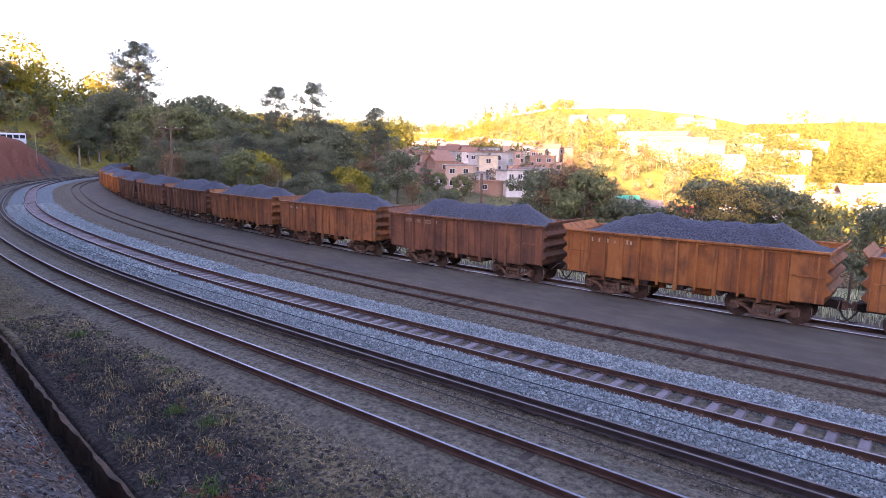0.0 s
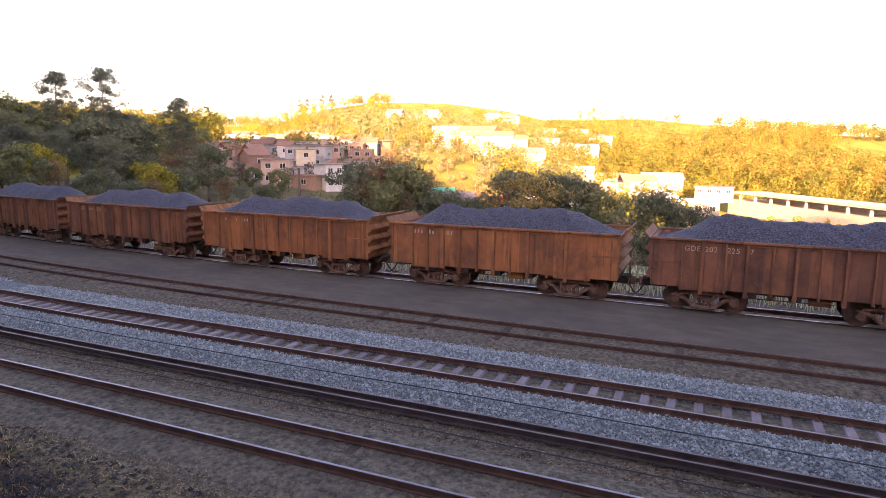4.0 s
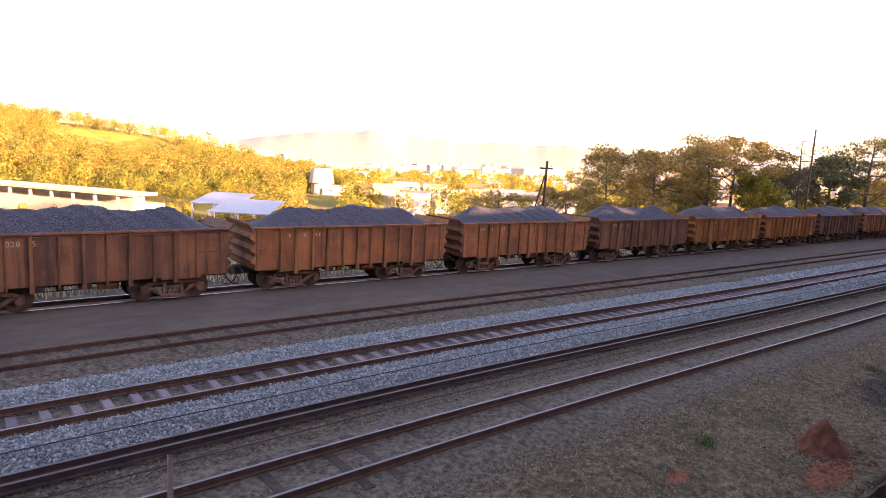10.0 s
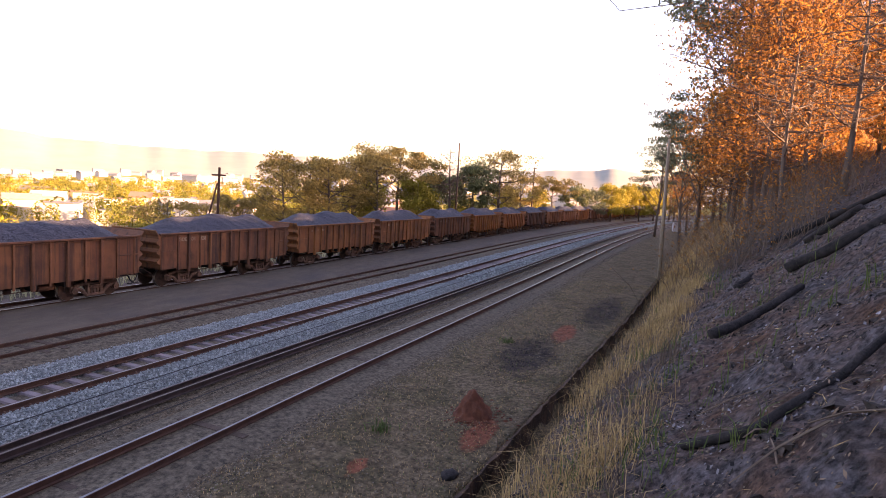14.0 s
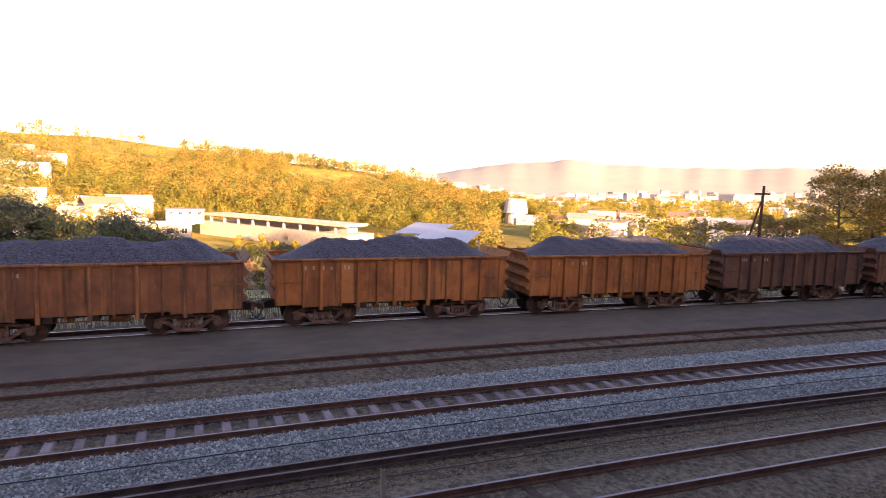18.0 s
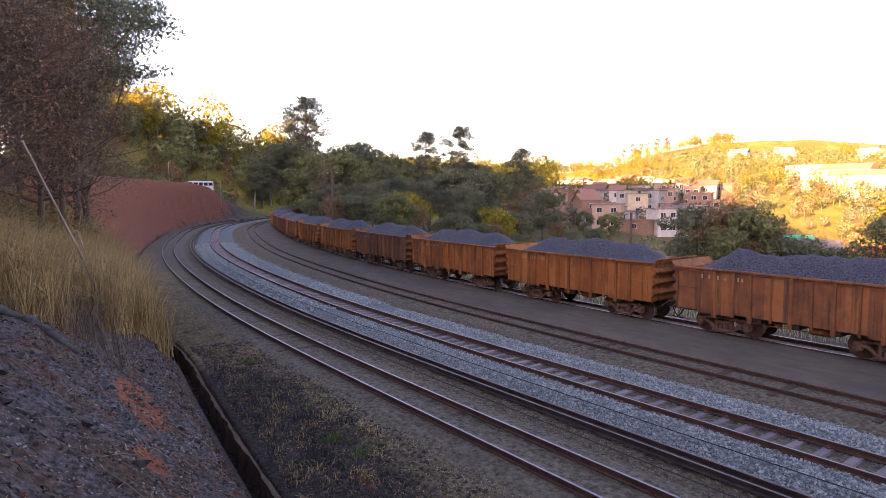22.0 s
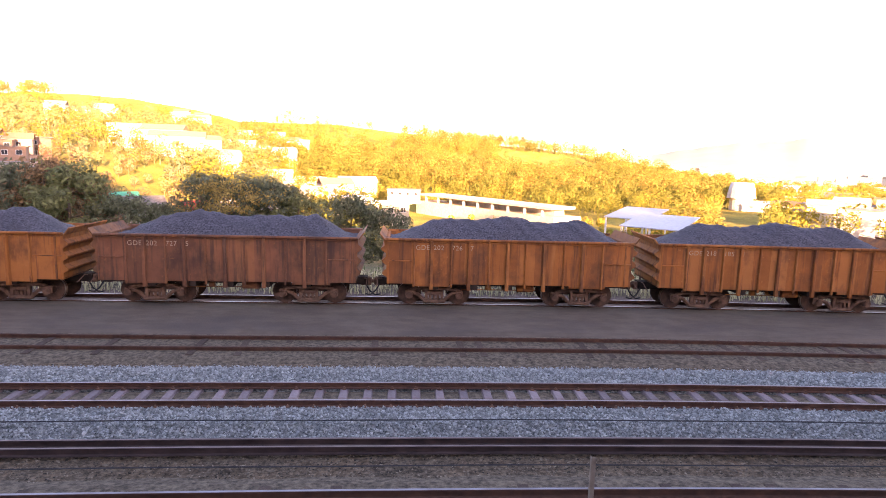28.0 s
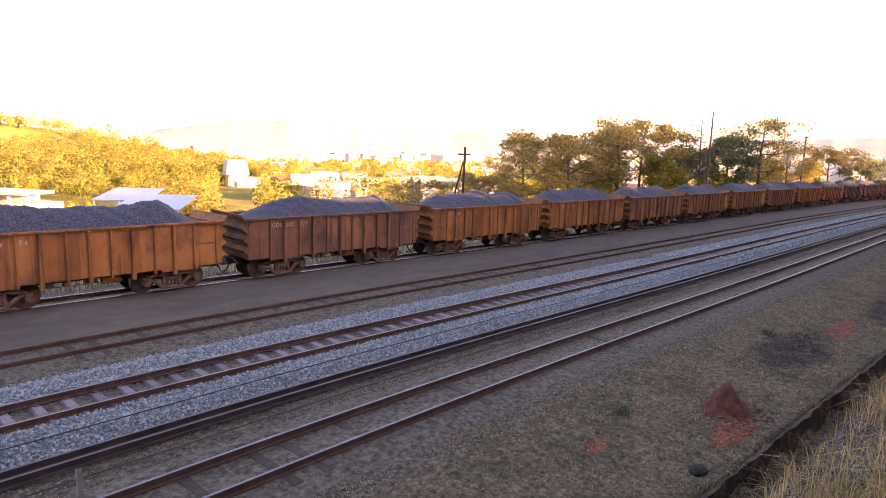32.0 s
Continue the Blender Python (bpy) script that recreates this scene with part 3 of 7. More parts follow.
M_APRON = mat("packed_apron", (0.088, 0.074, 0.057), (0.122, 0.102, 0.079), 2.4, 0.95, bump=0.25, bscale=34.0, c3=(0.075, 0.066, 0.058), s3=0.5, stretch=(0.5, 1, 1))
apron = [(-4.05, -0.26), (-3.75, -0.13), (-3.0, -0.075), (-1.6, -0.05), (-0.60, -0.035), (-0.58, -0.30), (-4.05, -0.40)]
tagged(part("apron", sweep("apron", OFF["E"], apron, -190, 330, M_APRON, smooth=False)), "smooth apron of packed dark earth beside the train", "ground", kind="structure")

dirt_strip = [(-0.48, -0.19), (-0.3, -0.165), (0.0, -0.175), (0.3, -0.165), (0.48, -0.19), (0.48, -0.25), (-0.48, -0.25)]
tagged(part("dirt_bed", sweep("dirt_bed", OFF["C"], dirt_strip, -190, 330, M_DIRTBED)), "brown dirt between the rails of the ballasted track", "dirt", kind="structure")

for key, sunk in (("D", -0.135), ("A", -0.15)):
    fill = [(-1.5, -0.27), (-1.05, sunk - 0.02), (-0.6, sunk), (-0.45, sunk - 0.02), (0.0, sunk - 0.005), (0.45, sunk - 0.02), (0.6, sunk), (1.05, sunk - 0.02), (1.5, -0.27), (1.5, -0.35), (-1.5, -0.35)]
    tagged(part("dirt_bed", sweep("dirt_bed", OFF[key], fill, -190, 330, M_DIRTBED)), "brown dirt in which the old track lies half buried", "dirt", kind="structure")


def stones(name, lo, hi, count, size, seed, material=None):
    rng = np.random.default_rng(seed)
    p, s = line_at(OFF["C"])
    i = np.where((p[:, 0] > lo) & (p[:, 0] < hi))[0]
    t = rng.uniform(i.min(), i.max() - 1, count)
    k = t.astype(int)
    f = (t - k)[:, None]
    u = rng.uniform(-2.15, 2.7, count)
    between = np.abs(u) < 0.62
    u = np.where(between, np.sign(rng.uniform(-1, 1, count)) * rng.uniform(0.68, 2.1, count), u)
    c = (p[k] * (1 - f) + p[k + 1] * f) + NOR[k] * u[:, None]
    zs = np.interp(u, [q[0] for q in bed[:8]], [q[1] for q in bed[:8]]) + rng.uniform(-0.01, 0.03, count)
    base = np.array([(1, 0, 0), (-1, 0, 0), (0, 1, 0), (0, -1, 0), (0, 0, 1), (0, 0, -1)], float)
    tri = np.array([(0, 2, 4), (2, 1, 4), (1, 3, 4), (3, 0, 4), (2, 0, 5), (1, 2, 5), (3, 1, 5), (0, 3, 5)])
    sz = size * rng.uniform(0.6, 1.35, (count, 1, 1)) * rng.uniform(0.6, 1.3, (count, 1, 3))
    rot = np.linalg.qr(rng.normal(size=(count, 3, 3)))[0]
    vert = np.einsum("nij,nkj->nki", rot, base[None] * sz * rng.uniform(0.75, 1.2, (count, 6, 1)))
    vert += np.concatenate([c, zs[:, None]], 1)[:, None]
    # the faces that lie underneath are left out
    upper = vert[:, tri, 2].mean(2) - zs[:, None] > -0.012
    faces = (tri[None] + 6 * np.arange(count)[:, None, None])[upper]
    me = bpy.data.meshes.new(name)
    me.from_pydata(vert.reshape(-1, 3).tolist(), [], faces.tolist())
    me.materials.append(material or M_STONE)
    return me


tagged(part("ballast_stones", stones("ballast_stones", -26, 34, 74000, 0.033, 1), None), "loose grey crushed stones heaped along the track", "stones", kind="stuff")
tagged(part("ballast_stones", stones("ballast_stones", -75, -25, 16000, 0.06, 2), None), "loose grey crushed stones heaped along the track", "stones", kind="stuff")
tagged(part("ballast_stones", stones("ballast_stones", 33, 95, 17000, 0.06, 3), None), "loose grey crushed stones heaped along the track", "stones", kind="stuff")


def sleepers():
    bm = bmesh.new()
    prof = [(-0.12, -0.09), (-0.085, -0.005), (0.085, -0.005), (0.12, -0.09)]
    a = [bm.verts.new((u, -0.98, w)) for u, w in prof]
    c = [bm.verts.new((u, 0.98, w)) for u, w in prof]
    for i in range(3):
        bm.faces.new((a[i], c[i], c[i + 1], a[i + 1]))
    bm.faces.new(a)
    bm.faces.new(c[::-1])
    steel = bpy.data.meshes.new("sleeper")
    bm.to_mesh(steel)
    bm.free()
    steel.materials.append(M_SLEEPER)
    bm = bmesh.new()
    for y in (-GAUGE / 2, GAUGE / 2):
        for s in (-1, 1):
            box(bm, -0.045, y + s * 0.085 - 0.035, -0.01, 0.045, y + s * 0.085 + 0.035, 0.035, 0.012)
            cyl(bm, (0, y + s * 0.095, 0.045), (0, 0, 1), 0.02, 0.05, 6)
    clip = bpy.data.meshes.new("rail_clip")
    bm.to_mesh(clip)
    bm.free()
    clip.materials.append(M_BOGIE)
    p, s = line_at(OFF["C"])
    rng = random.Random(4)
    far_v, far_f = [], []
    for k in range(-260, 420):
        at = k * 0.555
        x, y = np.interp(at, s, p[:, 0]), np.interp(at, s, p[:, 1])
        tx, ty = np.interp(at, s, TAN[:, 0]), np.interp(at, s, TAN[:, 1])
        a = math.atan2(ty, tx) + rng.uniform(-0.015, 0.015)
        m = Matrix.Translation((x, y, -0.115 + rng.uniform(-0.006, 0.006))) @ Matrix.Rotation(a, 4, "Z")
        if -70 < k < 82:
            ob = part("sleeper", steel, None, TRACKS["C"])
            ob.matrix_world = m
            if -40 < k < 60:
                part("rail_clip", clip, None, ob)
        else:
            b = len(far_v)
            far_v += [tuple(m @ Vector((u, w, z))) for w in (-0.98, 0.98) for u, z in prof]
            far_f += [(b, b + 4, b + 5, b + 1), (b + 1, b + 5, b + 6, b + 2), (b + 2, b + 6, b + 7, b + 3)]
    tagged(part("sleepers", raw("sleepers", far_v, far_f, M_SLEEPER), None, TRACKS["C"]), kind="stuff")
    # old wooden sleepers that show through the dirt of the other tracks
    bm = bmesh.new()
    box(bm, -0.1, -0.95, -0.1, 0.1, 0.95, 0.0, 0.012)
    wood = bpy.data.meshes.new("old_sleeper")
    bm.to_mesh(wood)
    bm.free()
    wood.materials.append(M_WOODTIE)
    for key, z, share in (("D", -0.135, 0.6), ("A", -0.155, 0.25)):
        p, s = line_at(OFF[key])
        for k in range(-60, 75):
            if rng.random() < share:
                at = k * 0.62 + rng.uniform(-0.05, 0.05)
                x, y = np.interp(at, s, p[:, 0]), np.interp(at, s, p[:, 1])
                a = math.atan2(np.interp(at, s, TAN[:, 1]), np.interp(at, s, TAN[:, 0])) + rng.uniform(-0.04, 0.04)
                ob = part("sleeper", wood, None, TRACKS[key])
                ob.matrix_world = Matrix.Translation((x, y, z + rng.uniform(-0.02, 0.015))) @ Matrix.Rotation(a, 4, "Z")


sleepers()


# ---- ore wagons ----
PITCH = 9.8
BODY, HALF_W, SILL, TOP = 8.7, 1.36, 0.90, 2.49
RIBS = (0.95, 1.56, 2.26, 2.88, 3.59, 4.24, 4.89, 5.55, 6.27, 6.93, 7.65)   # thin and thick in turn
WHEEL_R = 0.41
BOGIES = (1.70, 7.00)
AXLES = (0.80, 2.60, 6.10, 7.90)


def side_frame(bm, y):
    """Cast side frame of a bogie, its outline cut through twice, about the middle of the wheelbase."""
    for s in (-1, 1):
        out = -1 if y < 0 else 1
        box(bm, s * 0.90 - 0.14, y - 0.07, 0.31, s * 0.90 + 0.14, y + 0.07, 0.58, 0.04)
        cyl(bm, (s * 0.90, y + out * 0.09, 0.41), (0, 1, 0), 0.125, 0.12, 14)
        cyl(bm, (s * 0.90, y + out * 0.155, 0.41), (0, 1, 0), 0.07, 0.03, 10)
        tube(bm, [(s * 0.80, y, 0.50), (s * 0.58, y, 0.42), (s * 0.33, y, 0.19)], 0.07, 0.07, 6)
        tube(bm, [(s * 0.86, y, 0.57), (s * 0.62, y, 0.62), (s * 0.2, y, 0.66)], 0.07, 0.07, 6)
        box(bm, s * 0.28 - 0.05, y - 0.07, 0.16, s * 0.28 + 0.05, y + 0.07, 0.66)
    box(bm, -0.40, y - 0.09, 0.12, 0.40, y + 0.09, 0.24, 0.03)
    box(bm, -0.45, y - 0.08, 0.60, 0.45, y + 0.08, 0.70, 0.02)
    for s in (-0.14, 0.0, 0.14):
        cyl(bm, (s, y, 0.35), (0, 0, 1), 0.055, 0.22, 8)
    box(bm, -0.25, y - 0.10, 0.42, 0.25, y + 0.12, 0.56, 0.02)


MESHES = {}


def make(key, fn, material, smooth=False):
    if key not in MESHES:
        bm = bmesh.new()
        fn(bm)
        me = bpy.data.meshes.new(key if isinstance(key, str) else key[0])
        bm.to_mesh(me)
        bm.free()
        me.materials.append(material)
        if smooth:
            me.polygons.foreach_set("use_smooth", [True] * len(me.polygons))
        MESHES[key] = me
    return MESHES[key]


def end_wall(bm, s):
    """Corrugated end with three V-shaped ridges and a flared top; s is the way that it faces."""
    prof = [(0.0, SILL), (0.0, 1.12), (0.15, 1.22), (0.17, 1.28), (0.02, 1.42), (0.02, 1.55), (0.17, 1.65), (0.19, 1.71), (0.04, 1.85), (0.04, 1.98), (0.19, 2.08), (0.21, 2.14), (0.06, 2.28), (0.07, 2.45), (0.25, 2.68), (0.27, 2.65), (0.12, 2.43), (0.0, 2.47), (-0.05, 2.42), (-0.05, SILL)]
    a = [bm.verts.new((s * u, -HALF_W + 0.01, w)) for u, w in prof]
    c = [bm.verts.new((s * u, HALF_W - 0.01, w)) for u, w in prof]
    n = len(prof)
    for i in range(n):
        j = (i + 1) % n
        bm.faces.new((a[i], a[j], c[j], c[i]))
    bm.faces.new(a)
    bm.faces.new(c[::-1])
    bmesh.ops.recalc_face_normals(bm, faces=bm.faces[:])


def wheelset(bm):
    for y in (-0.53, 0.53):
        s = 1 if y > 0 else -1
        cyl(bm, (0, y, 0), (0, 1, 0), WHEEL_R, 0.10, 24)
        cyl(bm, (0, y - s * 0.055, 0), (0, 1, 0), WHEEL_R + 0.027, 0.025, 24)
        cyl(bm, (0, y + s * 0.06, 0), (0, 1, 0), 0.15, 0.05, 12)
        for k in range(4):
            a = k * math.pi / 2
            cyl(bm, (0.24 * math.cos(a), y + s * 0.052, 0.24 * math.sin(a)), (0, 1, 0), 0.035, 0.02, 6)
    cyl(bm, (0, 0, 0), (0, 1, 0), 0.075, 1.0, 8)
    bm.normal_update()
    for f in bm.faces:
        c = f.calc_center_median()
        if abs(f.normal.y) < 0.1 and math.hypot(c.x, c.z) > WHEEL_R * 0.97:
            f.material_index = 1


def wagon(livery, yellow=False, ladder_end=1):
    """An empty ore wagon; its body's rear end is at x = 0, the track's middle at y = 0, the rail heads at z = 0."""
    paint = M_RUST[livery]
    w = new("ore_wagon")
    for s in (-1, 1):
        sk = "side_panel"

        def panel(bm, s=s):
            y = s * (HALF_W - 0.02)
            box(bm, 0.0, min(y, y - s * 0.02), SILL, BODY, max(y, y - s * 0.02), TOP - 0.03)
            box(bm, 0.9, min(y, y - s * 0.02), SILL - 0.09, 2.2, max(y, y - s * 0.02), SILL - 0.002)
            box(bm, BODY - 2.2, min(y, y - s * 0.02), SILL - 0.09, BODY - 0.9, max(y, y - s * 0.02), SILL - 0.002)

        side = part(sk, make((sk, livery, s), panel, paint), None, w)
        for k, x in enumerate(RIBS):
            thick = k % 2 == 1
            low = 0.70 if thick else SILL - 0.10
            wd = 0.05 if thick else 0.03
            dp = 0.12 if thick else 0.075

            def rib(bm, x=x, low=low, wd=wd, dp=dp, s=s):
                y0, y1 = sorted((s * (HALF_W - 0.02), s * (HALF_W - 0.02 + dp)))
                box(bm, x - wd, y0, low + 0.16, x + wd, y1, TOP - 0.06, 0.012)
                box(bm, x - wd * 1.25, y0, low, x + wd * 1.25, y1 - 0.02 if s > 0 else y1, low + 0.22, 0.012)

            part("rib", make(("rib", livery, s, k), rib, paint), None, side)

        def lip(bm, s=s):
            y0, y1 = sorted((s * (HALF_W - 0.05), s * (HALF_W + 0.085)))
            box(bm, -0.06, y0, TOP - 0.05, BODY + 0.06, y1, TOP + 0.03, 0.015)
            box(bm, 0.0, *sorted((s * (HALF_W - 0.02), s * (HALF_W + 0.03)))[:1], TOP - 0.12, BODY, sorted((s * (HALF_W - 0.02), s * (HALF_W + 0.03)))[1], TOP - 0.085)

        part("top_rail", make(("top_rail", livery, s), lip, paint), None, w)
        for x0, x1, who in ((0.02, 0.86, 0), (BODY - 0.96, BODY - 0.02, 1)):
            def bar(bm, x0=x0, x1=x1, s=s):
                y0, y1 = sorted((s * (HALF_W - 0.02), s * (HALF_W + 0.025)))
                box(bm, x0, y0, 1.70, x1, y1, 1.735)
                box(bm, x0 + (0.0 if x0 < 1 else 0.72), y0, SILL, x0 + (0.05 if x0 < 1 else 0.77), y1, TOP - 0.06)
            part("end_bar", make(("end_bar", livery, s, who), bar, paint), None, w)

        if yellow and s < 0:
            def square(bm):
                box(bm, BODY - 0.90, -HALF_W - 0.004, 1.10, BODY - 0.10, -HALF_W + 0.02, 2.2)
            part("reflective_panel", make(("reflective_panel",), square, M_YELLOW), None, w, "yellow painted end panel")

        def rungs(bm, s=s):
            y = s * (HALF_W + 0.07)
            for k in range(6):
                box(bm, BODY - 0.72, y - 0.012, 1.02 + 0.25 * k, BODY - 0.36, y + 0.012, 1.045 + 0.24 * k)
            for x in (BODY - 0.74, BODY - 0.36):
                box(bm, x - 0.015, y - 0.012, 0.72, x + 0.015, y + 0.012, 2.3)
        if (s < 0) == (ladder_end > 0):
            part("ladder", make(("ladder", livery, s), rungs, paint), None, w)
    for s, x in ((-1, 0.0), (1, BODY)):
        e = part("end_wall", make(("end_wall", livery, s), lambda bm, s=s: end_wall(bm, s), paint), None, w)
        e.location = (x, 0, 0)

    def floor(bm):
        box(bm, 0.0, -HALF_W + 0.06, SILL, BODY, HALF_W - 0.06, SILL + 0.06)
    part("floor", make("floor", floor, M_UNDER), None, w)

    def sill(bm):
        box(bm, -0.35, -0.22, 0.62, BODY + 0.35, 0.22, 0.896)

    def bearer(bm):
        for s in (-1, 1):
            y0, y1 = sorted((s * 0.222, s * (HALF_W - 0.1)))
            box(bm, -0.12, y0, 0.70, 0.12, y1, 0.896)

    def bolster(bm):
        box(bm, -0.2, -0.75, 0.48, 0.2, 0.75, 0.618)
    under = part("underframe", make("underframe", sill, M_UNDER), None, w)
    for x in (BOGIES[0], BOGIES[1], 3.1, 4.35, 5.6):
        part("cross_bearer", make("cross_bearer", bearer, M_UNDER), None, under).location = (x, 0, 0)
    for x in BOGIES:
        part("bolster", make("bolster", bolster, M_BOGIE), None, under).location = (x, 0, 0)

    def brake(bm):
        cyl(bm, (5.0, -0.85, 0.70), (1, 0, 0), 0.15, 0.6, 12)
        box(bm, 3.55, -1.0, 0.62, 3.75, -0.8, 0.80, 0.03)
        box(bm, 4.15, -0.95, 0.64, 4.4, -0.8, 0.78, 0.03)
        tube(bm, [(2.7, -0.8, 0.6), (5.4, -0.8, 0.62)], 0.02, 0.02, 5)
        tube(bm, [(2.7, 0.5, 0.6), (5.4, 0.5, 0.62)], 0.02, 0.02, 5)
    part("brake_gear", make(("brake_gear", livery), brake, paint), None, w)
    for c in BOGIES:
        b = new("bogie")
        b.parent = w
        b.location = (c, 0, 0)
        for y in (-0.88, 0.88):
            part("side_frame", make(("side_frame", y), lambda bm, y=y: side_frame(bm, y), M_BOGIE), None, b)
    for c in AXLES:
        x = part("wheelset", make("wheelset", wheelset, M_WHEEL), None, w)
        if len(x.data.materials) < 2:
            x.data.materials.append(M_TREAD)
        x.location = (c, 0, WHEEL_R)
    for s, x in ((-1, -0.3), (1, BODY + 0.3)):
        def coupler(bm, s=s):
            box(bm, -0.2, -0.14, 0.58, 0.2, 0.14, 0.86, 0.02)
            tube(bm, [(0, 0, 0.72), (s * 0.42, 0, 0.72)], 0.075, 0.075, 8)
            box(bm, min(s * 0.30, s * 0.52), -0.15, 0.60, max(s * 0.30, s * 0.52), 0.13, 0.85, 0.04)
            tube(bm, [(-s * 0.1, -0.15, 0.85), (s * 0.05, -0.7, 0.95), (s * 0.05, -1.2, 0.78)], 0.018, 0.018, 5)
        k = part("coupler", make(("coupler", s), coupler, M_BOGIE), None, w)
        k.location = (x, 0, 0)

        def hose(bm, s=s):
            tube(bm, [(0, -0.32, 0.66), (s * 0.14, -0.34, 0.42), (s * 0.34, -0.33, 0.26), (s * 0.52, -0.32, 0.30)], 0.028, 0.028, 6)
        h = part("brake_hose", make(("brake_hose", s), hose, M_HOSE), None, w)
        h.location = (x, 0, 0)
    return w


def ore_heap(seed):
    """A load of fine ore, heaped along the wagon and falling to its sides and ends."""
    nx, ny = 76, 20
    rng = np.random.default_rng(seed)
    a = rng.uniform(0, 6.28, 6)
    low, high = rng.uniform(0.12, 0.45), rng.uniform(0.12, 0.45)
    verts = []
    for i in range(nx + 1):
        for j in range(ny + 1):
            x = 0.05 + (BODY - 0.1) * i / nx
            y = (-1 + 2 * j / ny) * (HALF_W - 0.04)
            e = min(max((x - low) / 1.55, 0), 1) * min(max((BODY - high - x) / 1.45, 0), 1)
            across = 1 - (abs(y) / (HALF_W - 0.04)) ** 1.5
            crest = 0.62 + 0.06 * math.sin(x * 1.5 + a[0]) + 0.05 * math.sin(x * 2.7 + a[1])
            z = TOP - 0.16 + min(e * 1.1, 1.0) ** 0.9 * (0.13 + across * crest * 1.05)
            z += 0.03 * math.sin(x * 9 + a[3] + y * 7) * e + rng.uniform(-0.025, 0.025)
            verts.append((x, y, z))
    faces = [(i * (ny + 1) + j, (i + 1) * (ny + 1) + j, (i + 1) * (ny + 1) + j + 1, i * (ny + 1) + j + 1) for i in range(nx) for j in range(ny)]
    return raw("ore_load", verts, faces, M_ORE, True)


def letters(text):
    """Painted letters as a flat mesh, 0.2 m high, standing in the xz plane."""
    bm = bmesh.new()
    for word, x in zip(text.split(), (0.0, 0.62, 1.27, 1.92)):
        c = bpy.data.curves.new("lettering", "FONT")
        c.body, c.size, c.space_character = word, 0.235, 1.1
        ob = bpy.data.objects.new("lettering", c)
        me = bpy.data.meshes.new_from_object(ob)
        bpy.data.objects.remove(ob)
        me.transform(Matrix.Translation((x, 0, 0)) @ Matrix.Rotation(math.pi / 2, 4, "X"))
        bm.from_mesh(me)
    me = bpy.data.meshes.new("lettering")
    bm.to_mesh(me)
    bm.free()
    for p in me.polygons:
        p.material_index = 0
    me.materials.append(M_LETTER)
    return me


def dashes(seed):
    """Worn lettering that cannot be read, as plain bars."""
    rng = random.Random(seed)
    bm = bmesh.new()
    x = 0.0
    for n in (3, 3, 3, 1):
        for _ in range(n):
            if rng.random() < 0.7:
                h = rng.uniform(0.10, 0.17)
                vs = [bm.verts.new(p) for p in ((x, 0, 0), (x + 0.06, 0, 0), (x + 0.06, 0, h), (x, 0, h))]
                bm.faces.new(vs)
            x += 0.14
        x += 0.2
    me = bpy.data.meshes.new("lettering")
    bm.to_mesh(me)
    bm.free()
    me.materials.append(M_LETTER)
    return me


NUMBERS = {0: "GDE 202 225 7", -3: "GDE 205 028 5", -12: "GDE 218 185 1", -13: "GDE 202 726 7", -14: "GDE 202 727 5"}
LIVERY = {0: 0, -1: 1, -2: 1, -3: 0, -4: 0, 1: 2, -7: 2, -8: 1, -9: 1, -10: 1, -11: 1, -12: 2, -13: 2, -14: 0, -15: 2, -16: 2, -17: 1, -6: 2, -5: 3}
NAMES = ("dark brown", "rust brown", "bright orange", "sooty brown")
HEAPS = [ore_heap(k) for k in range(5)]
BARS = [dashes(k) for k in range(4)]
WAGONS = {}


def build_train():
    models = {}
    rng = random.Random(11)
    for i in range(-28, 15):
        liv = LIVERY.get(i, rng.choice((0, 1, 1, 2, 3)))
        yellow = i in (-9, -10)
        key = (liv, yellow, 1 if rng.random() < 0.12 or i == -3 else -1)
        if key not in models:
            models[key] = wagon(*key)
            w = models[key]
        else:
            w = copy_thing(models[key], Matrix.Identity(4))
        WAGONS[i] = w
        tagged(w, "%s steel gondola wagon heaped with dark ore%s" % (NAMES[liv], ", yellow end panel" if yellow else ""), "wagon", "wagons of the ore train")
    for i, w in WAGONS.items():
        part("ore_load", HEAPS[i % 5], None, w, "heap of dark grey iron ore")
        t = part("lettering", letters(NUMBERS[i]) if i in NUMBERS else BARS[i % 4], None, w, "worn cream painted lettering")
        t.location = (1.0, -HALF_W + 0.012, 2.12)
        tagged(t, kind="stuff")


build_train()
RUN = [(0, -22.40), (1, -17.63), (2, -12.67), (3, -7.60), (3.5, -5.10), (5.5, 5.22), (6, 7.82), (7, 12.83), (8, 18.04), (9, 23.25), (10, 28.70), (11, 34.05), (12, 39.50), (13, 45.05), (14, 50.20), (14.5, 52.82), (19, 76.50), (20, 82.22), (21, 87.63), (22, 93.05), (23, 98.33), (24, 103.51), (25, 108.75), (25.5, 111.50), (28, 126.25), (29, 131.85), (30, 137.67), (31, 143.38), (32, 149.40)]


def run_at(t):
    return float(np.interp(t, [r[0] for r in RUN], [r[1] for r in RUN]))


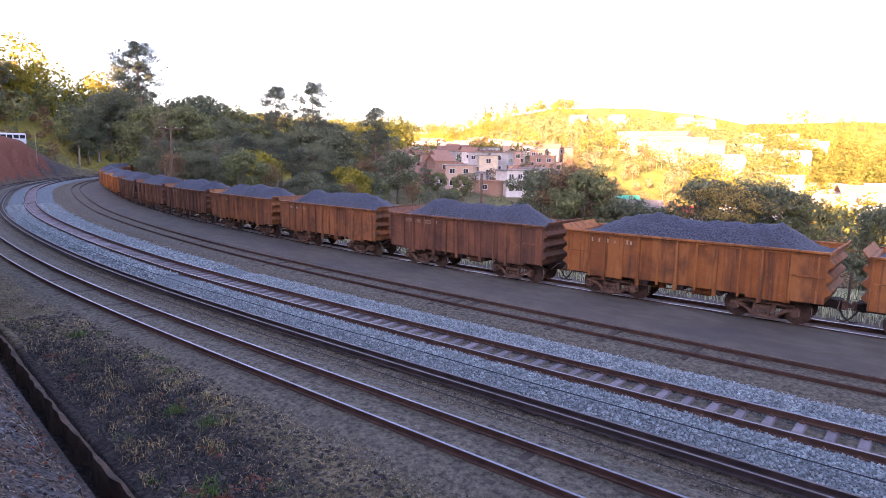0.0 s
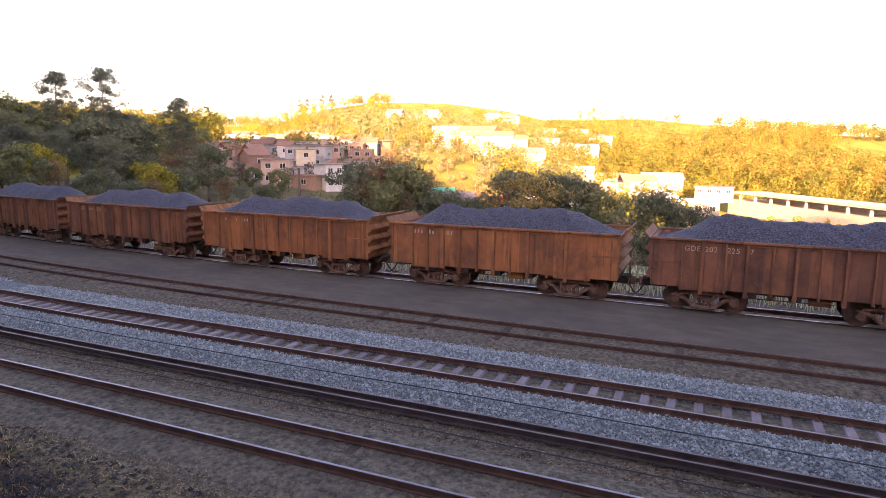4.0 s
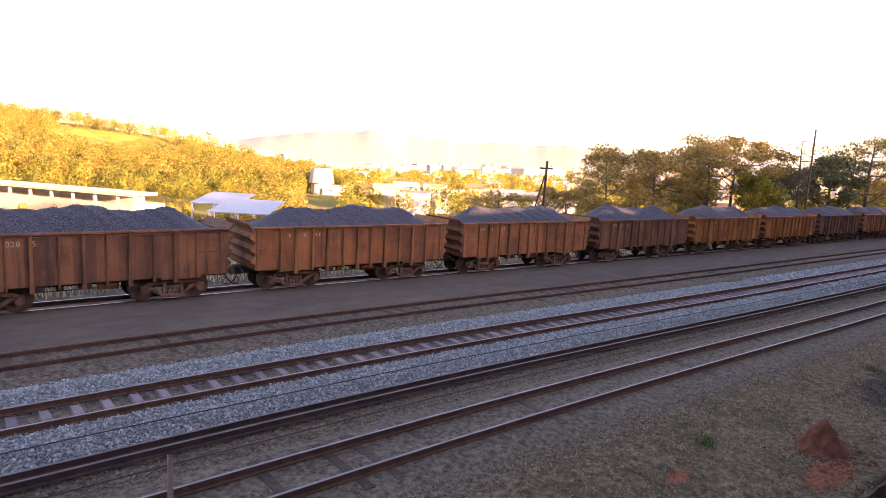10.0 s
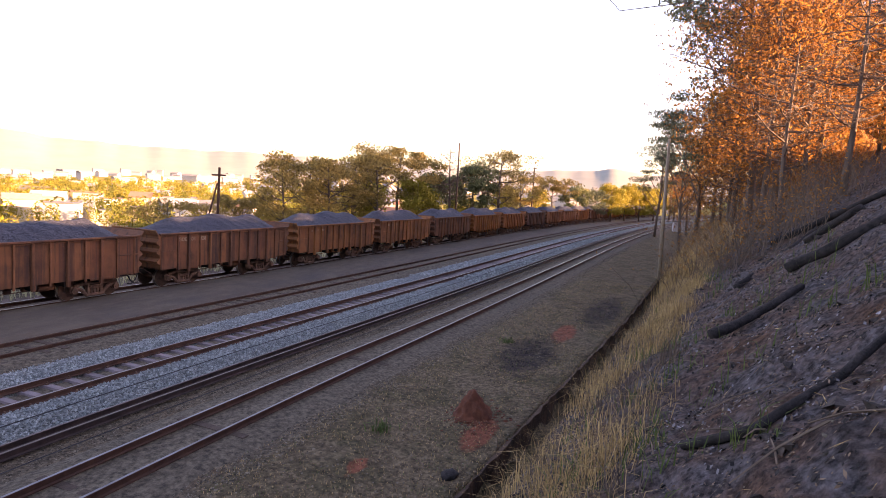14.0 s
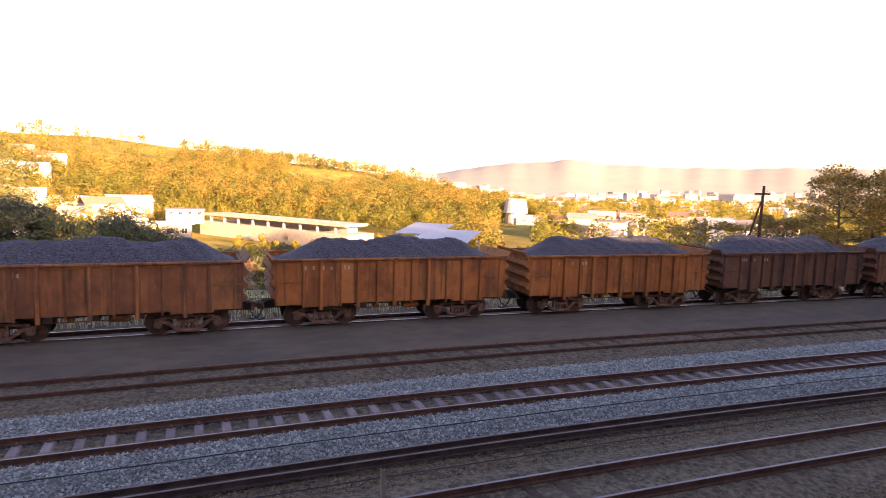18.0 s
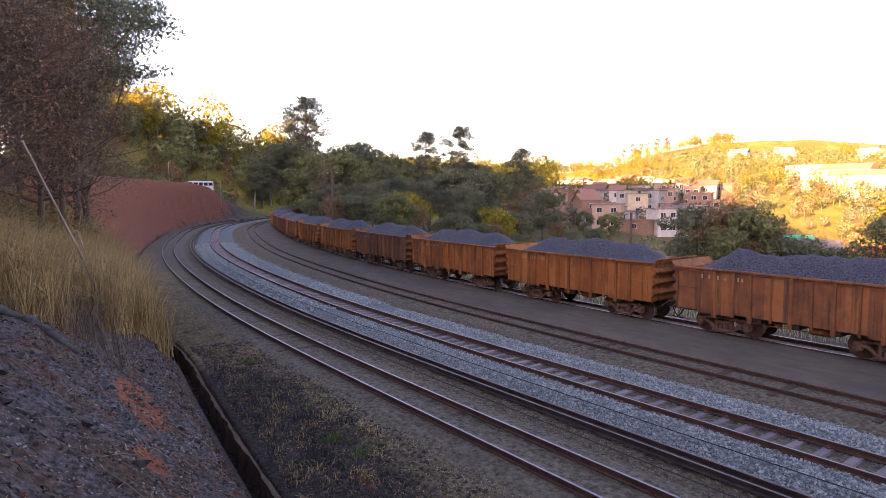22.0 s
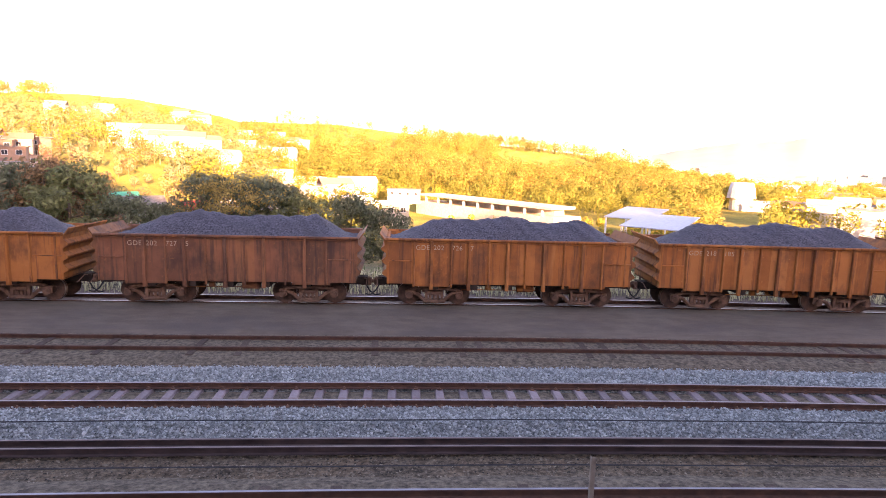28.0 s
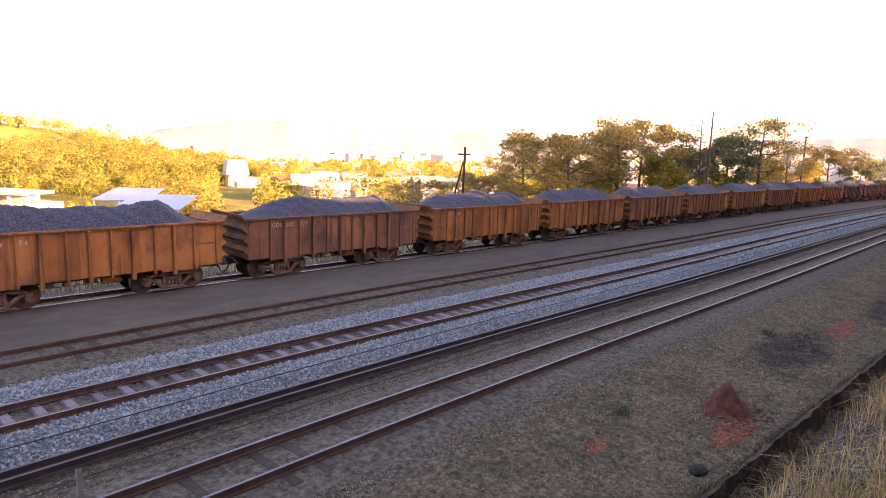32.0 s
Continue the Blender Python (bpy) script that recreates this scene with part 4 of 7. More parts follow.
def motions():
    p, s = line_at(OFF["E"])

    def spot(a):
        return Vector((np.interp(a, s, p[:, 0]), np.interp(a, s, p[:, 1]), 0))

    for i, w in WAGONS.items():
        rows = []
        for t, at in RUN:
            back = spot(at + i * PITCH + BOGIES[0])
            front = spot(at + i * PITCH + BOGIES[1])
            d = (front - back).normalized()
            origin = back - d * BOGIES[0]
            rows.append((t, Matrix.Translation(origin) @ Matrix.Rotation(math.atan2(d.y, d.x), 4, "Z")))
        walk(w, rows)
    # all wheels roll alike: one set of keys for each axle's place
    steps = [k * 0.1 for k in range(321)]
    first = None
    for i, w in WAGONS.items():
        wheels = [c for c in w.children if c.name.startswith("wheelset")]
        for k, x in enumerate(wheels):
            if first is None or k >= len(first):
                first = (first or []) + [x]
                walk(x, [(t, Matrix.Translation(x.location) @ Matrix.Rotation(run_at(t) / WHEEL_R, 4, "Y")) for t in steps])
            else:
                x.rotation_mode = "QUATERNION"
                data = x.animation_data_create()
                data.action = first[k].animation_data.action
                data.action_slot = first[k].animation_data.action_slot


# ---- trees ----
def away(az, dist):
    """The plan position at that bearing to the left of +y and that distance from the standing point."""
    a = radians(az)
    return -math.sin(a) * dist, math.cos(a) * dist + 0.4


def beyond_cut(az, v):
    """The plan position at that bearing that lies v metres outside the bend's line."""
    for dist in np.arange(70, 330, 0.5):
        x, y = away(az, dist)
        if float(line_y(np.array([x]))[0]) - y > v:
            return x, y
    return x, y


def ground_z(x, y):
    return float(land(np.array([x]), np.array([y]))[0])


def leaf_cloud(centres, radii, count, size, rng, flat=0.7):
    """Small leaf sprays, each a bent pair of triangles, spread over the shells of clumps."""
    n = len(centres)
    k = rng.integers(0, n, count)
    d = rng.normal(size=(count, 3))
    d /= np.linalg.norm(d, axis=1)[:, None]
    d[:, 2] *= flat
    c = centres[k] + d * radii[k][:, None] * rng.uniform(0.35, 1.05, (count, 1)) ** 0.6
    nrm = d + rng.normal(0, 0.55, (count, 3))
    u = np.cross(nrm, rng.normal(size=(count, 3)))
    u /= np.linalg.norm(u, axis=1)[:, None]
    w = np.cross(nrm, u)
    w /= np.linalg.norm(w, axis=1)[:, None] + 1e-9
    s = size * rng.uniform(0.5, 1.4, (count, 1))
    verts = np.stack([c - u * s, c + w * s * 0.75, c + u * s], 1).reshape(-1, 3)
    return verts, 3 * np.arange(count)[:, None] + (0, 1, 2)


def tree(kind, height, spread_r, leaf, seed, leaves=2600, leaf_size=0.22, trunk_r=0.18, crown_from=0.35, bark=None, gaps=10, flat=0.7, lean=0.0, twigs=0, clump=1.0, label="", category="tree"):
    """Tapered trunk, limbs, and a crown of leaf sprays in clumps at the limbs' ends."""
    rng = np.random.default_rng(seed)
    t = new("tree")
    bm = bmesh.new()
    stem = [Vector((lean * f * height + 0.12 * height * 0.1 * math.sin(f * 5 + seed), 0.1 * height * 0.1 * math.cos(f * 4 + seed), f * height * 0.92)) for f in np.linspace(0, 1, 8)]
    tube(bm, stem, trunk_r, trunk_r * 0.2, 7)
    tips = []
    for i in range(gaps):
        f = crown_from + (0.97 - crown_from) * (i + rng.uniform(0, 1)) / gaps
        j = f * 7
        a = stem[int(min(j, 6))].lerp(stem[int(min(j, 6)) + 1], min(j, 6.99) % 1)
        ang = i * 2.4 + rng.uniform(-0.5, 0.5)
        if kind == "column":
            reach = spread_r * (0.5 + 0.5 * rng.uniform()) * (1.15 - f)
            rise = reach * 0.5
        elif kind == "flat":
            reach = spread_r * (0.55 + 0.45 * rng.uniform())
            rise = (height * 0.98 - a.z) * rng.uniform(0.35, 0.85)
        else:
            reach = spread_r * math.sqrt(max(0.12, 1 - (2 * (f - crown_from) / (1 - crown_from) - 0.8) ** 2)) * (0.6 + 0.4 * rng.uniform())
            rise = reach * rng.uniform(0.1, 0.6)
        tip = a + Vector((math.cos(ang) * reach, math.sin(ang) * reach, rise))
        midp = a.lerp(tip, 0.5) + Vector((0, 0, -0.08 * reach))
        tube(bm, [a, midp, tip], trunk_r * 0.42 * (1.1 - 0.6 * f), 0.015, 5, caps=False)
        tips.append(tip)
        if reach > 1.2:
            side = a.lerp(tip, 0.62) + Vector((rng.uniform(-0.3, 0.3) * reach, rng.uniform(-0.3, 0.3) * reach, 0.15 * reach))
            tube(bm, [midp, side], trunk_r * 0.16, 0.01, 4, caps=False)
            tips.append(side)
    for i in range(twigs * len(tips)):
        p = tips[rng.integers(0, len(tips))] if twigs else None
        f = rng.uniform(0.35, 1.0)
        a = Vector((stem[3].x * 0.3 + p.x * f, p.y * f, p.z - (1 - f) * spread_r * 0.3))
        d = Vector(rng.normal(size=3))
        d.z = abs(d.z) * 0.4 - 0.15
        ln = spread_r * rng.uniform(0.15, 0.42)
        q = a + d.normalized() * ln
        k = a.lerp(q, 0.5) + Vector(rng.normal(size=3)) * ln * 0.1
        tube(bm, [a, k, q], 0.016, 0.006, 3, caps=False)
        if i % 2 == 0:
            tips.append(q)
    part("trunk", bm, bark or M_BARK, t, smooth=True)
    if leaves:
        tips = np.array([tuple(p) for p in tips])
        if kind == "flat":
            rad = rng.uniform(0.5, 0.9, len(tips)) * spread_r * 0.42
        else:
            rad = rng.uniform(0.5, 1.0, len(tips)) * spread_r * 0.5 * clump
        v, f = leaf_cloud(tips, rad, leaves, leaf_size, rng, 0.35 if kind == "flat" else flat)
        me = bpy.data.meshes.new("crown")
        me.from_pydata(v.tolist(), [], f.tolist())
        part("crown", me, M_LEAF[leaf], t)
    tagged(t, label, category)
    return t


def plant(t, x, y, turn=0.0, scale=1.0, z=None, copy=True, group=""):
    m = Matrix.Translation((x, y, (ground_z(x, y) if z is None else z) - 0.05)) @ Matrix.Rotation(turn, 4, "Z")
    if copy:
        o = copy_thing(t, m @ Matrix.Diagonal((scale, scale, scale, 1)))
        o.scale = (scale,) * 3
    else:
        o = t
        o.matrix_basis = m @ Matrix.Diagonal((scale, scale, scale, 1))
    if group:
        tagged(o, group=group)
    return o


def woods():
    rng = random.Random(21)
    models = {
        "round_dark": tree("round", 9, 3.2, "dark", 1, 5000, 0.21, 0.2, 0.25, gaps=16, label="dense dark green broadleaf tree at the wood's edge"),
        "round_mid": tree("round", 8, 3.0, "mid", 2, 4800, 0.21, 0.18, 0.22, gaps=15, label="full green broadleaf tree on the slope"),
        "yellow": tree("round", 7, 2.8, "yellow", 3, 4600, 0.2, 0.16, 0.2, gaps=14, label="yellow-green leafy tree in the evening light"),
        "brown": tree("round", 8, 2.6, "brown", 4, 2800, 0.155, 0.16, 0.3, gaps=14, twigs=5, label="half bare tree with dry brown leaves"),
        "column": tree("column", 16, 3.2, "dark", 5, 4500, 0.22, 0.22, 0.35, M_BARKPALE, 16, label="tall slender eucalyptus with a narrow crown"),
        "flat": tree("flat", 9, 4.6, "olive", 6, 6000, 0.16, 0.2, 0.45, gaps=14, label="flat-topped acacia-like tree with open limbs"),
        "flat_dark": tree("flat", 10, 5.0, "olive", 7, 6000, 0.16, 0.22, 0.5, gaps=13, label="spreading dark flat-topped tree with open limbs"),
        "gum": tree("round", 14, 3.4, "gum", 8, 4200, 0.18, 0.25, 0.5, M_BARK, 15, clump=0.8, label="tall gum tree with tufted open crown"),
        "tallgum": tree("round", 30, 5.0, "gum", 14, 11000, 0.19, 0.42, 0.56, M_BARK, 28, flat=0.6, clump=0.74, label="very tall gum tree with a small tufted crown"),
        "bare": tree("round", 8, 2.2, "brown", 9, 300, 0.09, 0.13, 0.3, M_BARK, 16, twigs=9, label="nearly leafless grey tree with thin branches"),
    }
    models["broad"] = tree("round", 9, 4.6, "olive", 15, 5200, 0.14, 0.22, 0.22, gaps=20, flat=0.45, clump=0.72, label="broad olive-brown tree with tiered boughs in evening sun")
    models["scrub"] = tree("round", 14, 4.6, "umber", 12, 11500, 0.08, 0.2, 0.27, gaps=30, twigs=16, label="tangled tree with dry brown leaves and bare twigs")
    models["layered"] = tree("flat", 15, 4.4, "dark", 13, 9000, 0.12, 0.22, 0.2, gaps=24, label="dark tree with layered drooping boughs")
    for m in models.values():
        used.append(m)
    first = {k: True for k in models}

    def put(kind, az, dist, height=None, group="", dz=0.0):
        x, y = away(az, dist)
        for _ in range(60):
            v = y - float(line_y(np.array([x]))[0])
            if az < 30 or v > 14.5 or v < -17.5 or dist < 60:
                break
            height = height * (dist + 2.5) / dist if height else None
            dist += 2.5
            x, y = away(az, dist)
        base = {"round_dark": 9, "round_mid": 8, "yellow": 7, "brown": 8, "column": 16, "flat": 9, "flat_dark": 10, "gum": 14, "bare": 8, "tallgum": 30, "scrub": 14, "layered": 15, "broad": 9}[kind]
        sc = (height or base) / base
        o = plant(models[kind], x, y, rng.uniform(0, 6.28), sc, ground_z(x, y) + dz, copy=not first[kind], group=group)
        first[kind] = False
        return o

    # the wood round the bend, beyond the train
    for az in np.arange(39, 73.5, 1.5):
        for row, (dist, h) in enumerate(((84, 7.0), (100, 11.0), (122, 15.5), (150, 19.5))):
            kind = rng.choice(("bare", "brown", "round_mid", "round_dark", "layered") if az < 51 and row < 3 else ("round_dark", "layered", "round_mid", "column", "round_dark", "gum") if row > 0 else ("round_mid", "round_dark", "brown", "bare", "round_dark"))
            a, d = az + rng.uniform(-0.6, 0.6), dist * rng.uniform(0.95, 1.06) * (1.0 if az > 46 else 0.9) + max(0.0, (az - 60)) * 2.4
            put(kind, a, d, h * rng.uniform(0.75, 1.12) * (0.92 if az > 59 else 0.84 if az > 50 else 0.66 if az > 46 else 0.32), "wood round the bend")
    for az, dist, h, kind in ((67.7, 140, 29.5, "tallgum"), (68.5, 146, 22, "gum"), (53.75, 132, 24, "tallgum"), (52.6, 136, 15.5, "gum"), (56.9, 138, 23, "tallgum"), (48.2, 127, 19.5, "tallgum"), (48.5, 128, 14, "bare"), (47.3, 130, 12.5, "bare"), (66.2, 118, 14, "bare"), (62.0, 100, 9, "bare"), (50.5, 96, 8, "yellow"), (58.5, 92, 7.5, "yellow")):
        put(kind, az, dist, h, "wood round the bend")
    # above the red cutting
    for k in range(26):
        az = 68.0 + k * 0.75
        x, y = beyond_cut(az, rng.uniform(50, 85))
        put(rng.choice(("yellow", "yellow", "round_mid", "column", "gum")), math.degrees(math.atan2(-x, y - 0.4)), math.hypot(x, y - 0.4), rng.uniform(9, 14), "trees above the cutting")
    # dark trees and scrub on the near left hillside
    for az, dist, h, kind in ((88.6, 34, 13, "scrub"), (92, 28, 13, "scrub"), (94, 36, 15, "scrub"), (86.0, 42, 17, "layered"), (85.4, 48, 19, "layered"), (87.2, 40, 14, "scrub"), (85.8, 52, 15, "scrub"), (87.6, 50, 17, "layered"), (98, 26, 12, "scrub"), (101, 32, 15, "scrub"), (90, 42, 16, "layered"), (107, 28, 15, "scrub"), (88.5, 58, 18, "layered"), (96, 44, 18, "scrub"), (102, 42, 19, "scrub")):
        put(kind, az, dist, h, "trees on the left hillside")
    # flat-topped trees behind the train
    for az, dist, h, kind in ((-41.5, 74, 5.2, "yellow"), (-44.5, 70, 7.6, "broad"), (-47.5, 72, 7.0, "broad"), (-50.6, 74, 7.2, "flat"), (-54.0, 66, 8.4, "broad"), (-56.3, 70, 9.6, "flat"), (-58.0, 66, 8.5, "broad"), (-60.3, 72, 10.0, "broad"), (-62.3, 70, 9.8, "broad"), (-64.3, 76, 10.4, "flat"), (-53, 82, 7, "broad"), (-56.6, 80, 8.6, "broad"), (-61, 88, 9, "yellow"), (-67.5, 82, 8.2, "round_mid"), (-69.0, 76, 11.2, "bare"), (-71.2, 86, 9.5, "round_mid"), (-72.5, 92, 12.0, "bare"), (-73.6, 90, 11.6, "broad"), (-75.5, 100, 8.5, "broad"), (-78.4, 108, 8.2, "flat_dark"), (-80.5, 118, 7.4, "round_mid"), (-82.2, 125, 7.0, "round_dark"), (-83.6, 135, 8.4, "yellow"), (-84.8, 145, 8.8, "yellow"), (-86.0, 150, 8.6, "yellow"), (-87.2, 160, 8.4, "yellow"), (-77, 130, 7.0, "yellow"), (-74, 125, 7.5, "yellow"), (-70, 120, 7.0, "yellow"), (-66, 110, 7.2, "brown"), (-88.5, 170, 11, "round_mid"), (-66.2, 70, 6.5, "yellow"), (-48.9, 84, 6.5, "yellow"), (-45.8, 88, 7, "round_dark"), (-42.8, 92, 7, "yellow"), (-39.5, 88, 5.5, "brown"), (-36.5, 95, 5.0, "yellow")):
        put(kind, az, dist, h, "trees behind the train")
    # low trees just below the embankment, along the train
    for az in np.arange(-34, 38, 1.7):
        put(rng.choice(("round_dark", "brown", "round_mid", "yellow")), az + rng.uniform(-0.6, 0.6), rng.uniform(62, 100), rng.uniform(4.5, 7.5) * (0.55 if az > 14 else 1.0 if az > 0 else 0.85), "trees below the embankment")
    for az, dist, h, kind in ((33.0, 92, 13.5, "round_dark"), (31.0, 88, 14.5, "brown"), (29.3, 84, 13.5, "round_mid"), (27.6, 88, 12.0, "brown"), (25.8, 82, 10.0, "round_dark"), (19.0, 86, 13.0, "round_dark"), (17.2, 80, 12.0, "broad"), (15.3, 84, 13.0, "round_dark"), (13.2, 82, 12.0, "round_dark"), (11.2, 80, 10.5, "round_mid"), (22.5, 84, 9.0, "round_dark")):
        put(kind, az, dist, h, "trees below the embankment")
    # trees standing out on the far crest
    for az, dist, h, kind in ((12.5, 632, 9, "broad"), (11.8, 630, 13, "broad"), (11.2, 634, 8, "broad"), (10.6, 636, 6, "broad"), (4.9, 630, 8, "flat"), (27.3, 612, 9, "gum"), (24.5, 612, 6, "broad"), (31.5, 612, 10, "broad"), (39.0, 560, 13, "gum"), (38.3, 565, 15, "gum"), (37.6, 560, 14, "gum"), (36.9, 570, 12, "broad"), (36.2, 565, 15, "gum"), (35.5, 570, 14, "gum"), (-4.4, 645, 11, "gum"), (-9.2, 650, 13, "gum"), (-18.2, 690, 16, "gum")):
        put(kind, az, dist, h, "trees on the far crest")
    for az, dist, h in ((17.0, 66, 6.0), (14.5, 52, 5.5), (6.5, 48, 6.8), (3.4, 50, 6.2)):
        put("round_dark", az, dist, h, "trees below the embankment")
    # scorched trees on the right hillside
    orange = tree("round", 9, 3.0, "orange", 31, 9000, 0.072, 0.15, 0.2, gaps=20, twigs=9, label="tree with scorched orange-brown leaves after a fire")
    orange2 = tree("round", 11, 3.0, "orange", 32, 6500, 0.072, 0.17, 0.3, gaps=20, twigs=11, label="slender tree with sparse scorched orange leaves")
    pine = tree("flat", 15, 4.2, "dark", 33, 9000, 0.13, 0.2, 0.25, gaps=24, label="dark layered tree beside the line")
    dress = [(orange, -93.5, 48, 11, 9), (orange2, -95.8, 36, 12.5, 11), (orange, -97.5, 46, 12, 9), (orange2, -99.5, 40, 12, 11), (orange, -101.5, 52, 11, 9), (orange2, -104, 56, 13, 11), (orange, -96.5, 60, 14, 9), (orange, -92.0, 62, 12, 9), (orange2, -94.2, 70, 15, 11), (orange, -99, 58, 15, 9), (orange2, -106, 50, 12, 11), (orange, -103, 50, 15, 9), (orange2, -91.0, 80, 13, 11), (orange, -98, 78, 17, 9), (orange2, -108, 46, 15, 11), (orange, -110, 55, 13, 9), (pine, -89.6, 72, 15, 15), (pine, -87.6, 95, 14, 15), (pine, -90.8, 60, 14, 15), (orange, -90.0, 110, 12, 9), (orange2, -89.0, 125, 12, 11)]
    seen = set()
    for model, az, dist, h, base in dress:
        x, y = away(az, dist)
        plant(model, x, y, rng.uniform(0, 6.28), h / base, copy=id(model) in seen, group="trees on the right hillside")
        seen.add(id(model))
    stout = tree("round", 21, 4.5, "orange", 34, 7000, 0.10, 0.42, 0.45, gaps=18, twigs=8, label="stout forked trunk with scorched orange leaves high up")
    plant(stout, 40.4, -4.3, 1.0, 1.0, copy=False, group="trees on the right hillside")
    for az, dist, h, model, base in ((-94.6, 38, 16, orange2, 11), (-93.6, 47, 19, pine, 15), (-95.6, 46, 19, orange, 9), (-100, 68, 17, orange, 9), (-95, 84, 20, orange, 9), (-103, 70, 17, orange, 9), (-98, 100, 22, orange, 9)):
        x, y = away(az, dist)
        plant(model, x, y, rng.uniform(0, 6.28), h / base, copy=True, group="trees on the right hillside")
    over = tree("round", 11, 9.0, "umber", 35, 2600, 0.05, 0.17, 0.45, gaps=20, twigs=20, label="bare tree with long overhanging twiggy boughs")
    x, y = away(-107, 14.5)
    plant(over, x, y, 2.0, 1.0, copy=False, group="trees on the right hillside")
    for az, dist, h in ((-97.2, 32, 9), (-101.5, 30, 9), (-94.6, 44, 10), (-105, 32, 10), (-92.8, 54, 9), (-98.6, 37, 10)):
        put("bare", az, dist, h, "trees on the right hillside")


used = []
woods()


def canopy(name, leaf, x, y, h, seed, label, spray=0.46, sprays=150):
    """Many crowns of leaf sprays at plan points, too far off to be told apart, in one mesh."""
    rng = np.random.default_rng(seed + 500)
    x, y = np.asarray(x, float), np.asarray(y, float)
    count = len(x)
    z = land(x, y)
    hh = rng.uniform(*h, count)
    k = np.repeat(np.arange(count), sprays)
    m = len(k)
    d = rng.normal(size=(m, 3))
    d /= np.linalg.norm(d, axis=1)[:, None]
    wide = hh * rng.uniform(0.22, 0.42, count)
    c = np.stack([x[k] + d[:, 0] * wide[k], y[k] + d[:, 1] * wide[k], z[k] + hh[k] * (0.62 + 0.36 * d[:, 2])], 1)
    # sprays lie mostly along the crown's outside
    nrm = d + rng.normal(0, 0.38, (m, 3))
    u = np.cross(nrm, rng.normal(size=(m, 3)))
    u /= np.linalg.norm(u, axis=1)[:, None]
    w = np.cross(nrm, u)
    w /= np.linalg.norm(w, axis=1)[:, None] + 1e-9
    s = spray * rng.uniform(0.5, 1.3, (m, 1)) * np.clip(hh[k] / 8, 0.6, 1.5)[:, None]
    verts = np.stack([c - u * s, c + w * s * 0.9, c + u * s], 1).reshape(-1, 3)
    faces = 3 * np.arange(m)[:, None] + (0, 1, 2)
    # stems
    out = np.stack([y, -x], 1) / np.hypot(x, y)[:, None] * (hh * 0.018)[:, None]
    p = np.stack([x, y], 1)
    stem = np.stack([np.c_[p - out, z - 0.3], np.c_[p + out, z - 0.3], np.c_[p, z + hh * 0.8]], 1).reshape(-1, 3)
    verts = np.concatenate([verts, stem])
    faces = np.concatenate([faces, 3 * m + 3 * np.arange(count)[:, None] + (0, 1, 2)])
    me = bpy.data.meshes.new(name)
    me.from_pydata(verts.tolist(), [], faces.tolist())
    return tagged(part(name, me, M_LEAF[leaf]), label, "trees", kind="stuff")


def far_trees(name, leaf, count, seed, inside, label, h=(5, 11), spray=0.46, sprays=150):
    """Woods too far off to be told apart tree by tree: each a stem and a crown of sprays, in one mesh."""
    rng = np.random.default_rng(seed)
    x, y, n = [], [], 0
    while n < count:
        az = rng.uniform(-62, 70, 4000)
        r = rng.uniform(105, 760, 4000) ** 1.0
        px, py = -np.sin(np.radians(az)) * r, np.cos(np.radians(az)) * r
        keep = inside(px, py, az, r, rng) & ((az < 12) | (r > 190)) & ~((az < 5) & (az > -21) & (r < 240)) & ~((az < -14) & (az > -30) & (r < 130)) & ~((az < -26) & (az > -30) & (r < 335))
        keep &= ~((az > 20) & (az < 47) & (r < 350) & (rng.uniform(0, 1, 4000) < 0.75))
        keep &= ~((az < -7) & (az > -15) & (r > 470) & (r < 610) & (rng.uniform(0, 1, 4000) < 0.85))
        keep &= ~((az > 2) & (az < 30) & (r > 430) & (rng.uniform(0, 1, 4000) < 0.8))
        x.append(px[keep]), y.append(py[keep])
        n += keep.sum()
    x, y = np.concatenate(x)[:count], np.concatenate(y)[:count]
    return canopy(name, leaf, x, y, h, seed, label, spray, sprays)


def patchy(px, py, k, seed):
    return wav(px, py, k, seed) + 0.5 * wav(px, py, k * 2.7, seed + 1)


far_trees("hillside_woods", "hill", 1500, 41, lambda x, y, az, r, g: (patchy(x, y, 0.02, 1.0) > -0.35 + np.clip((r - 430) / 300, 0, 1)) & (az > -31) & (g.uniform(0, 1, len(x)) < 0.7), "green trees scattered over the far hillside", (5, 11), 0.42, 170)
far_trees("hillside_woods", "yellow", 1300, 42, lambda x, y, az, r, g: (patchy(x, y, 0.03, 3.0) > -0.1 + np.clip((r - 450) / 350, 0, 1)) & (az > -34), "yellow-green trees lit on the far hillside", (4, 9), 0.42, 150)
far_trees("hillside_woods", "gold", 1000, 43, lambda x, y, az, r, g: (patchy(x, y, 0.025, 5.0) > -0.05 + np.clip((r - 470) / 350, 0, 1)) & (az > -30), "dry brownish trees on the far hillside", (5, 10), 0.42, 150)
far_trees("valley_trees", "yellow", 620, 45, lambda x, y, az, r, g: (az < -26) & (r > 230) & (patchy(x, y, 0.03, 2.0) > -0.5), "sunlit trees of the wide valley", (6, 11), 0.5, 150)
far_trees("valley_trees", "hill", 420, 46, lambda x, y, az, r, g: (az < -24) & (r > 200) & (patchy(x, y, 0.02, 6.0) > -0.2), "green trees of the wide valley", (6, 11), 0.5, 150)
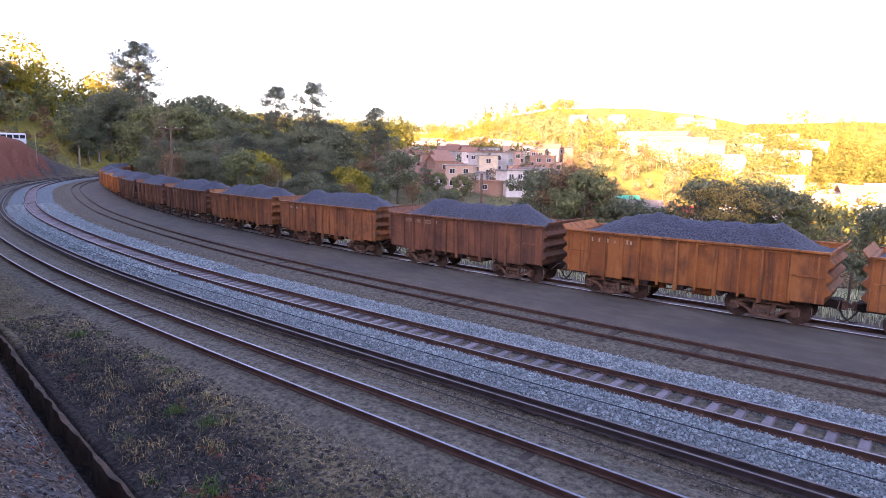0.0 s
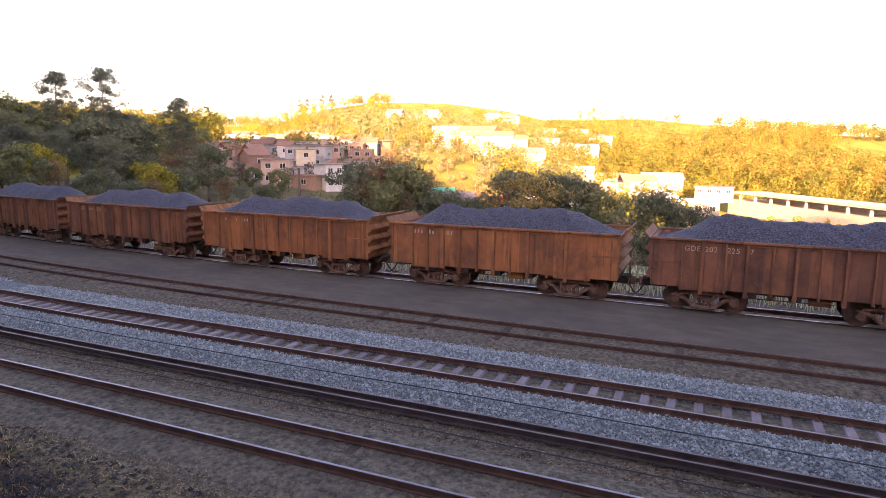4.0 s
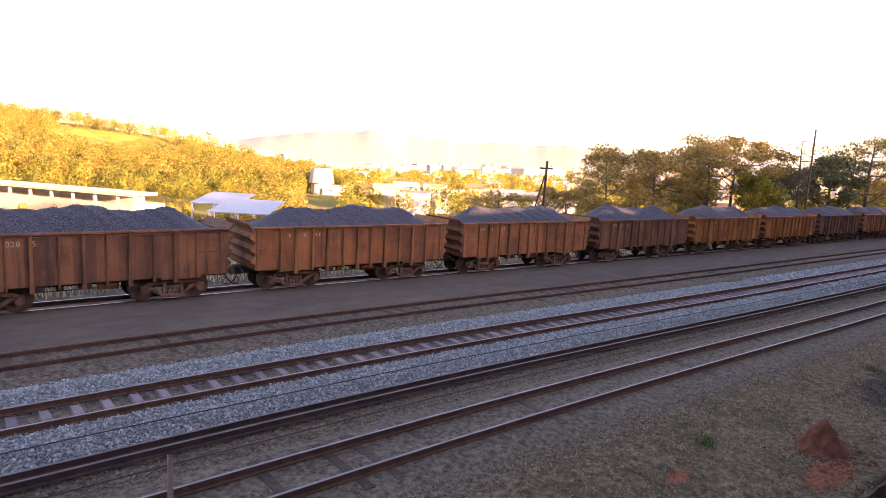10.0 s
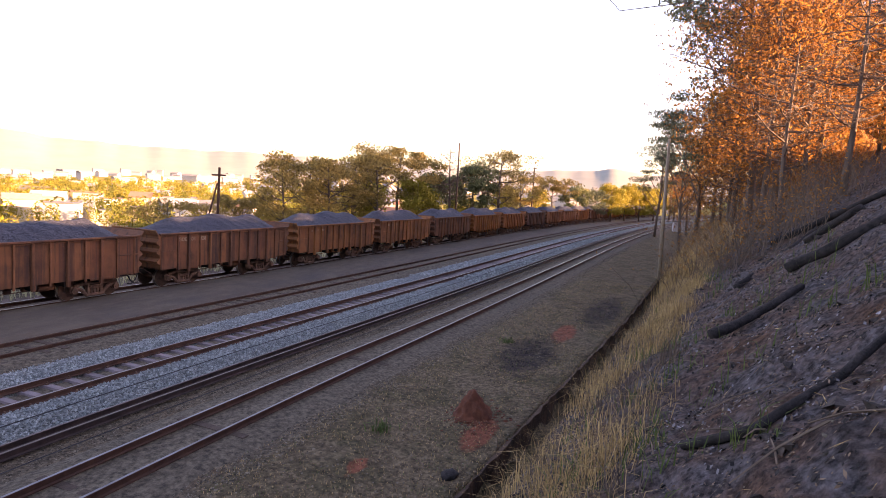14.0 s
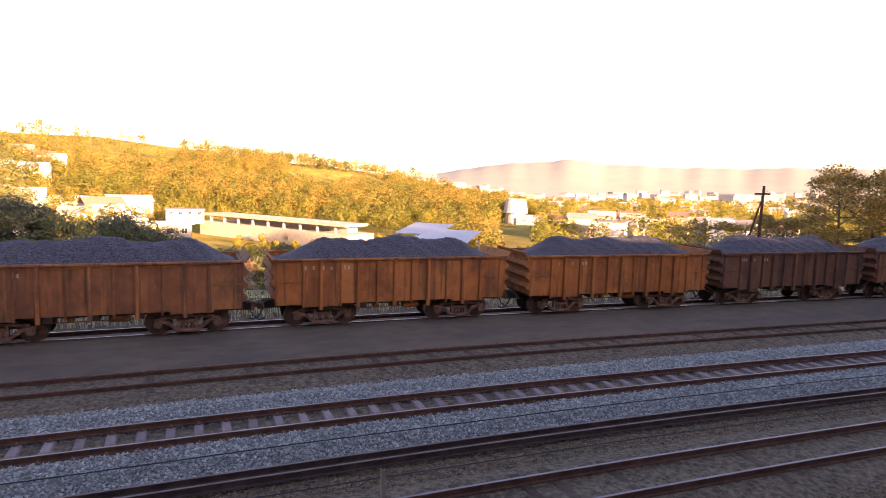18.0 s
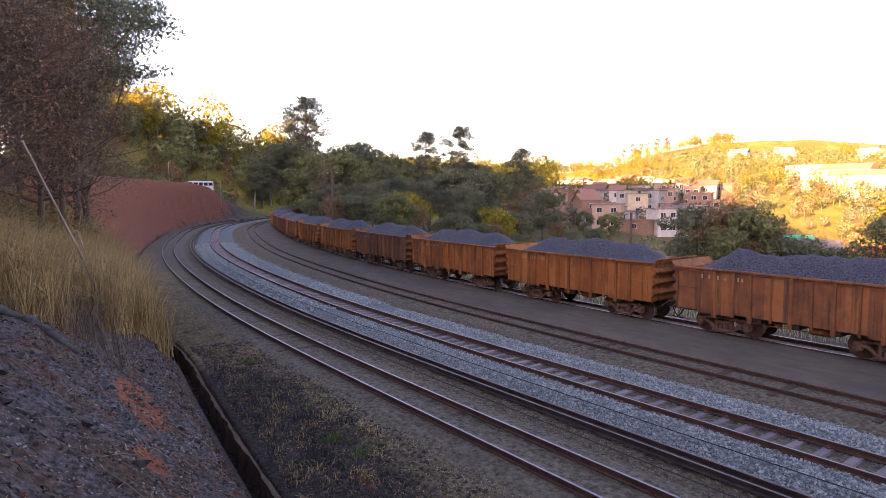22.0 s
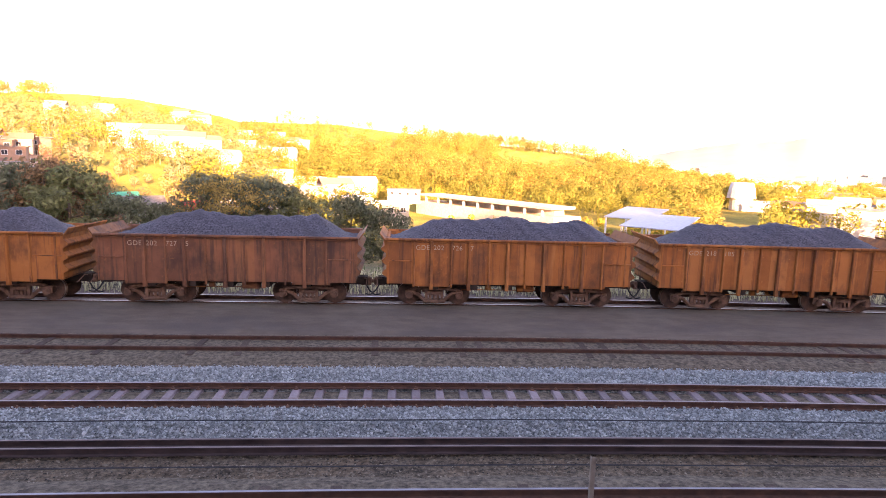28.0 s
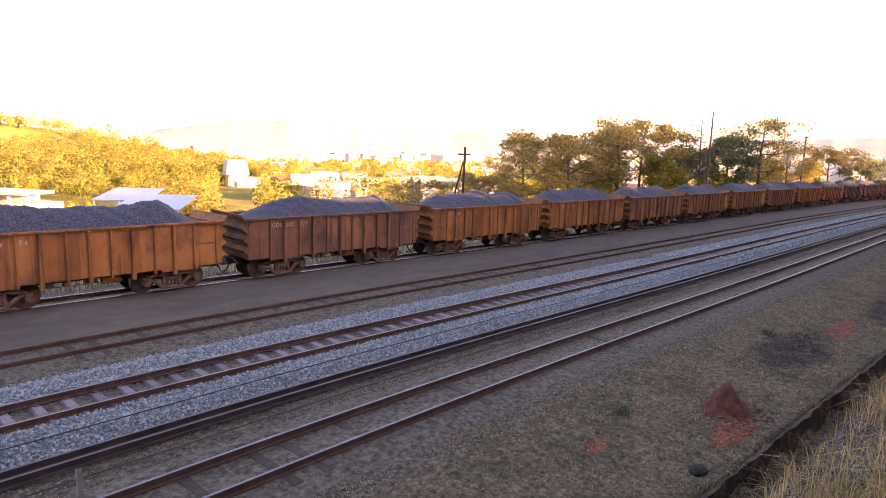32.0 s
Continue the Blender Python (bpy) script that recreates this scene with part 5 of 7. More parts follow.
far_trees("ridge_trees", "hill", 420, 47, lambda x, y, az, r, g: (np.abs(r - np.interp(az, (-60, -28, -15, 12, 30, 50, 70), (1500, 900, 650, 640, 620, 480, 380))) < 35) & ((az > 29) | (np.abs(az - 11.6) < 1.6) | ((az < 0) & (az > -24) & (g.uniform(0, 1, len(x)) < 0.5))), "trees along the crest of the hill", (6, 13))


def clear(az, r, g, n):
    """The grassy clearing high on the hill, and the bare crest further along."""
    return ~((az < -7) & (az > -16) & (r > 460) & (r < 600) & (g.uniform(0, 1, n) < 0.8))


far_trees("hill_forest", "gold", 800, 48, lambda x, y, az, r, g: (az > -27) & (az < 14) & (r > 300) & (r < 640) & (patchy(x, y, 0.014, 8.0) > -0.45) & clear(az, r, g, len(x)), "tall brownish trees covering the sunlit hill", (8, 15), 0.42, 190)
far_trees("hill_forest", "hill", 900, 49, lambda x, y, az, r, g: (az > -27) & (az < 16) & (r > 290) & (r < 650) & (patchy(x, y, 0.016, 9.0) > -0.35) & clear(az, r, g, len(x)), "tall green trees covering the sunlit hill", (7, 14), 0.42, 190)

far_trees("hillside_woods", "mid", 420, 50, lambda x, y, az, r, g: (az > 13) & (az < 37) & (r > 230) & (r < 450) & (patchy(x, y, 0.03, 4.0) > -0.2), "dark green trees on the lower hillside", (6, 12), 0.42, 170)


def scatter_wood(count, seed, az0, az1, r0, r1, v0=16.0):
    """Plan points between two bearings and two distances, kept clear of the line."""
    g = np.random.default_rng(seed)
    a, r = np.radians(g.uniform(az0, az1, count)), np.sqrt(g.uniform(r0 * r0, r1 * r1, count))
    px, py = -np.sin(a) * r, np.cos(a) * r
    v = py - line_y(px)
    ok = (v > v0) | (v < -18)
    return px[ok], py[ok]


for leaf, n, sd, az0, az1, r0, r1, h, word in (
        ("yellow", 150, 301, 46, 84, 205, 275, (14, 20), "golden trees on the rise beyond the bend"),
        ("mid", 130, 302, 60, 88, 180, 260, (7, 13), "green trees on the rise beyond the bend"),
        ("brown", 380, 303, 66, 88, 122, 260, (2.5, 5), "brownish scrub above the red cutting"),
        ("mid", 260, 304, 68, 88, 122, 260, (2.5, 5), "olive scrub above the red cutting"),
        ("mid", 170, 305, 18, 47, 112, 330, (2.5, 6), "green bushes and trees between the shaded houses"),
        ("brown", 210, 306, 18, 47, 112, 330, (2.5, 6), "bare brownish trees between the shaded houses"),
        ("yellow", 60, 308, -22, -1, 128, 205, (2.5, 4.5), "low yellow-green trees before the works canopy"),
        ("orange", 130, 309, -112, -91, 62, 125, (6, 11), "scorched trees deeper in the right-hand wood"),
        ("orange", 160, 310, -113, -90, 40, 110, (1.5, 3.5), "scorched undergrowth of the right-hand wood"),
        ("olive", 90, 311, -113, -90, 42, 110, (1.5, 3.2), "olive undergrowth of the right-hand wood"),
        ("dark", 100, 307, 15, 40, 200, 420, (4, 7), "dark trees between the shaded houses")):
    px, py = scatter_wood(n, sd, az0, az1, r0, r1)
    canopy("scrub_wood", leaf, px, py, h, sd, word, 0.22 if az1 < -80 else 0.5 if h[1] > 10 else 0.52, 420 if az1 < -80 else 280 if h[1] > 10 else 170)

# ---- houses ----
M_WALLS = [
    mat("wall_brick", (0.27, 0.165, 0.115), (0.35, 0.215, 0.155), 2.0, 0.9, bump=0.3, rand=0.15),
    mat("wall_white", (0.40, 0.38, 0.36), (0.52, 0.50, 0.47), 1.2, 0.85, bump=0.1, rand=0.12),
    mat("wall_cream", (0.40, 0.33, 0.24), (0.48, 0.41, 0.31), 1.2, 0.85, bump=0.1, rand=0.15),
    mat("wall_rose", (0.40, 0.26, 0.21), (0.48, 0.32, 0.26), 1.2, 0.85, bump=0.1, rand=0.15),
    mat("wall_grey", (0.28, 0.27, 0.26), (0.38, 0.37, 0.36), 1.2, 0.9, bump=0.2, rand=0.15),
    mat("wall_lilac", (0.36, 0.32, 0.46), (0.42, 0.38, 0.52), 1.2, 0.85, bump=0.1),
    mat("wall_salmon", (0.36, 0.255, 0.20), (0.45, 0.32, 0.25), 1.2, 0.9, bump=0.2, rand=0.2),
]
M_ROOFS = [
    mat("roof_clay", (0.19, 0.100, 0.066), (0.28, 0.155, 0.108), 3.0, 0.9, bump=0.6, bscale=8, rand=0.2),
    mat("roof_fibre", (0.15, 0.142, 0.135), (0.25, 0.24, 0.225), 2.0, 0.9, bump=0.4, bscale=6, rand=0.2),
    mat("roof_metal", (0.32, 0.33, 0.35), (0.40, 0.41, 0.43), 2.0, 0.45, 0.3, bump=0.2),
    mat("roof_green", (0.03, 0.28, 0.16), (0.04, 0.34, 0.20), 2.0, 0.6),
    mat("roof_red", (0.50, 0.035, 0.03), (0.58, 0.05, 0.04), 2.0, 0.6),
    mat("roof_slab", (0.17, 0.15, 0.135), (0.26, 0.23, 0.21), 1.5, 0.95, bump=0.3, rand=0.25, c3=(0.12, 0.10, 0.09), s3=0.8),
]
M_GLASS = mat("window_dark_glass", (0.02, 0.022, 0.026), (0.04, 0.043, 0.05), 2.0, 0.15, spec=0.6)
M_FRAME = mat("window_frame_paint", (0.5, 0.5, 0.48), (0.6, 0.6, 0.58), 3.0, 0.7)


def house(x, y, turn, w, d, storeys, wall, roof, gable=True, label="", name="house", z=None, group="", windows=2, pane=True):
    h = 2.8 * storeys
    t = tagged(new(name), label, "house", group)
    t.matrix_basis = Matrix.Translation((x, y, (ground_z(x, y) - 0.6) if z is None else z)) @ Matrix.Rotation(turn, 4, "Z")
    bm = bmesh.new()
    box(bm, -w / 2, -d / 2, -1.5, w / 2, d / 2, h + 0.6)
    part("wall", bm, M_WALLS[wall], t)
    bm = bmesh.new()
    o = 0.45
    if gable:
        rise = 0.22 * d + 0.4
        for s in (-1, 1):
            a = [(-w / 2 - o, s * (d / 2 + o), h + 0.55), (w / 2 + o, s * (d / 2 + o), h + 0.55), (w / 2 + o, 0, h + 0.6 + rise), (-w / 2 - o, 0, h + 0.6 + rise)]
            lo = [bm.verts.new(p) for p in a]
            up = [bm.verts.new((p[0], p[1], p[2] + 0.14)) for p in a]
            for q in ((lo[::-1] if s < 0 else lo), up):
                bm.faces.new(q)
            for i in range(4):
                bm.faces.new((lo[i], lo[(i + 1) % 4], up[(i + 1) % 4], up[i]))
        tri = [bm.verts.new(p) for p in ((-w / 2, -d / 2, h + 0.6), (-w / 2, d / 2, h + 0.6), (-w / 2, 0, h + 0.6 + rise))]
        bm.faces.new(tri)
        tri = [bm.verts.new(p) for p in ((w / 2, -d / 2, h + 0.6), (w / 2, d / 2, h + 0.6), (w / 2, 0, h + 0.6 + rise))]
        bm.faces.new(tri[::-1])
    else:
        box(bm, -w / 2 - o, -d / 2 - o, h + 0.6, w / 2 + o, d / 2 + o, h + 0.8)
    bmesh.ops.recalc_face_normals(bm, faces=bm.faces[:])
    part("roof", bm, M_ROOFS[roof], t)
    for s in range(storeys):
        for k in range(windows):
            u = (k + 0.5) / windows * w - w / 2
            ob = part("window", WINDOW, None, t)
            ob.location = (u, -d / 2, 0.9 + 2.8 * s + 0.6)
            if pane:
                part("pane", PANE, None, ob)
    return t


def window_meshes():
    bm = bmesh.new()
    for x0, z0, x1, z1 in ((-0.65, 0, -0.57, 1.2), (0.57, 0, 0.65, 1.2), (-0.57, 0, 0.57, 0.08), (-0.57, 1.12, 0.57, 1.2), (-0.03, 0.08, 0.03, 1.12)):
        box(bm, x0, -0.07, z0, x1, 0.0, z1)
    a = bpy.data.meshes.new("window")
    bm.to_mesh(a)
    bm.free()
    a.materials.append(M_FRAME)
    bm = bmesh.new()
    box(bm, -0.57, -0.03, 0.08, 0.57, 0.0, 1.12)
    b = bpy.data.meshes.new("pane")
    bm.to_mesh(b)
    bm.free()
    b.materials.append(M_GLASS)
    return a, b


WINDOW, PANE = window_meshes()
COLOUR = ("bare brick", "white", "cream", "rose", "grey rendered", "lilac", "salmon")
ROOF = ("clay tile", "grey fibre", "pale metal", "green", "red", "flat concrete")


def town():
    rng = random.Random(77)
    taken = []

    def free(x, y, gap):
        if any((x - a) ** 2 + (y - b) ** 2 < gap * gap for a, b in taken):
            return False
        taken.append((x, y))
        return True

    # shaded houses on the near hillside
    n = 0
    for _ in range(5000):
        if n >= 140:
            break
        az, dist = rng.uniform(31, 47.2), rng.uniform(145, 340)
        x, y = away(az, dist)
        lift = math.degrees(math.atan2(ground_z(x, y) + 4 - EYE_Z, dist))
        if lift > float(np.interp(az, (24, 30, 37, 44, 47), (-1.2, 0.2, 1.2, 1.7, 1.5))) or not free(x, y, 3.0 + dist * 0.011):
            continue
        n += 1
        w, d, s = rng.uniform(4.0, 6.8), rng.uniform(4.0, 6.0), rng.choice((1, 1, 2, 2))
        wall, roof = rng.choice((0, 0, 0, 1, 4, 3, 3, 4, 1, 2, 5 if n % 20 == 0 else 6)), rng.choice((0, 0, 1, 1, 5, 5))
        house(x, y, radians(az) + rng.uniform(-0.6, 0.6), w, d, s, wall, roof, roof == 0 and rng.random() < 0.8, "%s house with a %s roof on the hillside" % (COLOUR[wall], ROOF[roof]), group="hillside houses", windows=rng.choice((1, 2)), pane=dist < 230)
    # sunlit houses in clusters on the hill
    for count, a0, a1, d0, d1, w0, w1 in ((11, 25.5, 30, 395, 430, 8, 12), (5, 18.8, 21.4, 470, 500, 8, 12), (8, 10.8, 16.2, 372, 405, 8, 13), (6, 18, 25, 262, 290, 14, 24), (3, 12, 17, 300, 330, 9, 14), (4, 5.5, 9.8, 225, 250, 10, 15), (18, -47, -31, 215, 330, 8, 13), (5, -52, -47, 180, 260, 8, 11)):
        for k in range(count):
            az, dist = a0 + (a1 - a0) * (k + rng.uniform(0.2, 0.8)) / count, rng.uniform(d0, d1)
            x, y = away(az, dist)
            wall = rng.choice((1, 1, 1, 2))
            roof = rng.choice((0, 1, 1, 2))
            house(x, y, radians(az) + rng.uniform(-0.3, 0.3), rng.uniform(w0, w1), rng.uniform(6, 9), rng.choice((2, 2, 3)), wall, roof, rng.random() < 0.5, "sunlit %s house among the hillside trees" % COLOUR[wall], group="sunlit hill houses", pane=False)
    # pale houses among the trees below the bend to the right
    for k in range(95):
        az, dist = rng.uniform(-64, -28), rng.uniform(320, 780)
        x, y = away(az, dist)
        if not free(x, y, 14):
            continue
        wall = rng.choice((1, 1, 2))
        roof = rng.choice((1, 2, 2, 0))
        house(x, y, radians(az) + rng.uniform(-0.6, 0.6), rng.uniform(11, 19), rng.uniform(8, 11), rng.choice((1, 1, 2)), wall, roof, rng.random() < 0.8, "%s house with a %s roof among valley trees" % (COLOUR[wall], ROOF[roof]), group="valley houses", windows=2, pane=False)


town()


def far_town():
    """The wide pale town of the valley, too far off to tell house from house."""
    rng = random.Random(78)
    walls, roofs = bmesh.new(), bmesh.new()
    n = 0
    while n < 260:
        az, dist = rng.uniform(-92, -19), rng.uniform(640, 1500)
        if az > -29 and dist < 700:
            continue
        n += 1
        x, y = away(az, dist)
        w, d, h = rng.uniform(9, 20), rng.uniform(8, 12), 2.8 * rng.choice((1, 2, 2, 3, 4)) + 0.6
        m = Matrix.Translation((x, y, ground_z(x, y))) @ Matrix.Rotation(radians(az) + rng.uniform(-0.6, 0.6), 4, "Z")
        for bm, z0, z1, o in ((walls, -2.5, h, 0.0), (roofs, h + 0.01, h + 0.7, 0.5)):
            first = len(bm.verts)
            box(bm, -w / 2 - o, -d / 2 - o, z0, w / 2 + o, d / 2 + o, z1)
            bm.verts.ensure_lookup_table()
            for v in bm.verts[first:]:
                if bm is roofs and v.co.z > z0 + 0.3:
                    v.co.y *= 0.25
                    v.co.z += 1.2
                v.co = m @ v.co
    tagged(part("far_town", walls, M_WALLS[1]), "pale walls of the valley town in full evening sun", "houses", kind="stuff")
    tagged(part("far_town_roofs", roofs, M_ROOFS[1]), "greyish roofs of the valley town in evening sun", "roofs", kind="stuff")


far_town()


def landmarks():
    # long works canopy on columns, and the block at its end
    x0, y0 = away(-0.9, 235)
    x1, y1 = away(-13.2, 183)
    z = EYE_Z - 235 * math.tan(radians(3.2))
    t = tagged(new("canopy"), "long pale concrete canopy on columns in the valley", "building")
    a = math.atan2(y1 - y0, x1 - x0)
    ln = math.hypot(x1 - x0, y1 - y0)
    t.matrix_basis = Matrix.Translation((x0, y0, z)) @ Matrix.Rotation(a, 4, "Z")
    bm = bmesh.new()
    box(bm, 0, -5, -0.5, ln, 5, 0.25)
    part("roof", bm, M_WALLS[2], t)
    for k in range(9):
        bm = bmesh.new()
        box(bm, -0.3, -4.4, -2.6, 0.3, -3.8, -0.51)
        part("column", bm, M_WALLS[1], t).location = (ln * (k + 0.4) / 9, 0, 0)
    bm = bmesh.new()
    box(bm, 10, 0.5, -2.6, ln - 4, 4.6, -0.9)
    part("wall", bm, M_WALLS[4], t)
    bm = bmesh.new()
    box(bm, -1.5, -5.5, -10, ln + 1.5, 6, -2.61)
    part("plinth", bm, M_WALLS[2], t)
    x, y = away(1.6, 232)
    house(x, y, radians(2), 12, 8, 1, 1, 1, False, "white flat-roofed block beside the works canopy", z=EYE_Z - 232 * math.tan(radians(3.7)), windows=4)
    # white tower
    x, y = away(-27.9, 330)
    t = tagged(new("water_tower"), "white cylindrical water tower above the trees", "tower")
    t.matrix_basis = Matrix.Translation((x, y, EYE_Z - 330 * math.tan(radians(6.0))))
    bm = bmesh.new()
    tube(bm, [(0, 0, 0), (0, 0, 20)], 5.2, 5.2, 20)
    part("shaft", bm, M_WALLS[1], t)
    bm = bmesh.new()
    tube(bm, [(0, 0, 20), (0, 0, 25), (0, 0, 27.5)], 6.6, 5.0, 20)
    part("tank", bm, M_WALLS[1], t)
    bm = bmesh.new()
    box(bm, 4.0, -7, 2, 9, -2, 15)
    part("annex", bm, M_WALLS[2], t)
    # metal-roofed sheds behind the train
    for az0, az1, dist, el, dep in ((-16.8, -20.6, 112, 4.3, 9), (-18.2, -23.4, 100, 5.0, 10)):
        xa, ya = away(az0, dist)
        xb, yb = away(az1, dist * 0.97)
        z = EYE_Z - dist * math.tan(radians(el))
        t = tagged(new("shed"), "open shed with a pale sheet metal roof", "shed", "sheds below the line")
        a, ln = math.atan2(yb - ya, xb - xa), math.hypot(xb - xa, yb - ya)
        t.matrix_basis = Matrix.Translation((xa, ya, z)) @ Matrix.Rotation(a, 4, "Z")
        bm = bmesh.new()
        vs = [(0, 0, -0.9), (ln, 0, -0.9), (ln, dep, 0.5), (0, dep, 0.5)]
        lo = [bm.verts.new(p) for p in vs]
        up = [bm.verts.new((p[0], p[1], p[2] + 0.15)) for p in vs]
        bm.faces.new(lo[::-1]), bm.faces.new(up)
        for i in range(4):
            bm.faces.new((lo[i], lo[(i + 1) % 4], up[(i + 1) % 4], up[i]))
        part("roof", bm, M_ROOFS[2], t)
        for px, py in ((0.3, 0.3), (ln - 0.3, 0.3), (0.3, dep - 0.3), (ln - 0.3, dep - 0.3), (ln / 2, 0.3)):
            bm = bmesh.new()
            box(bm, -0.12, -0.12, -8, 0.12, 0.12, -0.7)
            part("post", bm, M_FRAME, t).location = (px, py, 0)
    # larger buildings of the hillside
    for az, dist, w, d, s, wall, roof, el in ((14.6, 270, 26, 12, 2, 1, 1, 1.3), (10.8, 285, 18, 12, 1, 1, 2, 1.9), (16.5, 205, 20, 12, 1, 4, 1, 3.4), (6.4, 190, 12, 9, 2, 1, 2, 3.6), (3.6, 140, 11, 8, 1, 2, 2, 4.1)):
        x, y = away(az, dist)
        house(x, y, radians(az) + 0.15, w, d, s, wall, roof, False, "broad %s building with a %s roof in the valley" % (COLOUR[wall], ROOF[roof]), z=EYE_Z - dist * math.tan(radians(el)) - 2.8 * s - 0.6, windows=4)
    for az, dist, w, d, s, wall, roof, el in ((26.5, 165, 12, 7, 1, 1, 3, 4.0), (24.0, 150, 8, 6, 1, 4, 5, 4.3), (19.6, 130, 6, 5, 1, 1, 4, 4.7), (17.9, 124, 7, 5, 1, 1, 1, 5.0), (15.3, 116, 8, 6, 1, 4, 1, 5.1)):
        x, y = away(az, dist)
        house(x, y, radians(az) + 0.2, w, d, s, wall, roof, True, "low %s building with a %s roof below the line" % (COLOUR[wall], ROOF[roof]), z=EYE_Z - dist * math.tan(radians(el)) - 3.6, windows=3)


landmarks()


# ---- far mountains ----
def mountains():
    az = np.arange(-104, -14, 0.5)
    el = np.interp(az, (-104, -92, -86, -83.6, -79, -73, -67, -60, -52, -44, -39, -36.5, -32.8, -28.7, -24.3, -21, -17, -14), (1.2, 1.8, 2.1, 2.4, 2.0, 1.8, 1.95, 1.8, 2.0, 1.85, 1.95, 2.05, 2.4, 2.05, 1.6, 0.9, 0.3, -0.6)) + 0.05 * np.sin(az * 1.1) + 0.03 * np.sin(az * 2.7)
    verts, faces = [], []
    rows = np.linspace(0, 1, 12)
    for k, f in enumerate(rows):
        r = 1900 + 1900 * f
        for a, e in zip(az, el):
            x, y = away(a, r)
            top = EYE_Z + 3600 * math.tan(radians(e))
            up = math.sin(min(f * 1.12, 1) * math.pi / 2) ** 2.2
            verts.append((x, y, -30 + (top + 30) * up * (1 + 0.03 * math.sin(a * 0.35 + 5 * f) * f * (1 - f))))
    n = len(az)
    for k in range(len(rows) - 1):
        for i in range(n - 1):
            faces.append((k * n + i, k * n + i + 1, (k + 1) * n + i + 1, (k + 1) * n + i))
    # the haze of distance is put into this pale colour
    me = raw("mountains", verts, faces, mat("mountain_hazed", (0.25, 0.26, 0.215), (0.28, 0.285, 0.235), 0.008, 0.95), True)
    tagged(part("mountains", me), "long low mountain ridge on the horizon", "mountain", kind="structure")


mountains()


# ---- near ground: clods, litter, grass ----
M_CLOD = mat("dirt_clods", (0.078, 0.067, 0.049), (0.185, 0.160, 0.118), 6.0, 0.95, island=0.75)
M_LITTER = mat("leaf_litter", (0.10, 0.065, 0.042), (0.20, 0.145, 0.10), 4.0, 0.95, island=0.55)
M_ASHBIT = mat("ash_flakes", (0.13, 0.13, 0.14), (0.22, 0.22, 0.235), 4.0, 0.95, island=0.5)
M_ASHROCK = mat("sooty_rock", (0.018, 0.016, 0.015), (0.085, 0.070, 0.060), 7.0, 0.95, bump=0.5, island=0.5)
M_COAL = mat("charcoal_bits", (0.012, 0.012, 0.012), (0.04, 0.036, 0.034), 4.0, 0.95, island=0.4)


def pebbles(name, x, y, size, material, seed, label, category, squash=0.7, lift=0.0):
    rng = np.random.default_rng(seed)
    n = len(x)
    z = land(x, y) + lift
    base = np.array([(1, 0, 0), (-1, 0, 0), (0, 1, 0), (0, -1, 0), (0, 0, 1), (0, 0, -1)], float)
    tri = np.array([(0, 2, 4), (2, 1, 4), (1, 3, 4), (3, 0, 4), (2, 0, 5), (1, 2, 5), (3, 1, 5), (0, 3, 5)])
    s = size * rng.uniform(0.4, 1.5, (n, 1, 1)) * rng.uniform(0.6, 1.3, (n, 1, 3))
    rot = np.linalg.qr(rng.normal(size=(n, 3, 3)))[0]
    v = np.einsum("nij,nkj->nki", rot, base[None] * s * rng.uniform(0.7, 1.2, (n, 6, 1)))
    v[:, :, 2] *= squash
    v += np.stack([x, y, z], 1)[:, None]
    f = (tri[None] + 6 * np.arange(n)[:, None, None])[v[:, tri, 2].mean(2) - z[:, None] > -0.2 * size * squash]
    me = bpy.data.meshes.new(name)
    me.from_pydata(v.reshape(-1, 3).tolist(), [], f.tolist())
    return tagged(part(name, me, material), label, category, kind="stuff")


def blades(name, x, y, height, width, material, seed, label, bend=0.5, category="grass", lift=-0.02):
    """Grass blades, each a bent tapering strip."""
    rng = np.random.default_rng(seed)
    n = len(x)
    z = land(x, y) + lift
    h = height * rng.uniform(0.4, 1.25, n)
    a = rng.uniform(0, 2 * np.pi, n)
    d = np.stack([np.cos(a), np.sin(a)], 1)
    w = np.stack([-np.sin(a), np.cos(a)], 1) * (width * rng.uniform(0.6, 1.3, n))[:, None]
    b = bend * rng.uniform(0.2, 1.3, n) * h
    p = np.stack([x, y], 1)
    q1, q2 = p + d * (b * 0.25)[:, None], p + d * b[:, None]
    tipz = h * np.clip(1 - (b / h) ** 2 * 0.4, 0.35, 1)
    v = np.stack([np.c_[p - w, z], np.c_[p + w, z], np.c_[q1 - w * 0.8, z + h * 0.6], np.c_[q1 + w * 0.8, z + h * 0.6], np.c_[q2, z + tipz]], 1).reshape(-1, 3)
    k = 5 * np.arange(n)[:, None]
    f3 = (k + (2, 3, 4)).tolist()
    f4 = (k + (0, 1, 3, 2)).tolist()
    me = bpy.data.meshes.new(name)
    me.from_pydata(v.tolist(), [], f3 + f4)
    return tagged(part(name, me, material), label, category, kind="stuff")


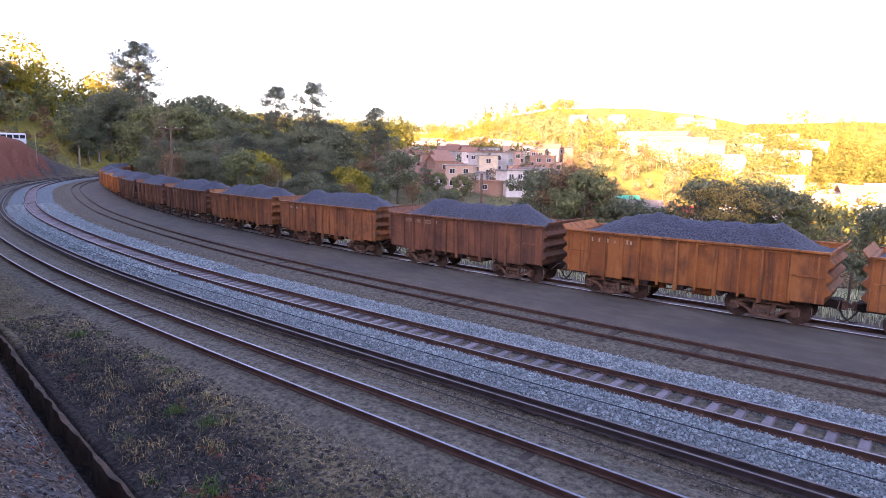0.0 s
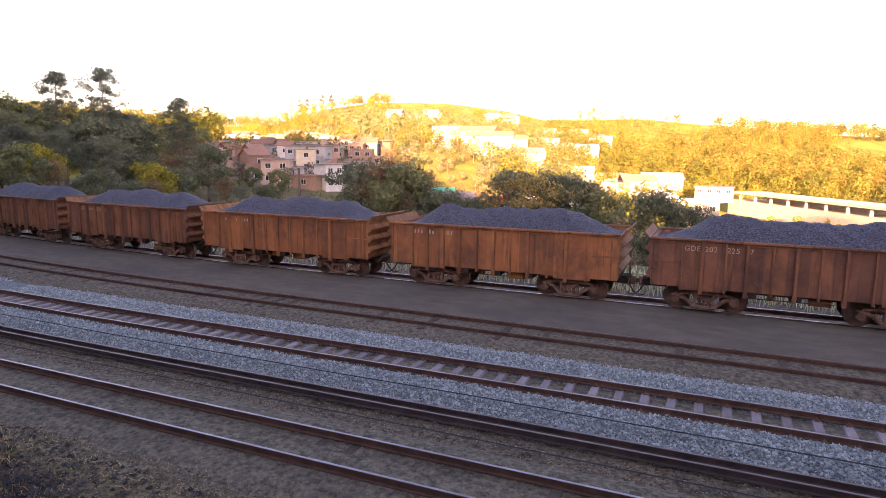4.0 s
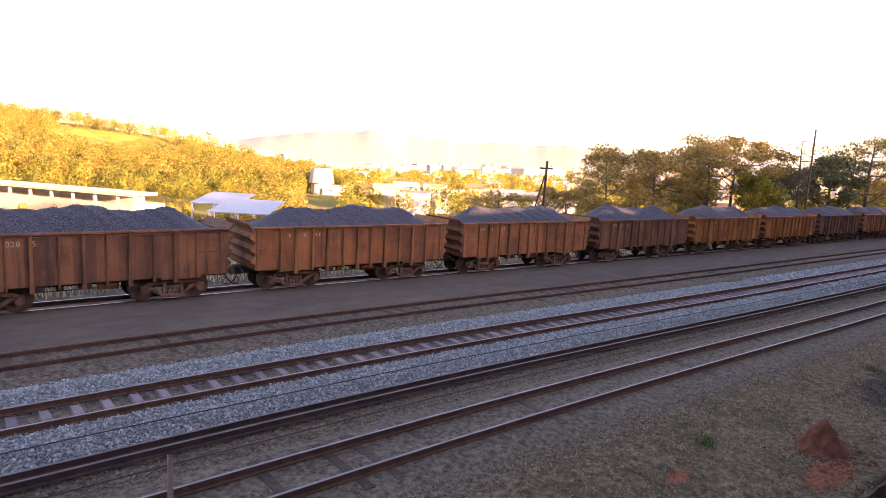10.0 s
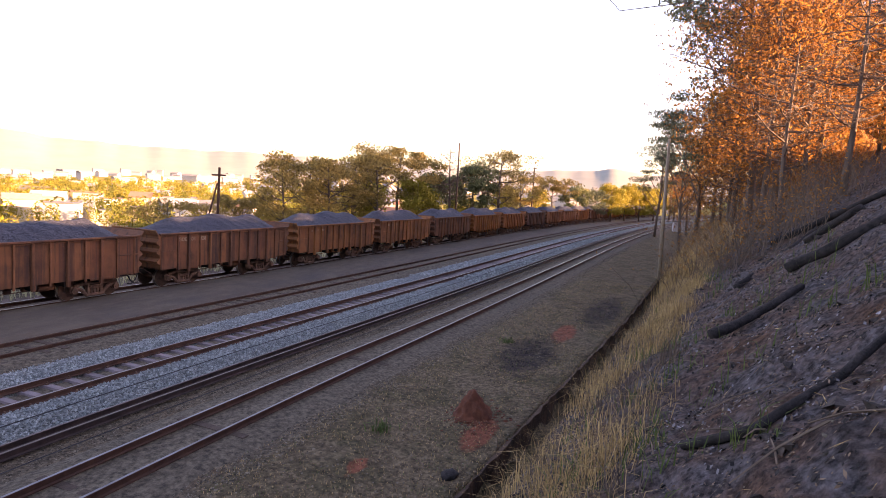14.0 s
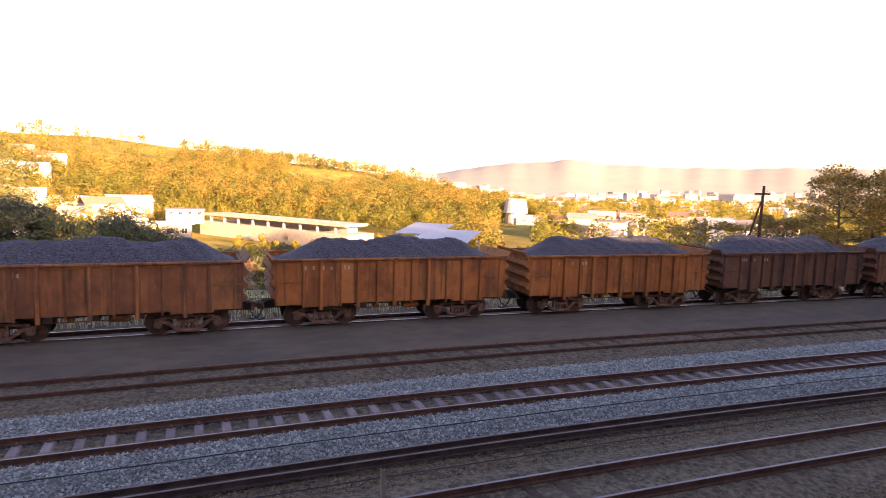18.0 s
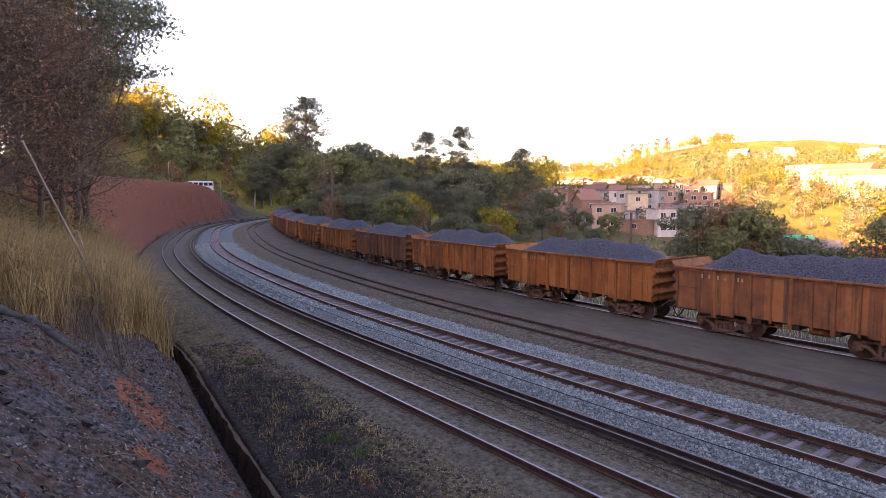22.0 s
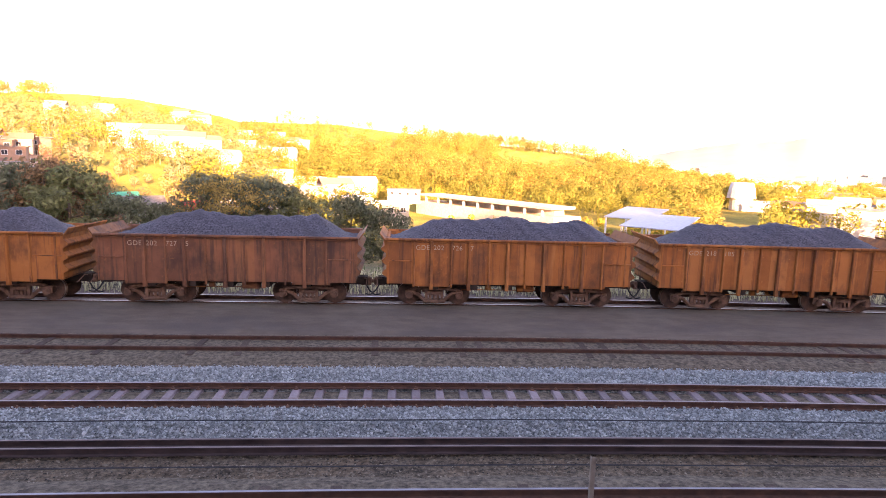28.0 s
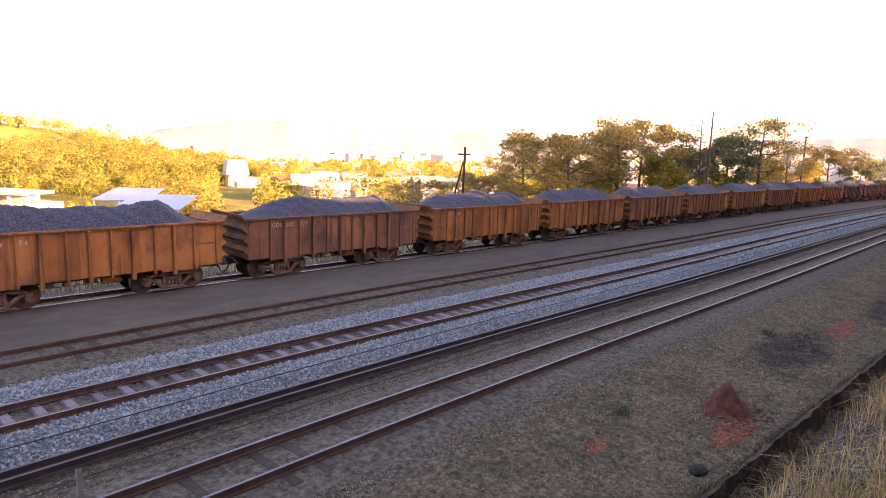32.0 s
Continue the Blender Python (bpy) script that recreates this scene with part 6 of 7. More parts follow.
def flakes(name, x, y, size, material, seed, label, category, slim=0.5):
    """Flat scraps lying on the ground, each two triangles, tilted at random."""
    rng = np.random.default_rng(seed)
    n = len(x)
    c = np.stack([x, y, land(x, y) + 0.012], 1)
    a = rng.uniform(0, 2 * np.pi, n)
    s = (size * rng.uniform(0.35, 1.5, n))[:, None]
    u = np.stack([np.cos(a), np.sin(a), rng.normal(0, 0.45, n)], 1) * s
    w = np.stack([-np.sin(a), np.cos(a), rng.normal(0, 0.45, n)], 1) * s * slim
    # lie along the slope
    for e in (u, w):
        e[:, 2] += (land(x + e[:, 0], y + e[:, 1]) - c[:, 2] + 0.012) * 0.9
    v = np.stack([c - u, c + w * rng.uniform(0.5, 1.2, (n, 1)), c + u, c - w], 1).reshape(-1, 3)
    b = 4 * np.arange(n)[:, None]
    me = bpy.data.meshes.new(name)
    me.from_pydata(v.tolist(), [], np.concatenate([b + (0, 1, 2), b + (0, 2, 3)], 1).reshape(-1, 3).tolist())
    return tagged(part(name, me, material), label, category, kind="stuff")


def in_tufts(rng, n, lo, hi, low, high, tufts, r):
    """Plan points in tufts between two stretches of x and two distances d behind the ditch."""
    cx, cd = rng.uniform(lo, hi, tufts), rng.uniform(low, high, tufts)
    k = rng.integers(0, tufts, n)
    x = cx[k] + rng.normal(0, r, n)
    return x, ditch_y(x) - cd[k] + rng.normal(0, r, n)


def near_ground():
    g = np.random.default_rng(5)

    def band(n, lo, hi, v0, v1, power=1.0):
        x = lo + (hi - lo) * g.uniform(0, 1, n) ** power
        return x, line_y(x) + g.uniform(v0, v1, n)

    x, y = band(62000, -24, 34, -6.7, -2.3)
    pebbles("dirt_gravel", x, y, 0.024, M_CLOD, 51, "coarse dark gravel and dirt between the tracks", "gravel")
    x, y = band(20000, -24, 34, 2.4, 6.0)
    pebbles("dirt_gravel", x, y, 0.026, M_CLOD, 52, "coarse brown dirt round the unused track", "gravel")
    x, y = band(9000, 34, 70, -6.6, -2.1)
    pebbles("dirt_gravel", x, y, 0.04, M_CLOD, 53, "coarse dark gravel and dirt between the tracks", "gravel")
    x, y = band(1000, -30, 40, 2.3, 5.9)
    pebbles("dirt_clumps", x, y, 0.055, M_CLOD, 59, "larger clods and rubble beside the unused track", "earth", 0.6)
    x, y = band(2600, -30, 40, 2.3, 6.2)
    blades("dead_tufts", x, y, 0.09, 0.008, M_TWIG, 60, "short dead tufts round the unused track", 0.9)
    # the strip between track and ditch
    x = g.uniform(-30, 45, 9000)
    y = ditch_y(x) + g.uniform(0.35, 5.2, 9000)
    pebbles("earth_clods", x, y, 0.024, M_CLOD, 54, "loose clods and pebbles among dry grass", "earth")
    x = g.uniform(-34, 42, 60000)
    y = ditch_y(x) + 0.35 + g.uniform(0, 1.0, 60000) * 4.3
    keep = patchy(x, y, 0.55, 2.0) > -0.35
    x, y = x[keep], y[keep]
    burnt = np.zeros(len(x))
    for bx, by, rx, ry in ((-12.5, 5.2, 3.6, 1.1), (-17, 5.5, 3.0, 0.9), (21.0, 4.9, 2.8, 0.9), (31, 3.6, 4.5, 0.9)):
        burnt = np.maximum(burnt, 1.1 - np.hypot((x - bx) / rx, (y - by) / ry))
    ok = burnt < 0.25
    x, y = x[ok], y[ok]
    h = len(x) // 3
    blades("short_grass", x[:2 * h], y[:2 * h], 0.075, 0.006, M_STRAW, 55, "short dry straw-coloured grass beside the track", 0.9)
    flakes("straw_bits", x[::3], y[::3], 0.022, M_LITTER, 155, "dead leaves and straw bits on the strip", "leaf litter", 0.4)
    blades("short_grass", x[2 * h:], y[2 * h:], 0.06, 0.006, M_BLADE, 56, "short green grass mixed into the dry strip", 0.9)
    # burnt patches
    for k, (bx, by, rx, ry) in enumerate(((-12.8, 5.3, 3.2, 0.9), (-17.5, 5.7, 2.4, 0.7), (21.0, 4.9, 2.8, 0.8), (31, 3.7, 4.2, 0.8))):
        n = 900
        px, py = bx + g.normal(0, rx * 0.55, n), by + g.normal(0, ry * 0.6, n)
        ok = (patchy(px, py, 1.3, 4.0) > -0.3) & (py > ditch_y(px) + 0.4) & (py < line_y(px) - 5.6)
        px, py = px[ok], py[ok]
        pebbles("charred_stubble", px[::4], py[::4], 0.026, M_COAL, 57 + k, "scattered charred grass stubble and clods", "burnt grass", 0.8, 0.01)
        blades("charred_stems", px, py, 0.15, 0.005, M_TWIG, 62 + k, "thin scorched stems standing in the burnt patch", 0.8)
        blades("regrowth", px[1::10], py[1::10], 0.16, 0.007, M_BLADE, 162 + k, "thin green regrowth in the burnt patch", 0.9)
    # charred tangles, straw and regrowth in tufts on the broad scorched bank
    for name, tufts, n, r, h, w, m, bend, text in (
            ("charred_tangle", 260, 6500, 0.10, 0.13, 0.006, M_COAL, 1.1, "tangled charred weeds flattened on the scorched bank"),
            ("straw_tufts", 42, 1500, 0.12, 0.15, 0.006, M_STRAW, 1.0, "dry straw tufts left over on the scorched bank"),
            ("green_tufts", 22, 700, 0.10, 0.15, 0.007, M_BLADE, 0.9, "fresh green tufts sprouting on the scorched bank")):
        cx = g.normal(-14.3, 4.0, tufts)
        cy = ditch_y(cx) + 0.38 + g.uniform(0, 1, tufts) * (1.75 + 0.5 * np.sin(cx * 1.7) if m is M_COAL else 2.6)
        k = g.integers(0, tufts, n)
        px, py = cx[k] + g.normal(0, r * 1.4, n), cy[k] + g.normal(0, r, n)
        ok = (py > ditch_y(px) + 0.32) & (py < line_y(px) - 5.8)
        blades(name, px[ok], py[ok], h, w, m, 300 + tufts, text, bend, "burnt grass" if m is M_COAL else "grass")
        if m is M_COAL:
            pebbles("charred_clods", px[ok][::8], py[ok][::8], 0.05, M_COAL, 305, "charred clods of earth and roots on the bank", "burnt earth", 0.7)
    cx = g.uniform(-24, -5, 5200)
    cy = ditch_y(cx) + 0.4 + g.uniform(0, 1, 5200) ** 1.2 * 2.9
    pebbles("burnt_clods", cx, cy, 0.05, M_ASHROCK, 307, "dark and brown clods strewn over the scorched bank", "earth", 0.75)
    flakes("straw_bits", cx[:2600] + 0.2, cy[:2600] + 0.1, 0.075, M_STRAW, 308, "pale broken stems lying over the scorched bank", "straw", 0.05)
    cx = np.repeat(g.uniform(-20, -8.5, 9), 26) + g.normal(0, 0.16, 234)
    pebbles("red_clods", cx, ditch_y(cx) + np.repeat(g.uniform(0.7, 2.0, 9), 26) + g.normal(0, 0.1, 234), 0.055, M_EARTHMOUND, 306, "crumbled red earth clods on the scorched bank", "earth")
    # the burnt hillside
    for lo, hi, seed in ((3.5, 30, 71), (-28, -2.5, 72)):
        def scatter(n, power=1.4):
            px = g.uniform(lo, hi, n)
            return px, ditch_y(px) - 0.45 - g.uniform(0, 1, n) ** power * 9

        x, y = scatter(6000)
        pebbles("ash_clods", x, y, 0.022, M_CLOD, seed, "clods of scorched earth on the burnt slope", "earth")
        x, y = scatter(34000)
        ok = patchy(x, y, 0.9, 3.0) > -0.2
        flakes("leaf_litter", x[ok], y[ok], 0.02, M_LITTER, seed + 10, "dead brown leaves scattered on the burnt slope", "leaf litter")
        x, y = scatter(30000)
        ok = patchy(x, y, 0.8, 6.0) > 0.0
        flakes("ash", x[ok], y[ok], 0.017, M_ASHBIT, seed + 20, "pale flakes of ash on the burnt slope", "ash", 0.7)
        x, y = scatter(36000)
        flakes("charcoal", x, y, 0.022, M_COAL, seed + 30, "bits of charcoal on the burnt slope", "charcoal", 0.6)
        x, y = scatter(2600)
        flakes("straw_bits", x, y, 0.06, M_STRAW, seed + 40, "broken straw lying on the burnt slope", "straw", 0.06)
    px = np.concatenate([g.uniform(-24, -3, 420), g.uniform(4, 26, 260)])
    pebbles("scorched_rocks", px, ditch_y(px) - 0.5 - g.uniform(0, 1, len(px)) ** 1.3 * 7, 0.085, M_ASHROCK, 75, "small sooty rocks sticking out of the burnt slope", "rocks", 0.8)
    px = g.uniform(-26, -4, 900)
    pebbles("red_clods", px, ditch_y(px) - 0.4 - g.uniform(0, 1, 900) ** 2 * 3.5, 0.045, M_EARTHMOUND, 76, "crumbled red earth on the burnt slope", "earth")
    # sticks
    for lo, hi, seed in ((4, 34, 81), (-28, -3, 82)):
        rng = random.Random(seed)
        bm = bmesh.new()
        for _ in range(150):
            px = rng.uniform(lo, hi)
            py = float(ditch_y(np.array([px]))[0]) - rng.uniform(0.9, 8)
            a, ln = rng.uniform(0, 6.28), rng.uniform(0.25, 1.1)
            qx, qy = px + math.cos(a) * ln, py + math.sin(a) * ln
            z0, z1 = ground_z(px, py) + 0.02, ground_z(qx, qy) + rng.uniform(0.02, 0.2)
            r = rng.uniform(0.005, 0.014)
            tube(bm, [(px, py, z0), ((px + qx) / 2 + rng.uniform(-0.05, 0.05), (py + qy) / 2, (z0 + z1) / 2 + 0.04), (qx, qy, z1)], r, r * 0.5, 4)
        tagged(part("fallen_twigs", bm, M_TWIG), "thin fallen twigs lying on the burnt slope", "twigs", kind="stuff")
    # tall dry grass on the bank
    x, y = in_tufts(g, 7000, 5, 34, 1.25, 2.8, 120, 0.2)
    blades("tall_dry_grass", x, y, 0.6, 0.005, M_STRAW, 91, "tall dry straw grass along the ditch bank", 1.1)
    x, y = in_tufts(g, 1500, 5, 34, 0.8, 3.0, 90, 0.12)
    blades("dark_weeds", x, y, 0.5, 0.006, M_TWIG, 191, "thin dark dead weeds among the straw", 0.8)
    x, y = in_tufts(g, 12000, 30, 75, 0.8, 3.6, 260, 0.25)
    blades("tall_dry_grass", x, y, 1.35, 0.014, M_STRAW, 92, "tall dry straw grass along the ditch bank", 0.6)
    x, y = in_tufts(g, 19000, -48, -21.5, 0.7, 4.3, 230, 0.32)
    blades("tall_dry_grass", x, y, 2.5, 0.012, M_STRAW, 93, "shoulder-high dry yellow grass on the bank", 0.95)
    x, y = in_tufts(g, 15000, -34, -17.5, 3.6, 8.5, 240, 0.34)
    blades("tall_dry_grass", x, y, 2.3, 0.010, M_STRAW, 193, "tangled dry yellow grass below the trees", 1.15)
    x, y = in_tufts(g, 2200, -30, -15, 2.5, 7.5, 60, 0.4)
    blades("dark_weeds", x, y, 1.6, 0.008, M_TWIG, 194, "thin dark dead weeds among the straw", 1.0)
    x, y = in_tufts(g, 13000, -56, -34, 3, 12, 150, 0.6)
    blades("tall_dry_grass", x, y, 3.4, 0.018, M_STRAW, 94, "shoulder-high dry yellow grass on the bank", 0.8)
    x, y = in_tufts(g, 800, -45, -24, 4, 8, 20, 0.5)
    blades("tall_green_grass", x, y, 1.7, 0.018, M_BLADE, 95, "tall green grass among the dry stems", 0.5)
    x, y = in_tufts(g, 420, 5.5, 16, 1.2, 4.6, 22, 0.16)
    blades("green_tufts", x, y, 0.40, 0.007, M_BLADE, 96, "fresh green grass tufts on the burnt slope", 1.0)
    x, y = in_tufts(g, 260, 6, 24, 1.5, 6.0, 12, 0.2)
    blades("green_tufts", x, y, 0.55, 0.008, M_BLADE, 97, "fresh green grass tufts on the burnt slope", 0.9)
    for k, (bx, by) in enumerate(((-11.9, 6.1), (-12.9, 5.9), (-9.6, 4.9), (3.4, 5.2), (12.5, 6.2), (22, 6.0), (-20.5, 6.4))):
        n = 70
        blades("grass_tuft", bx + g.normal(0, 0.16, n), by + g.normal(0, 0.13, n), 0.22, 0.012, M_BLADE, 98 + k, "small green tuft in the dry strip", 0.8)
    # verge behind the train
    x, y = band(24000, -60, 90, 11.0, 16.0)
    blades("verge_grass", x, y, 0.42, 0.020, M_VERGE, 110, "pale dry verge grass behind the train", 0.6)
    x, y = band(3500, -60, 90, 13.2, 17.0)
    blades("verge_grass", x, y, 0.45, 0.018, M_BLADE, 111, "green verge grass behind the train", 0.6)


near_ground()


# ---- brush on the hillsides ----
def brush(name, spots, seed, label, height=2.2, stems=26, leaves=None, leaf="brown", spray=0.09):
    """Thickets of bare twigs, each twig forked, in one mesh."""
    rng = random.Random(seed)
    bm = bmesh.new()
    tips = []
    for x, y in spots:
        for _ in range(stems):
            px, py = x + rng.gauss(0, 0.5), y + rng.gauss(0, 0.5)
            z = ground_z(px, py) - 0.05
            a, h = rng.uniform(0, 6.28), height * rng.uniform(0.4, 1.15)
            lean = rng.uniform(0.2, 1.1) * h
            mid = (px + math.cos(a) * lean * 0.4, py + math.sin(a) * lean * 0.4, z + h * 0.55)
            tip = (px + math.cos(a) * lean, py + math.sin(a) * lean, z + h)
            tube(bm, [(px, py, z), mid, tip], 0.014, 0.004, 3, caps=False)
            tips.append(tip)
            for _ in range(2):
                b = rng.uniform(0, 6.28)
                t2 = (mid[0] + math.cos(b) * h * 0.3, mid[1] + math.sin(b) * h * 0.3, mid[2] + h * rng.uniform(0.1, 0.35))
                tube(bm, [mid, t2], 0.007, 0.003, 3, caps=False)
                tips.append(t2)
    tagged(part(name, bm, M_TWIG), label, "brush", kind="stuff")
    if leaves:
        v, f = leaf_cloud(np.array(tips), np.full(len(tips), 0.35), leaves, spray, np.random.default_rng(seed), 1.0)
        me = bpy.data.meshes.new("brush_leaves")
        me.from_pydata(v.tolist(), [], f.tolist())
        tagged(part("brush_leaves", me, M_LEAF[leaf]), "small dry leaves on the thicket's twigs", "leaves", kind="stuff")


rb = random.Random(9)
spots_right = [(x, float(ditch_y(np.array([x]))[0]) - rb.uniform(1.5, 9)) for x in [rb.uniform(24, 62) for _ in range(58)]]
brush("thicket", spots_right, 121, "grey-brown thicket of bare twigs below the scorched trees", 2.2, 20, 9000, "orange", 0.06)
spots_left = [(x, float(ditch_y(np.array([x]))[0]) - rb.uniform(6.5, 15)) for x in [rb.uniform(-52, -19) for _ in range(56)]]
brush("thicket", spots_left, 122, "dark tangled thicket of bare twigs under the trees", 4.6, 26, 12000, "umber", 0.08)
spots_green = [(x, float(ditch_y(np.array([x]))[0]) - rb.uniform(4, 9)) for x in [rb.uniform(-46, -24) for _ in range(14)]]
brush("green_thicket", spots_green, 123, "green leafy bushes among the dry grass", 2.6, 16, 6000, "mid", 0.13)


# ---- logs, mound, stake ----
def log(points, r0, r1, label, material=None):
    bm = bmesh.new()
    pts = [Vector((x, y, ground_z(x, y) + dz)) for x, y, dz in points]
    fine = []
    for a, b in zip(pts[:-1], pts[1:]):
        for k in range(5):
            p = a.lerp(b, k / 5)
            fine.append(p + Vector((noise.noise(p * 2.1), noise.noise(p * 2.3 + Vector((5, 0, 0))), noise.noise(p * 1.9 + Vector((0, 7, 0))))) * r0 * 0.45)
    fine.append(pts[-1])
    tube(bm, fine, r0, r1, 9)
    for v in bm.verts:
        v.co += Vector((noise.noise(v.co * 14), noise.noise(v.co * 14 + Vector((3, 1, 4))), noise.noise(v.co * 14 + Vector((9, 2, 6))))) * r0 * 0.22
    return tagged(part("burnt_log", bm, material or M_CHAR, smooth=True), label, "log", "burnt logs")


log([(11.75, -0.36, 0.08), (12.4, -1.02, 0.1), (13.1, -1.84, 0.12)], 0.095, 0.06, "thick charred log lying across the burnt slope")
log([(7.43, 0.02, 0.05), (7.05, -0.62, 0.06), (7.3, -0.97, 0.06), (7.66, -1.42, 0.08), (8.2, -2.1, 0.08)], 0.055, 0.04, "long crooked charred branch on the ash")
log([(16.0, -2.0, 0.1), (15.4, -2.8, 0.12), (15.2, -3.6, 0.14)], 0.13, 0.11, "thick charred log lying across the burnt slope")
log([(20.4, -3.0, 0.1), (19.0, -3.9, 0.12)], 0.12, 0.10, "short charred log stub on the slope")
log([(19.0, -1.2, 0.06), (23.5, -3.6, 0.1), (27, -4.6, 0.1)], 0.08, 0.05, "thin fallen charred trunk on the slope")
log([(26, -2.8, 0.1), (22.0, -5.4, 0.2)], 0.12, 0.09, "fallen charred trunk leaning on the slope")
log([(-7.95, -0.72, 0.08), (-7.58, -0.2, 0.08)], 0.12, 0.11, "grey weathered log end on the burnt slope", M_GREYLOG)
log([(-14.5, -0.95, 0.05), (-15.3, -0.1, 0.07), (-15.6, 0.5, 0.05)], 0.12, 0.08, "split charred branch lying on the ash", M_GREYLOG)
log([(-15.2, 0.3, 0.06), (-14.2, 1.1, 0.06)], 0.10, 0.06, "split charred branch lying on the ash", M_GREYLOG)
log([(-21.7, 2.6, 0.0), (-21.4, 1.7, 2.2), (-20.7, 0.5, 4.6)], 0.045, 0.02, "pale dead stem leaning out of the grass", M_BARKPALE)
log([(-24.0, 2.6, 0.0), (-24.2, 1.9, 2.6)], 0.04, 0.02, "pale dead stem leaning out of the grass", M_BARKPALE)


def mound():
    bm = bmesh.new()
    bmesh.ops.create_icosphere(bm, subdivisions=4, radius=1.0)
    for v in bm.verts:
        h = max(v.co.z, -0.2)
        flare = 1 + 0.55 * max(0, 0.3 - h)
        n = noise.fractal(v.co * 2.6, 1.0, 2.0, 4)
        peak = 1 + 0.35 * max(0, 1 - math.hypot(v.co.x + 0.15, v.co.y))
        v.co = Vector((v.co.x * 0.52 * flare * (1 - 0.40 * max(h, 0)), v.co.y * 0.42 * flare * (1 - 0.35 * max(h, 0)), h * 0.47 * peak)) * (1 + 0.24 * n)
    x, y = 14.7, 4.75
    ob = part("termite_mound", bm, M_EARTHMOUND, smooth=True)
    ob.matrix_world = Matrix.Translation((x, y, ground_z(x, y)))
    tagged(ob, "conical red earth termite mound on the grass strip", "termite mound")
    pebbles("red_earth", x - 0.25 + np.random.default_rng(3).normal(0, 0.45, 260), y - 0.2 + np.random.default_rng(4).normal(0, 0.35, 260), 0.05, M_EARTHMOUND, 131, "crumbled red earth beside the mound", "earth")
    bm = bmesh.new()
    bmesh.ops.create_icosphere(bm, subdivisions=2, radius=0.16)
    for v in bm.verts:
        v.co = Vector((v.co.x * 1.5, v.co.y, v.co.z * 0.6)) * (1 + 0.3 * noise.noise(v.co * 9))
    ob = part("clod", bm, M_CHAR, smooth=True)
    ob.matrix_world = Matrix.Translation((11.3, 4.05, ground_z(11.3, 4.05) + 0.03))
    tagged(ob, "dark lump of burnt earth on the strip", "clod")


mound()


def stake():
    t = tagged(new("marker_post"), "thin rusty steel angle post beside the track", "post")
    x, y = 2.36, 8.0
    t.matrix_basis = Matrix.Translation((x, y, ground_z(x, y)))
    bm = bmesh.new()
    box(bm, -0.03, -0.004, -0.3, 0.03, 0.004, 1.68)
    box(bm, -0.03, 0.004, -0.3, -0.022, 0.055, 1.68)
    part("angle_bar", bm, M_CONCRETE, t)


stake()


# ---- poles and wires ----
def pole(x, y, top, r, label, material, arms=(), z=None, lean=(0, 0), name="utility_pole"):
    t = tagged(new(name), label, "pole")
    z0 = ground_z(x, y) if z is None else z
    t.matrix_basis = Matrix.Translation((x, y, z0))
    h = top - z0
    bm = bmesh.new()
    tube(bm, [(0, 0, -0.4), (lean[0] * 0.5, lean[1] * 0.5, h / 2), (lean[0], lean[1], h)], r, r * 0.65, 10)
    part("shaft", bm, material, t, smooth=True)
    for dz, half, turn in arms:
        bm = bmesh.new()
        box(bm, -half, -0.06, -0.06, half, 0.06, 0.06)
        a = part("crossarm", bm, material, t)
        a.matrix_basis = Matrix.Translation((lean[0], lean[1], h - dz)) @ Matrix.Rotation(turn, 4, "Z")
        for k in (-0.9, -0.4, 0.4, 0.9):
            bm = bmesh.new()
            tube(bm, [(k * half, 0, 0.06), (k * half, 0, 0.2)], 0.045, 0.03, 6)
            part("insulator", bm, M_FRAME, a)
    return t


px, py = away(-88.4, 46.3)
pole(px, py, 9.5, 0.15, "weathered pale wooden pole at the ditch", M_POLE, lean=(0.35, 0.2))
px, py = away(-69.7, 72)
pole(px, py, 10.4, 0.13, "dark steel pole behind the train", M_POLEDARK)
px, py = away(-76.6, 100)
pole(px, py, 9.2, 0.16, "dark utility pole with a crossarm", M_POLEDARK, ((0.25, 1.6, 0.5),))
px, py = away(65.7, 84)
pole(px, py, 8.4, 0.16, "dark utility pole with a crossarm in the bend", M_POLEDARK, ((0.2, 1.7, 0.6),), lean=(0.2, 0))
px, py = away(-90.2, 118)
pole(px, py, 7.0, 0.11, "thin pole beside the line in the distance", M_POLE)
px, py = away(38.6, 66)
pole(px, py, 3.4, 0.2, "short dark post behind the train", M_POLEDARK)


def lattice():
    """Rusty pole propped by a leaning strut."""
    x, y = away(-48.5, 58)
    z0 = ground_z(x, y)
    t = tagged(new("braced_post"), "rusty braced steel post with a leaning strut", "post")
    t.matrix_basis = Matrix.Translation((x, y, z0)) @ Matrix.Rotation(radians(-48), 4, "Z")
    h = EYE_Z + 58 * math.tan(radians(0.55)) - z0
    for name, pts, r in (("shaft", [(0, 0, -0.3), (0.15, 0, h)], 0.13), ("strut", [(-1.5, 0, -0.3), (0.0, 0, h * 0.82)], 0.09)):
        bm = bmesh.new()
        tube(bm, pts, r, r * 0.8, 8)
        part(name, bm, M_RAILRUST, t)
    bm = bmesh.new()
    box(bm, -0.5, -0.08, h - 0.75, 0.7, 0.08, h - 0.6)
    part("crossarm", bm, M_RAILRUST, t)


lattice()


